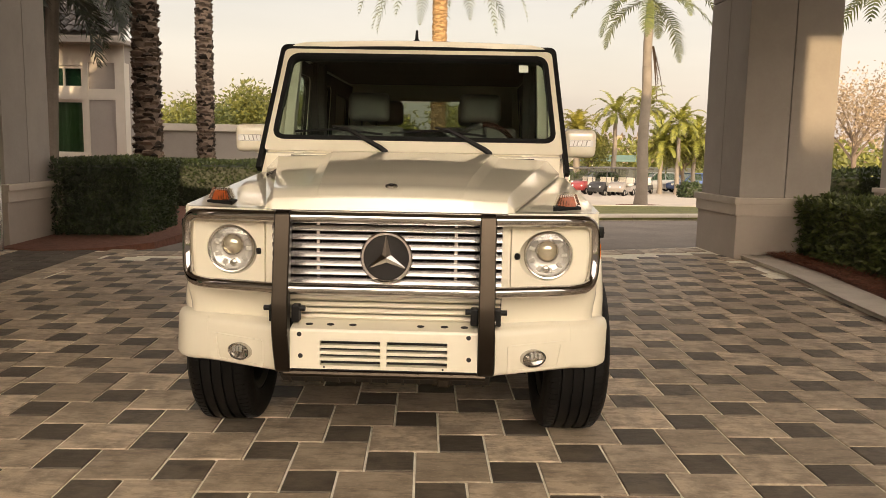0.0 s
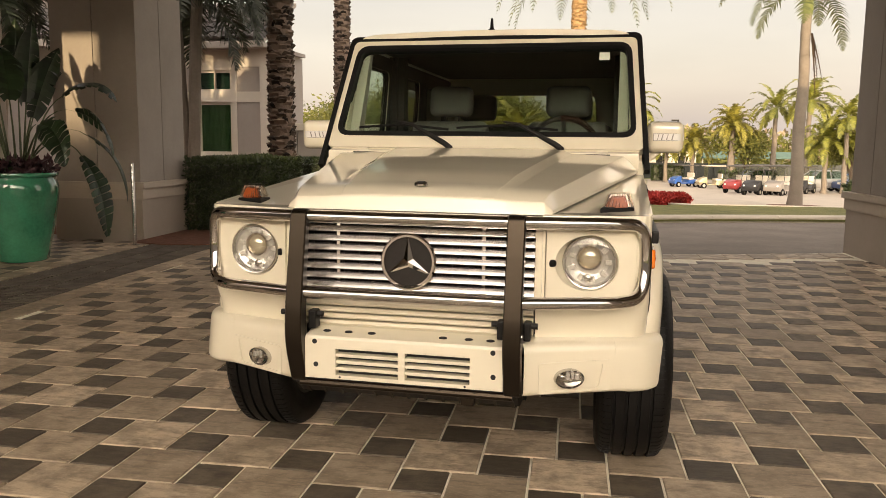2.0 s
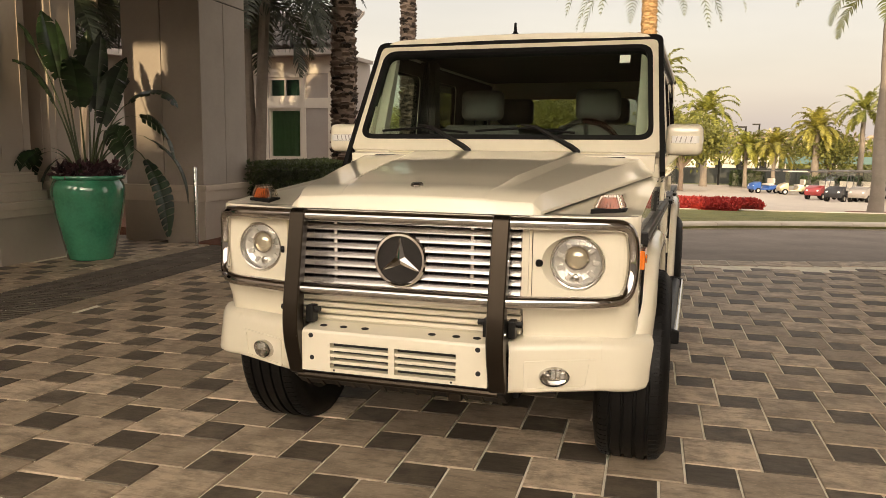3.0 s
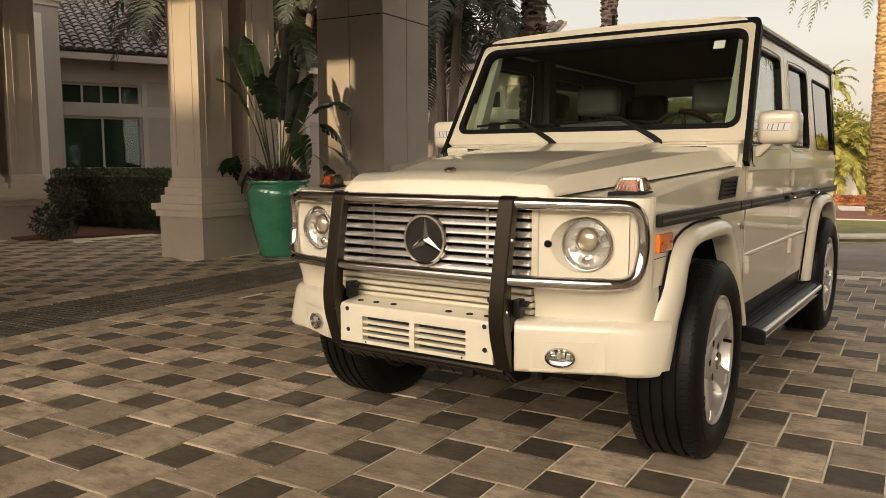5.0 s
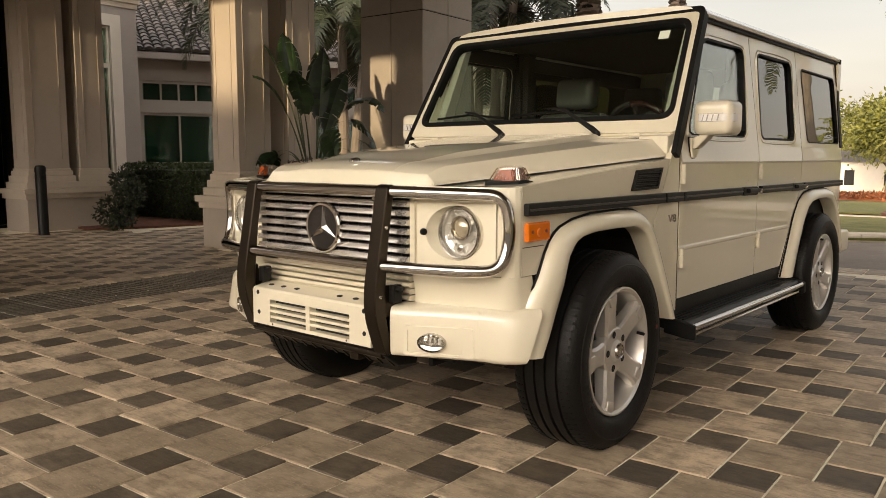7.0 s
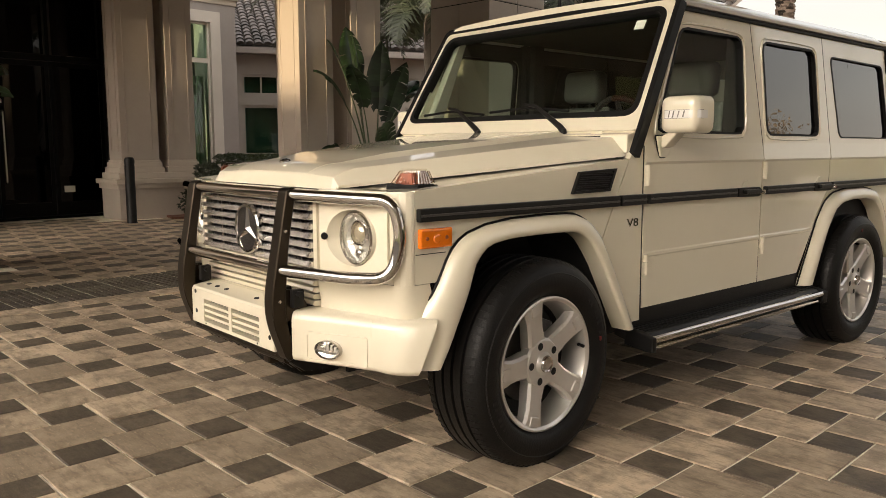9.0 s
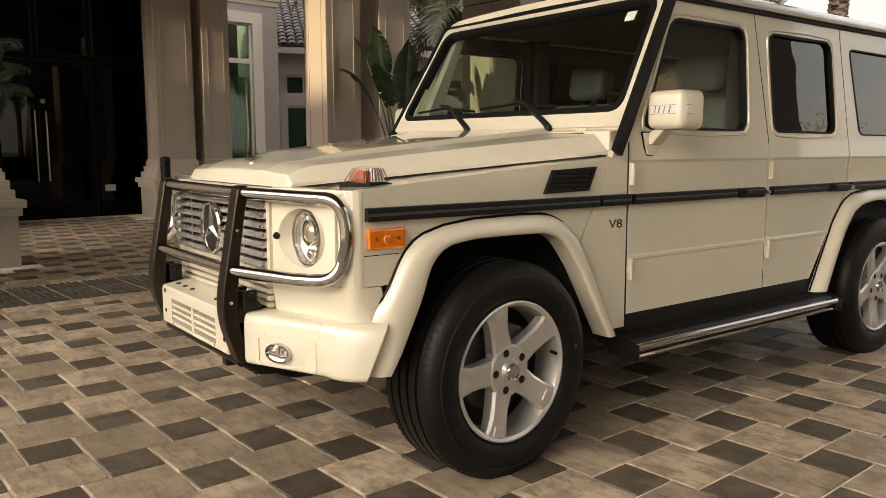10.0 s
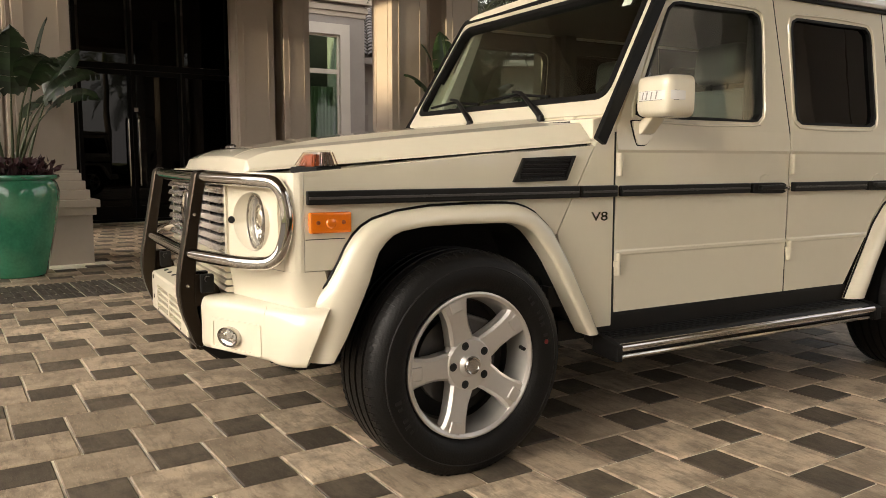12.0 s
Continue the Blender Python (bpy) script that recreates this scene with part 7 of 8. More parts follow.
# ---- planting ----
def leaf_cloud(rnd, spots, size, V, F, flatness=0.0):
    """Small pointed leaves with a fold, at (place, outward) spots."""
    for p, out in spots:
        d = Vector((rnd.gauss(0, 1), rnd.gauss(0, 1), rnd.gauss(0, 1))).normalized()
        d = (d + out * 0.7).normalized()
        w = d.cross(Vector((rnd.gauss(0, 1), rnd.gauss(0, 1), rnd.gauss(0, 1)))).normalized()
        up = w.cross(d)
        l = size * rnd.uniform(0.7, 1.3)
        b = len(V)
        V += [p, p + d * l * 0.5 + w * l * 0.24 + up * l * 0.06, p + d * l, p + d * l * 0.5 - w * l * 0.24 + up * l * 0.06]
        F += [(b, b + 1, b + 2), (b, b + 2, b + 3)]


def hedge(name, label, x0, x1, y0, y1, h, n, leaf=0.055, seed=1, mat=None, turn=ON_SITE, z0=0.0, rough=0.05):
    """A clipped hedge: a heart with inner shade put into its colour, under a skin of single leaves."""
    rnd = random.Random(seed)
    hd = thing(name, label, "hedge", m=turn)
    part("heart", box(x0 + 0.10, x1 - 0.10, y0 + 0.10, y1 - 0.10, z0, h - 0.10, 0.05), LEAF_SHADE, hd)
    V, F, spots = [], [], []
    areas = [((x1 - x0) * (y1 - y0), "t"), ((x1 - x0) * (h - z0), "f"), ((x1 - x0) * (h - z0), "b"), ((y1 - y0) * (h - z0), "l"), ((y1 - y0) * (h - z0), "r")]
    total = sum(a for a, _ in areas)
    for a, side in areas:
        for _ in range(int(n * a / total)):
            u, v = rnd.random(), rnd.random()
            dep = abs(rnd.gauss(0, 0.05))
            x, y, z = x0 + u * (x1 - x0), y0 + u * (y1 - y0), z0 + v * (h - z0)
            bulge = noise.noise(Vector((x * 1.7, y * 1.7, z * 1.7 + seed))) * rough
            if side == "t":
                p, o = Vector((x, y0 + v * (y1 - y0), h - dep + bulge)), Vector((0, 0, 1))
            elif side in "fb":
                s = -1 if side == "f" else 1
                p, o = Vector((x, (y0 if s < 0 else y1) - s * dep + s * bulge, z)), Vector((0, s, 0.3))
            else:
                s = -1 if side == "l" else 1
                p, o = Vector(((x0 if s < 0 else x1) - s * dep + s * bulge, y, z)), Vector((s, 0, 0.3))
            spots.append((p, o))
    leaf_cloud(rnd, spots, leaf, V, F)
    tagged(soup("leaves", V, F, mat or LEAF_HEDGE, hd), kind="stuff")
    return hd


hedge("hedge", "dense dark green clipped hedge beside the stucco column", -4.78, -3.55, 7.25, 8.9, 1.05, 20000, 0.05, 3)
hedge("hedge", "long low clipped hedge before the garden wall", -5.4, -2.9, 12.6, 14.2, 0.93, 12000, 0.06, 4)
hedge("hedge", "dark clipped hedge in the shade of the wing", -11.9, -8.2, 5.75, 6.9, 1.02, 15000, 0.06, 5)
hedge("hedge", "leafy green hedge along the pale kerb", 4.82, 6.4, 0.4, 5.80, 0.75, 36000, 0.075, 6, rough=0.13, z0=0.06, mat=LEAF_HEDGE_LIT)
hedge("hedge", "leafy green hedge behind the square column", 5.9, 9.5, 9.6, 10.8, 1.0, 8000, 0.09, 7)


def needle_mulch(label, spots, n, seed, spread):
    """Loose needles and chips heaped on the bed."""
    rnd = random.Random(seed)
    V, F = [], []
    for _ in range(n):
        k = rnd.randrange(len(spots) - 1)
        p = Vector(spots[k]).lerp(Vector(spots[k + 1]), rnd.random())
        o = abs(rnd.gauss(0, spread * 0.6))
        q = Vector((p.x + o, p.y + rnd.gauss(0, 0.05), 0.055 + 0.05 * math.exp(-((o - spread * 0.6) / spread) ** 2) * rnd.random()))
        a, l = rnd.uniform(0, 6.283), rnd.uniform(0.05, 0.13)
        t = Vector((math.cos(a) * l, math.sin(a) * l, rnd.uniform(-0.01, 0.035)))
        w = Vector((-math.sin(a), math.cos(a), 0.3)) * 0.0035
        b = len(V)
        V += [q - w, q + w, q + t]
        F.append((b, b + 1, b + 2))
    m = thing("loose_mulch", label, "mulch", m=ON_SITE, kind="stuff")
    soup("needles", V, F, NEEDLE, m)
    return m


needle_mulch("loose red-brown pine needles heaped before the leafy hedge", [(4.47, 5.75), (4.46, 5.0), (4.40, 4.2), (4.28, 3.2), (4.14, 2.3), (4.04, 1.0)], 9000, 15, 0.55)


def frond(V, F, root, aim, length, droop, n, leaf, rnd, width=0.02, up=Vector((0, 0, 1)), v_fold=0.5, wide=0.045):
    """A feather frond: an arched stem with narrow leaflets on both sides."""
    aim = aim.normalized()
    pts, p, d = [], root.copy(), aim.copy()
    step = length / 14
    for k in range(15):
        pts.append(p.copy())
        d = (d + Vector((0, 0, -droop * (0.03 + 0.015 * k)))).normalized()
        p = p + d * step
    side = aim.cross(up)
    side = side.normalized() if side.length > 0.05 else Vector((1, 0, 0))
    for a, b in zip(pts, pts[1:]):
        i = len(V)
        w = side * (width * (1.1 - pts.index(a) / 15))
        V += [a - w, a + w, b + w * 0.9, b - w * 0.9]
        F.append((i, i + 1, i + 2, i + 3))
    for k in range(n):
        t = 0.12 + 0.88 * k / n
        j = min(int(t * 14), 13)
        q = pts[j].lerp(pts[j + 1], t * 14 - j)
        d = (pts[j + 1] - pts[j]).normalized()
        upn = side.cross(d).normalized()
        l = leaf * (math.sin(math.pi * min(1.0, 0.15 + t * 0.86)) ** 0.6) * rnd.uniform(0.85, 1.15)
        for s in (-1, 1):
            o = (side * s + d * rnd.uniform(0.45, 0.75) + upn * rnd.uniform(0.0, v_fold) + Vector((0, 0, -0.1))).normalized()
            tip = q + o * l + Vector((0, 0, -0.28 * l * rnd.uniform(0.5, 1.3)))
            midp = q + o * l * 0.5
            wv = d * (leaf * wide)
            i = len(V)
            V += [q - wv, q + wv, midp + wv * 1.1, tip, midp - wv * 1.1]
            F += [(i, i + 1, i + 2, i + 4), (i + 4, i + 2, i + 3)]


def palm_crown(name, m, n, length, leaf, mat, parent, seed, droop=1.0, low=-0.25, high=1.2, leaflets=34, label="", wide=0.045):
    rnd = random.Random(seed)
    V, F = [], []
    for k in range(n):
        a = k * 2.39996 + rnd.uniform(-0.2, 0.2)
        t = (k + 0.5) / n
        el = high + (low - high) * t
        aim = Vector((math.cos(a) * math.cos(el), math.sin(a) * math.cos(el), math.sin(el)))
        frond(V, F, m @ Vector((0, 0, 0)) + aim * 0.05, aim, length * rnd.uniform(0.85, 1.1), droop * rnd.uniform(0.8, 1.25), leaflets, leaf, rnd, wide=wide)
    return tagged(soup(name, V, F, mat, parent, label), kind="stuff")


def rough_trunk(parent, h, r0, r1, mat, seed, rings, per, lean=(0, 0)):
    """A palm trunk clad in the stubs of cut fronds."""
    rnd = random.Random(seed)
    core = part("trunk", tube([(lean[0] * t, lean[1] * t, h * t) for t in [k / 10 for k in range(11)]], r0, 14, radii=[(r0 + (r1 - r0) * k / 10) * 0.9 for k in range(11)]), mat, parent, smooth=True)
    V, F = [], []
    for j in range(rings):
        t = j / rings
        z, r = h * t, (r0 + (r1 - r0) * t)
        for k in range(per):
            a = 2 * math.pi * (k + 0.5 * (j % 2)) / per + rnd.uniform(-0.25, 0.25)
            o = Vector((math.cos(a), math.sin(a), 0))
            e = Vector((-math.sin(a), math.cos(a), 0))
            c = Vector((lean[0] * t, lean[1] * t, max(0.0, z + rnd.uniform(-0.7, 0.7) * h / rings))) + o * r * rnd.uniform(0.82, 0.90)
            w, hh, out = math.pi * r / per * rnd.uniform(0.8, 1.3), h / rings * rnd.uniform(0.55, 0.95), r * rnd.uniform(0.10, 0.27)
            b = len(V)
            V += [c - e * w, c + e * w, c + e * w * 0.8 + Vector((0, 0, hh * rnd.uniform(0.8, 1.1))) + o * out, c - e * w * 0.8 + Vector((0, 0, hh * rnd.uniform(0.8, 1.1))) + o * out, c + Vector((0, 0, hh * 1.5)) + o * r * 0.03]
            F += [(b, b + 1, b + 2, b + 3), (b + 3, b + 2, b + 4), (b + 1, b + 4, b + 2), (b, b + 3, b + 4)]
    tagged(soup("stub_bark", V, F, mat, core), kind="stuff")
    return core


def date_palm(label, x, y, h, r, seed, mat=None, crown=None, z=0.0, length=3.2):
    p = thing("date_palm", label, "palm tree", m=Matrix.Translation((x, y, z)))
    rough_trunk(p, h, r, r * 0.86, mat or BARK_DATE, seed, int(h / 0.085), 8)
    palm_crown("crown", Matrix.Translation((0, 0, h)), 34, length, 0.45, crown or LEAF_PALM, p, seed, 1.0, -0.5, 1.3, 30)
    return p


def royal_palm(label, x, y, h, r, seed, crown=None, n=16, length=2.6, leaf=0.42, shaft=True, z=0.0, droop=1.2, mat=None, dead=False, wide=0.06):
    p = thing("palm", label, "palm tree", m=Matrix.Translation((x, y, z)))
    rr = [r * (1.25 if k == 0 else 1.0 - 0.028 * k + (0.05 if k % 2 else 0)) for k in range(13)]
    trunk = part("trunk", tube([(0.02 * math.sin(k), 0.02 * math.cos(k * 1.3), h * k / 12) for k in range(13)], r, 14, radii=rr), mat or BARK_ROYAL, p, smooth=True)
    for k in range(int(h / 0.45)):
        zz = 0.3 + k * 0.45
        if zz < h - 0.2:
            q = r * (1.02 - 0.33 * zz / h)
            part("ring_scar", tube([(q * math.cos(t), q * math.sin(t), zz + 0.01 * math.sin(3 * t)) for t in [2 * math.pi * j / 14 for j in range(14)]], 0.008, 4, closed=True), mat or BARK_ROYAL, trunk)
    if shaft:
        part("crownshaft", lathe([(r * 0.70, h - 0.05), (r * 0.80, h + 0.15), (r * 0.62, h + 0.6), (r * 0.36, h + 0.95), (0, h + 1.0)], 14), CROWNSHAFT, p, smooth=True)
    palm_crown("crown", Matrix.Translation((0, 0, h + (0.85 if shaft else 0.0))), n, length, leaf, crown or LEAF_PALM, p, seed, droop, -0.3, 1.35, 30, wide=wide)
    if dead:
        V, F = [], []
        rnd = random.Random(seed)
        for a, l in ((0.1, 1.7), (0.35, 1.3), (0.7, 1.5)):
            frond(V, F, Vector((r * 0.8, 0, h - 0.55)), Vector((0.12 + a * 0.3, 0.05, -1)), l, 0.3, 14, 0.16, rnd, 0.06)
        soup("dead_frond", V, F, LEAF_DRY, p, "dry hanging frond")
    return p


# lawn palm and the palms round the court
royal_palm("tall grey palm with a dry hanging frond on the lawn", 5.83, 21.3, 5.52, 0.185, 11, dead=True, z=-0.44, n=17, length=2.6)
royal_palm("green palm beyond the square column", 9.6, 13.4, 4.2, 0.16, 12, z=0.0, n=18, length=3.0)
royal_palm("green palm beyond the hedge bed", 13.5, 7.5, 5.2, 0.17, 13, n=18, length=3.0)
royal_palm("green palm at the edge of the hedge bed", 11.5, 2.5, 4.6, 0.17, 14, n=18, length=3.0)
date_palm("dark rough-barked date palm behind the clipped hedge", -5.62, 10.85, 7.6, 0.26, 21, length=3.4)
date_palm("slender rough-barked date palm by the low hedge", -6.55, 16.9, 9.8, 0.23, 22)
date_palm("sunlit date palm in a mulch ring behind the kerb", -0.72, 23.8, 8.7, 0.27, 23, mat=BARK_GOLD, z=-0.58, length=4.2)


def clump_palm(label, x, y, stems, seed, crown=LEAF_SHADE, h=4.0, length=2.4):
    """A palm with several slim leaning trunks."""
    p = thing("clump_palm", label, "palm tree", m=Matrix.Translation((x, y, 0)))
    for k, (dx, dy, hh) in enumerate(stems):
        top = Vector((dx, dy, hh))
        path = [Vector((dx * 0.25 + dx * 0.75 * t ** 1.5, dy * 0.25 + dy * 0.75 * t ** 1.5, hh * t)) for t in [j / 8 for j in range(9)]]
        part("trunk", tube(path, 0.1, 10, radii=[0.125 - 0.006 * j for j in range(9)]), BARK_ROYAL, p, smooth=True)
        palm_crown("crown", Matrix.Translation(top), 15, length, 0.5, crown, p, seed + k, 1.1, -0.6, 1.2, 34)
    return p


clump_palm("tall dark palm beyond the open side of the court", 13.2, 8.6, [(0.1, 0.0, 4.4), (-0.9, 0.6, 5.2)], 71, h=5, length=2.8)
clump_palm("leaning dark palm past the side bay", 16.4, 12.6, [(0.4, 0.0, 5.4), (-0.6, 0.4, 6.2)], 76, h=5, length=3.0)
clump_palm("slim pale-trunked palm clump with dark fronds", -7.14, 10.05, [(-0.25, 0.1, 4.3), (0.35, 0.0, 4.6), (0.05, 0.5, 5.2)], 31)
clump_palm("dark palm in front of the garden wing", -13.3, 8.3, [(0.1, 0.0, 4.9), (-0.5, 0.3, 5.6)], 41, h=5)
clump_palm("dark feathery palm in front of the tiled roof", -10.8, 9.2, [(0.0, 0.0, 4.3), (0.5, 0.5, 5.0), (-0.5, 0.4, 4.7)], 61, length=2.0)
clump_palm("dark palm between the columns and the wing", -9.6, 12.4, [(0.2, 0.0, 5.0), (0.9, 0.4, 5.4), (-0.6, 0.3, 5.8)], 51)


# ---- potted plants ----
def big_leaf(V, F, root, aim, stalk, blade, width, bend_, rnd, SV, SF, split=0.0):
    """A paddle leaf on a long arched stalk; torn into strips where split is set."""
    p, d = root.copy(), aim.normalized()
    pts = [p.copy()]
    for k in range(10):
        d = (d + Vector((0, 0, -bend_ * 0.02 * k))).normalized()
        p = p + d * stalk / 10
        pts.append(p.copy())
    i0 = len(SV)
    for j, q in enumerate(pts):
        r = 0.016 - 0.0009 * j
        for a in range(5):
            SV.append(q + Vector((math.cos(a * 1.2566) * r, math.sin(a * 1.2566) * r, 0)))
    for j in range(10):
        for a in range(5):
            SF.append((i0 + j * 5 + a, i0 + j * 5 + (a + 1) % 5, i0 + j * 5 + 5 + (a + 1) % 5, i0 + j * 5 + 5 + a))
    side = d.cross(Vector((0, 0, 1)))
    side = side.normalized() if side.length > 0.1 else Vector((rnd.uniform(-1, 1), rnd.uniform(-1, 1), 0)).normalized()
    tw = rnd.uniform(-0.8, 0.8)
    side = (side * math.cos(tw) + side.cross(d) * math.sin(tw)).normalized()
    n = 12
    mids, q, e = [], p.copy(), d.copy()
    for k in range(n + 1):
        mids.append((q.copy(), e.copy()))
        e = (e + Vector((0, 0, -bend_ * 0.035 * (1 + k * 0.35)))).normalized()
        q = q + e * blade / n
    for s in (-1, 1):
        last = None
        for k in range(n):
            (a, ea), (b, eb) = mids[k], mids[k + 1]
            ta, tb = k / n, (k + 1) / n
            wa = width * 0.5 * math.sin(math.pi * min(1, 0.06 + ta * 0.94)) ** 0.65
            wb = width * 0.5 * math.sin(math.pi * min(1, 0.06 + tb * 0.94)) ** 0.65 if k < n - 1 else 0.004
            na, nb = side.cross(ea).normalized(), side.cross(eb).normalized()
            fold = 0.22
            torn = rnd.random() < split
            sag = Vector((0, 0, -rnd.uniform(0.0, 0.12) * width)) if split else Vector()
            oa = a + side * s * wa * 0.55 + na * wa * fold
            ob_ = b + side * s * wb * 0.55 + nb * wb * fold
            pa = a + side * s * wa + na * wa * fold * 0.6 + sag
            pb = b + side * s * wb + nb * wb * fold * 0.6 + sag
            if torn:
                pb = pb.lerp(pa, 0.28)
                ob_ = ob_.lerp(oa, 0.10)
            i = len(V)
            V += [a, b, ob_, oa, pb, pa]
            F += [(i, i + 1, i + 2, i + 3), (i + 3, i + 2, i + 4, i + 5)]


def potted_plant(label, m, leaves, seed, size=1.0):
    pot = thing("planter_pot", label, "planter", "green glazed pots", m)
    b = lathe([(0.0, 0.0), (0.285, 0.0), (0.30, 0.015), (0.36, 0.25), (0.425, 0.52), (0.462, 0.72), (0.462, 0.80), (0.440, 0.865), (0.420, 0.890), (0.462, 0.905), (0.468, 0.925), (0.460, 0.942), (0.425, 0.945), (0.405, 0.93), (0.400, 0.86), (0.0, 0.86)], 48, m=Matrix.Diagonal((0.84, 0.84, 1, 1)))
    part("pot", b, GLAZE, pot, "green glazed urn with a rolled rim", smooth=True, angle=60)
    part("soil", lathe([(0.0, 0.895), (0.2, 0.89), (0.338, 0.875)], 24), SOIL, pot, smooth=True)
    plant = thing("potted_plant", "broad-leaved bird-of-paradise plant in the green pot", "plant", "potted plants", m)
    rnd = random.Random(seed)
    for az, el, stalk, blade, width, bn, split in leaves:
        V, F, SV, SF = [], [], [], []
        a = radians(az)
        aim = Vector((math.cos(a) * math.cos(radians(el)), math.sin(a) * math.cos(radians(el)), math.sin(radians(el))))
        root = Vector((math.cos(a) * 0.10 * rnd.random(), math.sin(a) * 0.10 * rnd.random(), 0.88))
        big_leaf(V, F, root, aim, stalk, blade, width * 1.12, bn, rnd, SV, SF, split)
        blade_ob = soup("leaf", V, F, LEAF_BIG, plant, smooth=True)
        soup("stalk", SV, SF, STALK, blade_ob, smooth=True)
    low = thing("bedding_plant", "low plum-leaved plants filling the pot's rim", "plant", "potted plants", m)
    V, F, spots = [], [], []
    for _ in range(420):
        a, r = rnd.uniform(0, 6.283), 0.35 * math.sqrt(rnd.random())
        spots.append((Vector((r * math.cos(a), r * math.sin(a), 0.90 + rnd.random() * 0.16 * (1.2 - r))), Vector((math.cos(a) * 0.5, math.sin(a) * 0.5, 0.8))))
    leaf_cloud(rnd, spots, 0.10, V, F)
    tagged(soup("leaves", V, F, LEAF_PLUM, low), kind="stuff")
    return pot


POT1 = [(190, 80, 1.15, 0.75, 0.30, 0.15, 0.1), (230, 84, 0.95, 0.80, 0.34, 0.1, 0.0), (120, 84, 0.85, 0.85, 0.34, 0.15, 0.1), (-20, 82, 0.80, 0.85, 0.36, 0.25, 0.1), (30, 80, 0.65, 0.80, 0.34, 0.5, 0.2), (10, 76, 1.00, 0.62, 0.28, 1.5, 0.5), (-5, 68, 1.10, 0.66, 0.26, 1.9, 0.7), (22, 64, 0.95, 0.85, 0.28, 2.2, 0.7), (5, 58, 0.90, 0.90, 0.24, 2.6, 0.7), (-30, 70, 0.80, 0.70, 0.28, 1.8, 0.5), (195, 62, 0.62, 0.55, 0.30, 2.2, 0.3), (178, 58, 0.55, 0.55, 0.26, 2.4, 0.3), (215, 68, 0.60, 0.50, 0.24, 2.2, 0.2), (205, 76, 1.50, 0.34, 0.18, 0.6, 0.2), (250, 76, 0.90, 0.60, 0.26, 0.8, 0.2), (90, 74, 0.9, 0.6, 0.26, 0.8, 0.2), (-60, 76, 0.85, 0.70, 0.30, 0.8, 0.2)]
POT2 = [(40, 68, 0.75, 0.62, 0.28, 1.0, 0.3), (60, 74, 0.80, 0.60, 0.34, 1.0, 0.3), (20, 78, 0.90, 0.55, 0.30, 1.2, 0.2), (-30, 72, 0.70, 0.60, 0.30, 0.9, 0.1), (-70, 62, 0.60, 0.65, 0.32, 1.5, 0.2), (100, 76, 0.85, 0.55, 0.26, 0.6, 0.2), (150, 70, 0.7, 0.6, 0.3, 1.0, 0.2), (200, 66, 0.7, 0.6, 0.3, 1.2, 0.2), (260, 74, 0.75, 0.6, 0.3, 0.8, 0.2), (0, 80, 0.80, 0.62, 0.30, 0.5, 0.1), (55, 80, 0.95, 0.58, 0.26, 0.3, 0.1)]
potted_plant("green glazed pot before the panelled entry columns", site_pose(-5.19, 4.275, 0.0), POT1, 5)
potted_plant("green glazed pot beside the entry columns near the doors", site_pose(-5.25, -0.83, 0.0), POT2, 9)

# shrub by the entrance pillars
shrub = thing("shrub", "small dark shrub at the foot of the pillars", "shrub", m=site_pose(-9.45, 4.05, 0.0))
rnd = random.Random(77)
V, F, spots = [], [], []
for cx, cy, cz, r in ((0.0, 0.0, 0.28, 0.30), (0.15, 0.2, 0.55, 0.26), (-0.1, 0.25, 0.75, 0.2), (0.25, 0.0, 0.25, 0.22)):
    for _ in range(500):
        d = Vector((rnd.gauss(0, 1), rnd.gauss(0, 1), rnd.gauss(0, 1))).normalized()
        spots.append((Vector((cx, cy, cz)) + d * r * rnd.uniform(0.5, 1.0), d))
leaf_cloud(rnd, spots, 0.07, V, F)
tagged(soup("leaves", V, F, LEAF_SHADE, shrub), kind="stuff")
part("stem", tube([(0, 0, 0), (0.03, 0.05, 0.3), (0.08, 0.15, 0.6)], 0.02, 6), BARK_TREE, shrub)


# ---- lawn bed, flowers, far side ----
def flower_bed(label, pts, width, h, mat, n, seed, petal=0.10):
    fb = thing("flower_bed", label, "flowers")
    rnd = random.Random(seed)
    V, F, spots = [], [], []
    line = [Vector(p) for p in pts]
    for _ in range(n):
        j = rnd.randrange(len(line) - 1)
        p = line[j].lerp(line[j + 1], rnd.random())
        d = (line[j + 1] - line[j]).normalized()
        o = rnd.uniform(-1, 1)
        z = h * math.sqrt(max(0.0, 1 - o * o * 0.8)) * rnd.uniform(0.6, 1.08)
        spots.append((Vector((p.x - d.y * o * width / 2, p.y + d.x * o * width / 2, z + land_z(p.x, p.y))), Vector((0, -0.3, 0.8))))
    leaf_cloud(rnd, spots, petal, V, F)
    tagged(soup("blossom", V, F, mat, fb), kind="stuff")
    bm = bmesh.new()
    rows = []
    for k, p in enumerate(line):
        d = (line[min(k + 1, len(line) - 1)] - line[max(k - 1, 0)]).normalized()
        rows.append([bm.verts.new((p.x - d.y * o * width / 2, p.y + d.x * o * width / 2, z + land_z(p.x, p.y) + 0.02)) for o, z in ((-0.95, 0.0), (-0.7, h * 0.6), (0, h * 0.8), (0.7, h * 0.6), (0.95, 0.0))])
    for u, v in zip(rows, rows[1:]):
        for k in range(4):
            bm.faces.new((u[k], u[k + 1], v[k + 1], v[k]))
    part("bed_heart", bm, mat, fb)
    return fb


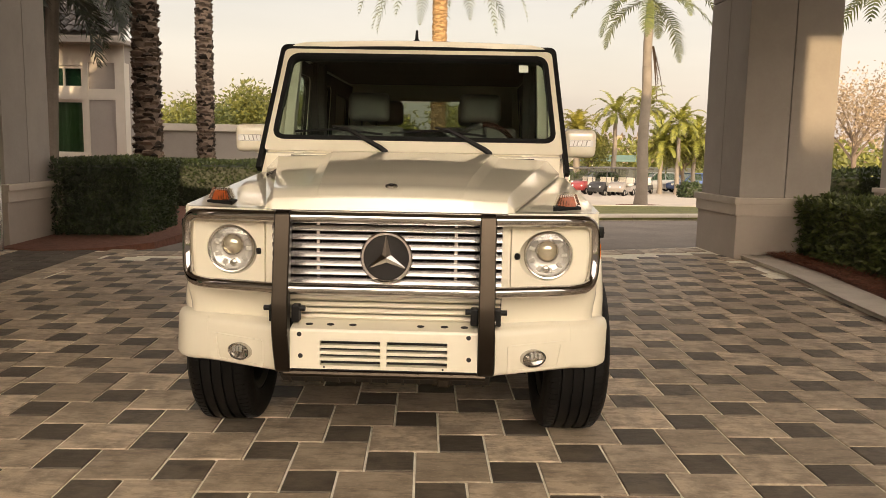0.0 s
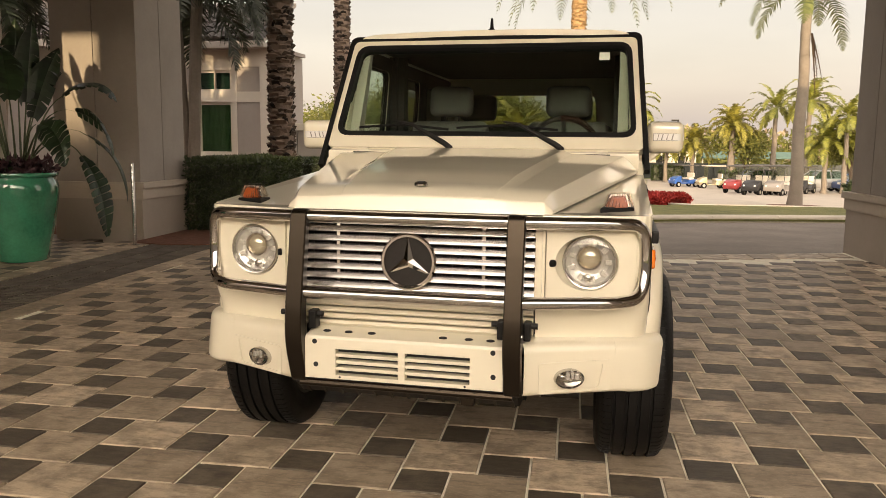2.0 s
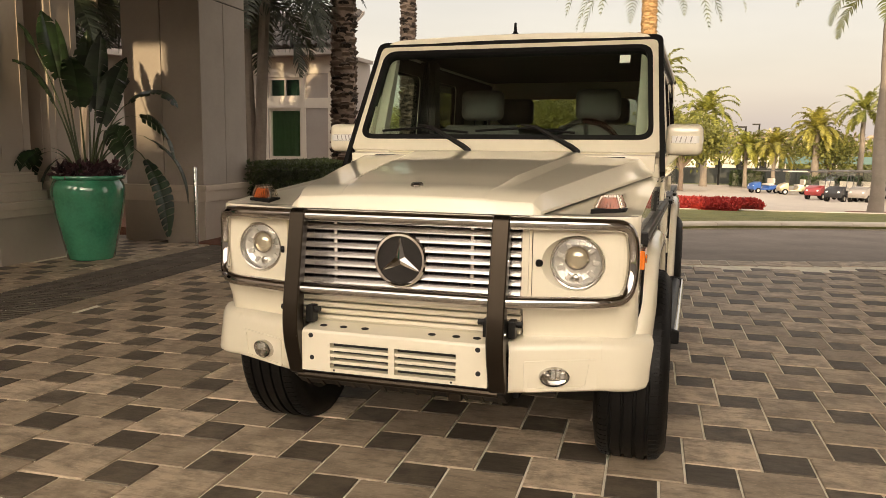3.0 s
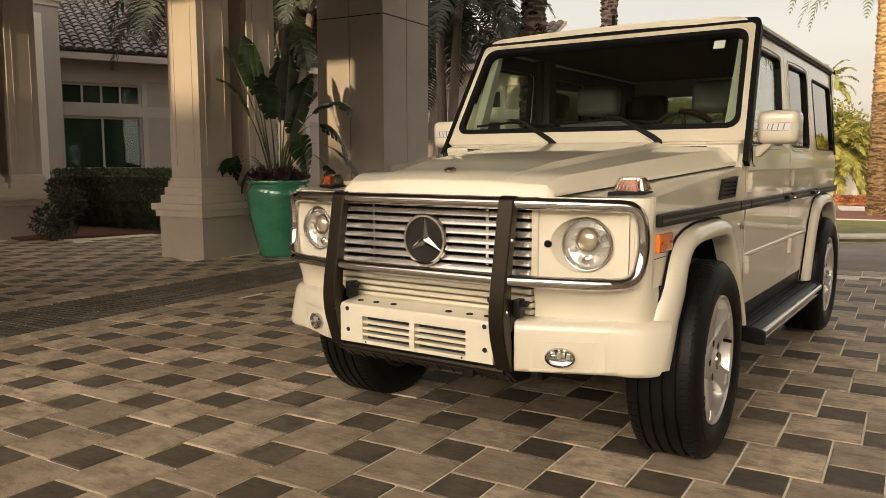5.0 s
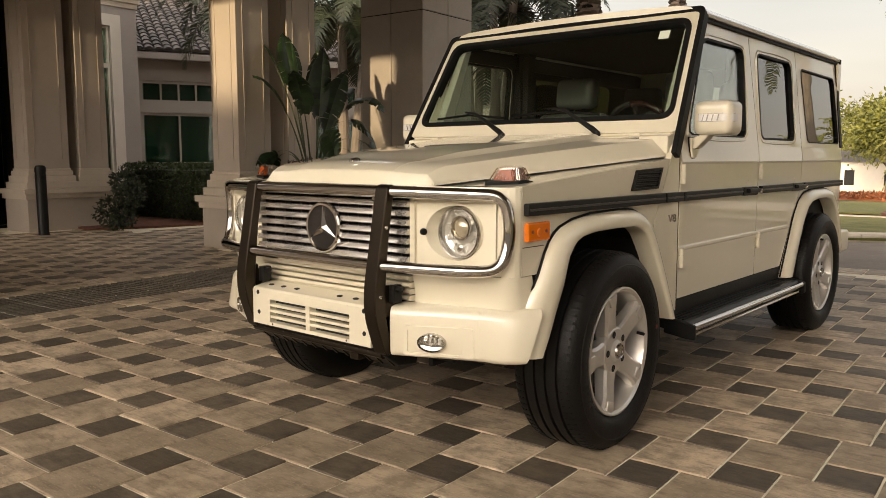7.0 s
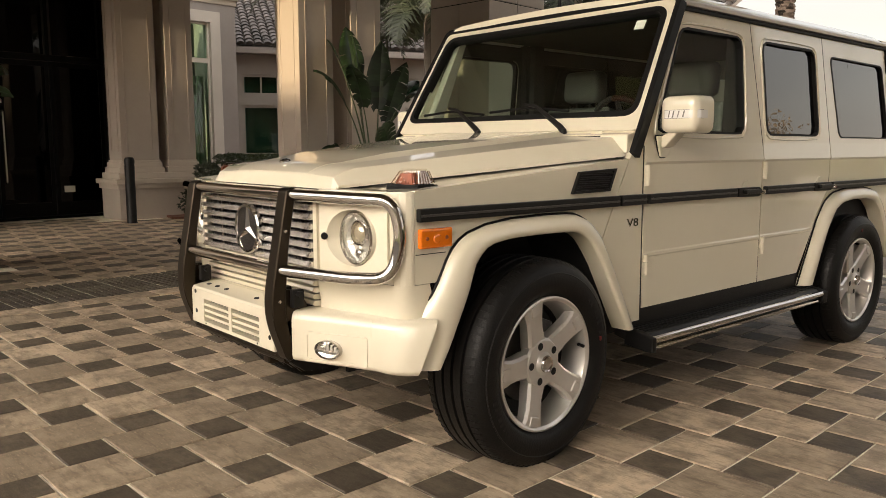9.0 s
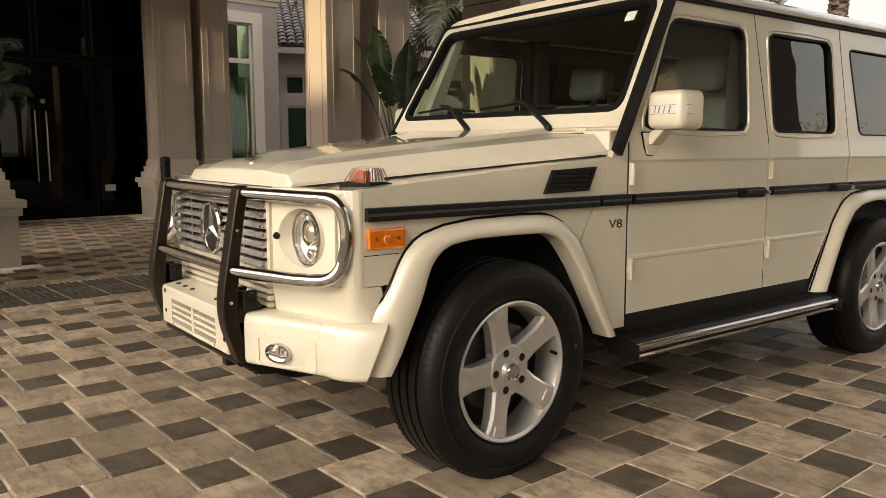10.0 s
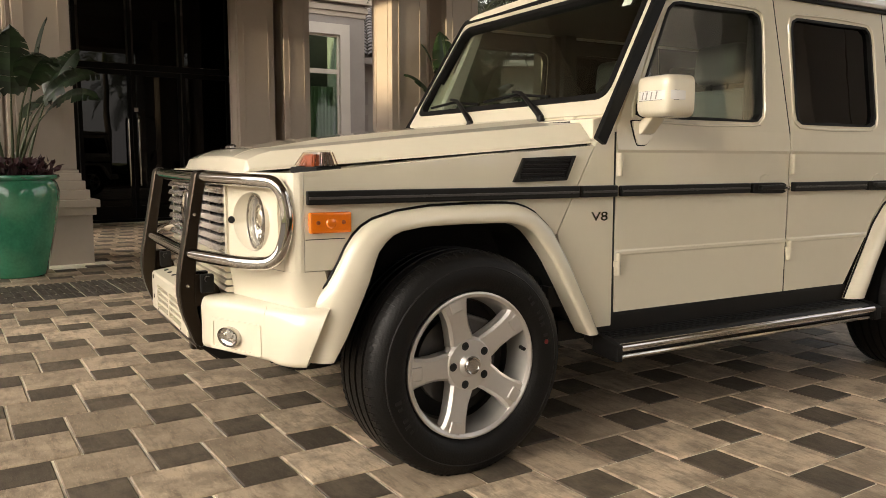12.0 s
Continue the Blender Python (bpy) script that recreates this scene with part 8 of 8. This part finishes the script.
flower_bed("low bed of bright red flowers on the lawn", curve_line([(0.35, 20.6), (1.4, 20.2), (2.05, 19.85), (2.45, 19.6)], 4), 1.5, 0.30, PETAL_RED, 7000, 61, 0.10)
flower_bed("low bed of orange and red flowers by the far walk", [(-24, 63.0), (-12, 60.5), (-7.5, 59.0), (-1.0, 58.5)], 2.2, 0.50, FLOWER_MIX, 6000, 62, 0.24)
flat("mulch_ring", [(-0.72 + 2.2 * math.cos(a), 23.8 + 2.2 * math.sin(a)) for a in [2 * math.pi * k / 24 for k in range(24)]], -0.46, MULCH, "red-brown mulch round the date palm", 0.1, on_site=False)
flat("mulch_ring", [(5.83 + 0.8 * math.cos(a), 21.2 + 0.5 * math.sin(a)) for a in [2 * math.pi * k / 20 for k in range(20)]], -0.385, MULCH, "mulch ring at the grey palm's foot", 0.1, on_site=False)
sweep("footpath", [(-30, 19.3), (-6, 19.3), (0.5, 19.3)], [(-30, 21.0), (-6, 21.0), (0.5, 21.0)], -0.015, CONCRETE, "pale concrete footpath across the lawn", 4)


def broadleaf(label, x, y, h, spread, seed, mat=None, n=2600, leaf=0.16, trunk=0.16, name="tree"):
    """A tree: tapered trunk, limbs, and leaf clumps with gaps."""
    t = thing(name, label, "tree", m=Matrix.Translation((x, y, land_z(x, y) - 0.05)))
    rnd = random.Random(seed)
    part("trunk", tube([(0, 0, 0), (0.05, 0.02, h * 0.2), (-0.04, 0.05, h * 0.42)], trunk, 10, radii=[trunk, trunk * 0.8, trunk * 0.6]), BARK_TREE, t, smooth=True)
    tips = []
    bm = bmesh.new()
    for k in range(9):
        a = k * 2.4
        el = rnd.uniform(0.35, 1.2)
        l = spread * rnd.uniform(0.55, 1.0)
        s = Vector((-0.04, 0.05, h * rnd.uniform(0.26, 0.42)))
        e = s + Vector((math.cos(a) * math.cos(el) * l, math.sin(a) * math.cos(el) * l, math.sin(el) * l * 0.9 + h * 0.12))
        mid = s.lerp(e, 0.5) + Vector((0, 0, 0.15))
        tube([s, mid, e], 0.05, 6, bm=bm, radii=[trunk * 0.45, trunk * 0.28, trunk * 0.1])
        tips += [e, mid.lerp(e, 0.5), e + Vector((rnd.gauss(0, 0.4), rnd.gauss(0, 0.4), rnd.uniform(0.1, 0.7)))]
    part("branchwork", bm, BARK_TREE, t, smooth=True)
    V, F, spots = [], [], []
    for _ in range(n):
        c = tips[rnd.randrange(len(tips))]
        d = Vector((rnd.gauss(0, 1), rnd.gauss(0, 1), rnd.gauss(0, 0.75)))
        spots.append((c + d * spread * 0.20, d.normalized()))
    leaf_cloud(rnd, spots, leaf, V, F)
    tagged(soup("crown", V, F, mat or LEAF_TREE, t), kind="stuff")
    return t


broadleaf("spreading green tree beyond the drive", -0.29, 66.7, 6.6, 3.4, 71, n=7500, leaf=0.38, trunk=0.24)
broadleaf("spreading green tree beside the far walk", -12.02, 71.0, 9.0, 4.2, 72, n=9500, leaf=0.42, trunk=0.3)
broadleaf("green tree beside the far house", -7.93, 73.0, 7.6, 3.6, 79, n=8000, leaf=0.40, trunk=0.26)
broadleaf("round green tree by the parking", 16.97, 57.5, 5.0, 2.4, 73, n=3000, leaf=0.28)
broadleaf("olive tree behind the parked cars", 11.97, 72.0, 5.2, 2.8, 74, n=3000, leaf=0.32)
broadleaf("tan thinly leaved tree beyond the columns", 19.82, 36.7, 7.4, 2.9, 75, mat=LEAF_TAN, n=5200, leaf=0.17)
broadleaf("yellow-green tree behind the garden wall", -11.30, 39.5, 6.2, 2.6, 76, n=8840, leaf=0.24)
broadleaf("green tree behind the garden wall", -15.79, 38.0, 4.6, 2.4, 77, n=7800, leaf=0.24)
broadleaf("green bush behind the garden wall", -13.28, 37.0, 4.4, 1.9, 78, n=6760, leaf=0.22, mat=LEAF_PALM)


def far_palm(label, x, y, h, seed, **kw):
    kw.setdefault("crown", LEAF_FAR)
    kw.setdefault("wide", 0.10)
    kw["n"] = round(kw["n"] * 1.5)
    royal_palm(label, x, y, h - 0.5 - land_z(x, y), kw.pop("r", 0.26), seed, z=land_z(x, y) - 0.05, **kw)


far_palm("royal palm with drooping fronds beyond the drive", 1.63, 78.5, 4.6, 81, n=18, length=3.9, leaf=0.7, r=0.34)
far_palm("tall palm beside the spreading tree", -2.40, 68.7, 7.4, 82, n=16, length=3.4, leaf=0.6)
far_palm("tall green palm over the far walk", -9.64, 74.2, 7.4, 92, n=16, length=3.2, leaf=0.6)
far_palm("royal palm behind the carts", 14.18, 71.0, 4.4, 83, n=15, length=3.0, leaf=0.5)
far_palm("slim royal palm at the parking's edge", 15.70, 54.3, 3.1, 84, n=15, length=2.3, leaf=0.4, r=0.18)
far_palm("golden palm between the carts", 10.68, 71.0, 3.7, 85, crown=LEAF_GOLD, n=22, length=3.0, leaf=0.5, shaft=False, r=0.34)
far_palm("yellow-green palm behind the carts", 7.84, 76.3, 2.3, 86, crown=LEAF_GOLD, n=22, length=3.0, leaf=0.5, shaft=False, r=0.2)
far_palm("yellow-green low palm behind the golf carts", 5.43, 77.5, 2.2, 87, n=22, length=2.8, leaf=0.5, shaft=False, r=0.2)
far_palm("bushy green palm by the parked cars", 14.79, 55.6, 2.2, 88, n=24, length=2.6, leaf=0.45, shaft=False, r=0.18)
far_palm("bushy green palm on the parking island", 17.58, 56.8, 2.8, 89, n=24, length=2.7, leaf=0.45, shaft=False, r=0.18)
far_palm("short golden palm by the far parking", 11.24, 76.0, 4.2, 90, crown=LEAF_GOLD, n=18, length=2.3, leaf=0.4, shaft=False, r=0.2)
far_palm("green palm past the parked carts", 15.72, 65.5, 4.7, 93, n=16, length=2.9, leaf=0.5)
far_palm("thick golden-green date palm in the flower bed", -7.36, 62.0, 1.9, 91, crown=LEAF_GOLD, n=44, length=4.4, leaf=0.75, shaft=False, mat=BARK_GOLD, r=0.55)

# far woods along the horizon
rnd = random.Random(99)
woods = thing("far_woods", "hazy line of tan and green trees on the horizon", "trees", kind="stuff")
V, F, spots = [], [], []
for k in range(190):
    a = -0.75 + 1.6 * k / 190 + rnd.uniform(-0.01, 0.01)
    d = rnd.uniform(112, 132)
    h = rnd.uniform(3.0, 6.0)
    c = Vector((math.sin(a) * d, -3 + math.cos(a) * d, -2.4))
    for _ in range(70):
        spots.append((c + Vector((rnd.gauss(0, 2.4), rnd.gauss(0, 1.5), h * rnd.random() ** 0.7)), Vector((0, -0.5, 0.5))))
leaf_cloud(rnd, spots, 1.1, V, F)
soup("far_leaves", V, F, LEAF_TREE, woods)
V, F, spots = [], [], []
for k in range(100):
    a = -0.7 + 1.5 * k / 100 + rnd.uniform(-0.02, 0.02)
    d = rnd.uniform(140, 165)
    c = Vector((math.sin(a) * d, -3 + math.cos(a) * d, -2.4))
    for _ in range(60):
        spots.append((c + Vector((rnd.gauss(0, 3.4), rnd.gauss(0, 1.5), 6.4 * rnd.random() ** 0.6)), Vector((0, -0.5, 0.5))))
leaf_cloud(rnd, spots, 1.3, V, F)
soup("far_twigs", V, F, LEAF_TAN, woods)

# fence, lamp posts, low pavilions
fence = thing("mesh_fence", "dark mesh fence with posts beyond the parking", "fence", kind="structure", m=Matrix.Translation((0, 0, -2.16)))
part("mesh_panel", box(-4, 26, 86.0, 86.05, 0.0, 1.7), FENCE, fence)
for k in range(11):
    part("fence_post", tube([(-4 + k * 3.0, 85.9, -0.1), (-4 + k * 3.0, 85.9, 1.8)], 0.08, 6), FENCE, fence)
hedge("hedge", "trimmed box hedge before the mesh fence", 4.3, 7.2, 79.5, 81, 1.4, 1800, 0.24, 8, turn=Matrix.Translation((0, 0, -2.12)))
for x, y, h in ((3.2, 84.0, 3.75), (5.95, 90.0, 4.4), (8.0, 100.0, 5.0)):
    lp = thing("lamp_post", "dark parking lamp post", "street lamp", "parking lamps", Matrix.Translation((x, y, -2.2)))
    part("pole", tube([(0, 0, -0.05), (0, 0, h + 1.7)], 0.10, 8), POLE_DARK, lp)
    part("lamp_head", box(-0.8, 0.1, -0.2, 0.2, h + 1.68, h + 1.85, 0.03), POLE_DARK, lp)
for x, y, w in ((14.5, 104, 6.0), (20.5, 105, 7.0)):
    pv = thing("awning", "green canvas awning over the far courts", "awning", "green awnings", Matrix.Translation((x, y, -2.25)))
    part("canvas", prism([(-1.6, 2.25), (0, 3.0), (1.6, 2.25), (1.6, 2.1), (-1.6, 2.1)], "x", -w / 2, w / 2, 0.02), BLIND_GREEN, pv)
    for q in (-w / 2 + 0.1, w / 2 - 0.1):
        part("awning_post", tube([(q, 0, -0.05), (q, 0, 2.2)], 0.08, 6), WHITE_PAINT, pv)
for x, y, w, h, dd in ((-1.5, 108, 9.0, 2.9, 5.0), (6.5, 112.0, 10.0, 3.0, 5.0), (-14.0, 82, 13.0, 3.0, 6.0)):
    hs = thing("low_house", "pale low house under a shallow roof", "house", m=Matrix.Translation((x, y, -2.25)))
    part("wall", box(-w / 2, w / 2, 0, dd, -0.1, h), WHITE_PAINT, hs)
    part("roof", prism([(-0.5, h), (dd / 2, h + 1.2), (dd + 0.5, h)], "x", -w / 2 - 0.5, w / 2 + 0.5), ROOF_TILE, hs)
    for k in (-0.32, -0.05, 0.25):
        wd = part("window", box(w * k, w * k + 1.1, -0.03, 0.02, 0.6, 2.3), WHITE_PAINT, hs)
        part("pane", box(w * k + 0.1, w * k + 1.0, -0.04, -0.031, 0.7, 2.2), DARK_VOID, wd)


# ---- parked carts and cars ----
def road_wheel(parent, x, y, r, w):
    s = 1 if x > 0 else -1
    m = Matrix.Translation((x, y, r)) @ Matrix.Rotation(s * math.pi / 2, 4, "Y")
    t = part("wheel", lathe([(r * 0.55, 0), (r * 0.9, 0), (r, -w * 0.2), (r, -w * 0.8), (r * 0.9, -w), (r * 0.55, -w)], 20, m=m, closed=True), TYRE, parent, smooth=True)
    part("wheel_disc", lathe([(0, -0.02), (r * 0.2, -0.01), (r * 0.56, -0.02), (r * 0.56, -w * 0.6), (0, -w * 0.6)], 16, m=m), SILVER, t)


def golf_cart(label, x, y, turn, body, roof_mat):
    """Faces local -y."""
    c = thing("golf_cart", label, "golf cart", "parked golf carts", Matrix.Translation((x, y, land_z(x, y) - 0.07)) @ Matrix.Rotation(radians(turn), 4, "Z"))
    part("cowl", prism([(-1.15, 0.28), (-1.20, 0.55), (-1.05, 0.78), (-0.55, 0.95), (-0.50, 0.30)], "x", -0.52, 0.52, 0.06), body, c, smooth=True)
    part("tub", prism([(-0.52, 0.28), (-0.52, 0.38), (0.15, 0.38), (0.20, 0.62), (1.10, 0.66), (1.18, 0.40), (1.10, 0.28)], "x", -0.55, 0.55, 0.04), body, c, smooth=True)
    part("seat", box(-0.50, 0.50, 0.15, 0.62, 0.64, 0.80, 0.05, 3), WHITE_PAINT, c, smooth=True)
    part("backrest", box(-0.50, 0.50, 0.60, 0.70, 0.82, 1.20, 0.04, 3), WHITE_PAINT, c, smooth=True)
    part("canopy", box(-0.60, 0.60, -0.72, 1.05, 1.78, 1.86, 0.035, 3), roof_mat, c, smooth=True)
    for sx in (-0.5, 0.5):
        part("front_post", tube([(sx, -0.56, 0.9), (sx, -0.42, 1.80)], 0.022, 6), CART_DARK, c)
        part("rear_post", tube([(sx, 0.95, 0.62), (sx, 0.85, 1.80)], 0.022, 6), CART_DARK, c)
        part("headlamp", lathe([(0.07, 0), (0.05, 0.02), (0, 0.025)], 12, m=Matrix.Translation((sx * 0.7, -1.16, 0.60)) @ Matrix.Rotation(math.pi / 2, 4, "X")), REFLECTOR, c)
        road_wheel(c, sx * 1.14, -0.80, 0.23, 0.18)
        road_wheel(c, sx * 1.14, 0.80, 0.23, 0.18)
    g = part("windshield", box(-0.5, 0.5, -0.52, -0.51, 0.95, 1.76), LAMP_GLASS, c)
    g.visible_shadow = False
    part("steering_wheel", tube([(-0.25 + 0.17 * math.cos(t), -0.22 + 0.10 * math.sin(t), 1.0 + 0.13 * math.sin(t)) for t in [2 * math.pi * k / 16 for k in range(16)]], 0.014, 5, closed=True), CART_DARK, c)
    return c


golf_cart("cream golf cart with a tan canopy in the parking", 8.30, 63.6, -78, CART_TAN, TRIM_PALE)
golf_cart("bright blue golf cart in the parking", 6.30, 66.0, -62, CART_BLUE, CART_ROOF)
golf_cart("dark golf cart with a long canopy", 9.34, 48.6, -35, CART_DARK, CART_ROOF)
golf_cart("dark red golf cart under a dark canopy", 8.81, 53.0, -35, CART_RED, CART_ROOF)
golf_cart("grey golf cart under a dark canopy", 10.54, 48.4, -32, CART_BODY, CART_ROOF)
golf_cart("black golf cart under a dark canopy", 13.20, 54.5, -30, CART_DARK, CART_ROOF)
golf_cart("pale golf cart beside the dark ones", 11.32, 51.5, -33, CART_BODY, CART_ROOF)


def parked_car(label, x, y, turn, paint):
    c = thing("parked_car", label, "car", "far parked cars", Matrix.Translation((x, y, land_z(x, y) - 0.07)) @ Matrix.Rotation(radians(turn), 4, "Z"))
    body = prism(rounded([(-2.2, 0.3), (-2.25, 0.75), (-1.3, 0.98), (1.7, 1.02), (2.2, 0.9), (2.2, 0.3)], 0.12, 3), "x", -0.88, 0.88, 0.06)
    part("body", body, paint, c, smooth=True)
    bm = bmesh.new()
    lo = [bm.verts.new(p) for p in ((-0.80, -1.25, 0.98), (0.80, -1.25, 0.98), (0.80, 1.75, 1.0), (-0.80, 1.75, 1.0))]
    hi = [bm.verts.new(p) for p in ((-0.62, -0.5, 1.55), (0.62, -0.5, 1.55), (0.62, 1.1, 1.55), (-0.62, 1.1, 1.55))]
    for i in range(4):
        bm.faces.new((lo[i], lo[(i + 1) % 4], hi[(i + 1) % 4], hi[i]))
    part("glasshouse", bm, WINDOW_DARK, c)
    part("roof", box(-0.66, 0.66, -0.58, 1.2, 1.52, 1.60, 0.03), paint, c, smooth=True)
    for s in (-1, 1):
        for a, b in (((s * 0.80, -1.25, 0.98), (s * 0.63, -0.5, 1.55)), ((s * 0.80, 1.75, 1.0), (s * 0.63, 1.1, 1.55)), ((s * 0.815, 0.3, 1.0), (s * 0.64, 0.3, 1.55))):
            part("pillar", tube([a, b], 0.045, 6), paint, c)
        for yy in (-1.4, 1.4):
            road_wheel(c, s * 0.90, yy, 0.33, 0.22)
        part("headlamp", box(min(s * 0.5, s * 0.82), max(s * 0.5, s * 0.82), -2.27, -2.2, 0.62, 0.78, 0.02), REFLECTOR, c)
    return c


parked_car("silver car parked behind the lawn palm", 15.75, 60.5, -70, CAR_SILVER)
parked_car("blue car parked at the far island", 18.56, 60.0, -75, CAR_BLUE)
parked_car("dark car parked beside the golf carts", 11.4, 62.0, -70, CART_DARK)
hedge("hedge", "low rusty-green hedge on the parking island", 13.5, 19.0, 44.0, 45.6, 0.75, 3200, 0.2, 9, turn=Matrix.Translation((0, 0, -1.46)), rough=0.3)
hedge("hedge", "low green hedge behind the golf carts", 9.5, 14.0, 68.0, 69.5, 1.2, 1800, 0.24, 10, turn=Matrix.Translation((0, 0, -2.05)), rough=0.3)

# ---- pavers: large pale squares and small dark squares in a pinwheel, two pieces to a cell ----
pavement = tagged(thing("pavement", "pale and dark square pavers laid in a pinwheel pattern", "pavement"), kind="structure")
A, B, J = 0.3064, 0.2039, 0.0048
PAVE = Matrix.Translation((0.1918, -0.2373, 0)) @ Matrix.Rotation(radians(3.055), 4, "Z")


def paver_mesh(name, size, mat):
    bm = box(J, size - J, J, size - J, -0.05, 0.0)
    bmesh.ops.bevel(bm, geom=[e for e in bm.edges if all(abs(v.co.z) < 1e-6 for v in e.verts)], offset=0.0035, segments=1, affect="EDGES")
    bmesh.ops.recalc_face_normals(bm, faces=bm.faces)
    me = bpy.data.meshes.new(name)
    bm.to_mesh(me)
    bm.free()
    me.materials.append(mat)
    return me


BIG, SMALL = paver_mesh("paver", A, PAVER_LIGHT), paver_mesh("dark_paver", B, PAVER_DARK)
rnd = random.Random(17)
cells = {"near_big": [], "near_small": [], "far_big": [], "far_small": []}
TO_SITE = ON_SITE.inverted()


def edge_y(x):
    for (x0, y0), (x1, y1) in zip(ROAD_EDGE, ROAD_EDGE[1:]):
        if x0 <= x <= x1:
            return y0 + (y1 - y0) * (x - x0) / (x1 - x0)
    return 6.0


for mi in range(-70, 60):
    for ni in range(-70, 60):
        o = Vector((mi * A - ni * B, mi * B + ni * A, 0))
        for kind, corner, size in (("big", o, A), ("small", o + Vector((0, -B, 0)), B)):
            p = PAVE @ (corner + Vector((size / 2, size / 2, 0)))
            q = TO_SITE @ p
            if not (-10.9 < q.x < 4.15 and -12.8 < q.y < 6.3) or q.y + size > (6.25 if q.x < -3.0 else edge_y(q.x) - 0.45):
                continue
            if -4.70 < q.x < -3.48:
                continue
            if (q.x < -10.0 and q.y > 2.8) or (-6.3 < q.x < -5.55 and (3.4 < q.y < 5.0 or -1.6 < q.y < 0.0)):
                continue
            if (-6.0 < q.x < -4.85 and q.y > 6.2) or (q.x < -6.3 and q.y > 4.0 and q.x < -8.8):
                continue
            if q.x > 4.0 and q.y < 5.6:
                continue
            near = -1.1 < p.x < 1.9 and -2.1 < p.y < 1.15 and (p.x - 0.2) * 0.25 - p.y < 2.2
            cells[("near_" if near else "far_") + kind].append((corner, p))
for kind, me in (("near_big", BIG), ("near_small", SMALL)):
    for corner, p in cells[kind][:300]:
        ob = new("paver", me)
        ob.parent = pavement
        ob.matrix_basis = PAVE @ Matrix.Translation(corner + Vector((0, 0, rnd.uniform(-0.0015, 0.0015)))) @ Matrix.Rotation(rnd.uniform(-0.003, 0.003), 4, "Z")
    cells["far_" + kind[5:]] += cells[kind][300:]
for kind, me, mat in (("far_big", BIG, PAVER_LIGHT_FAR), ("far_small", SMALL, PAVER_DARK_FAR)):
    base_v = [v.co.copy() for v in me.vertices]
    base_f = [tuple(pl.vertices) for pl in me.polygons if max(me.vertices[i].co.z for i in pl.vertices) > -0.049]
    V, F = [], []
    for corner, p in cells[kind]:
        M = PAVE @ Matrix.Translation(corner + Vector((0, 0, rnd.uniform(-0.0015, 0.0015)))) @ Matrix.Rotation(rnd.uniform(-0.003, 0.003), 4, "Z")
        i = len(V)
        V += [M @ v for v in base_v]
        F += [tuple(i + k for k in f) for f in base_f]
    tagged(soup("paver_field", V, F, mat, pavement), kind="stuff")

# header courses beside the drain band and along the road
course = tagged(thing("paver_border", "plain pale border pavers along the band and the road", "pavement"), kind="structure")
course.matrix_basis = ON_SITE
HEAD = {}


def border(x0, x1, y0, y1, name, mat, z=0.0):
    key = (round(x1 - x0, 3), round(y1 - y0, 3), mat.name)
    if key not in HEAD:
        bm = box(-(x1 - x0) / 2 + J, (x1 - x0) / 2 - J, -(y1 - y0) / 2 + J, (y1 - y0) / 2 - J, -0.05, 0.0, 0.0)
        bmesh.ops.bevel(bm, geom=[e for e in bm.edges if all(abs(v.co.z) < 1e-6 for v in e.verts)], offset=0.004, segments=1, affect="EDGES")
        me = bpy.data.meshes.new(name)
        bm.to_mesh(me)
        bm.free()
        me.materials.append(mat)
        HEAD[key] = me
    ob = new(name, HEAD[key])
    ob.parent = course
    ob.matrix_basis = Matrix.Translation(((x0 + x1) / 2, (y0 + y1) / 2, z + rnd.uniform(-0.001, 0.001)))
    return ob


y = -4.4
while y < 5.6:
    border(-3.64, -3.41, y, y + 0.305, "border_paver", PAVER_LIGHT, 0.005)
    border(-4.77, -4.54, y, y + 0.305, "border_paver", PAVER_LIGHT, 0.005)
    y += 0.305
x = -3.3
while x < 4.0:
    yy = edge_y(x + 0.15) - 0.04
    border(x, x + 0.305, yy - 0.40, yy, "border_paver", PAVER_LIGHT)
    x += 0.305

# ribbed band between the two courts
band = tagged(thing("ribbed_band", "dark textured band of ribbed pavers across the court", "pavement"), kind="structure")
band.matrix_basis = ON_SITE
bm = box(-0.138, 0.138, -0.148, 0.148, -0.05, -0.006)
for k in range(5):
    box(-0.136, 0.136, -0.140 + k * 0.057, -0.140 + k * 0.057 + 0.036, -0.006, 0.003, bm=bm)
me = bpy.data.meshes.new("ribbed_paver")
bm.to_mesh(me)
bm.free()
me.materials.append(RUMBLE)
y = -4.3
while y < 5.7:
    for k in range(3):
        ob = new("ribbed_paver", me)
        ob.parent = band
        ob.matrix_basis = Matrix.Translation((-4.385 + k * 0.295, y, 0))
    y += 0.303
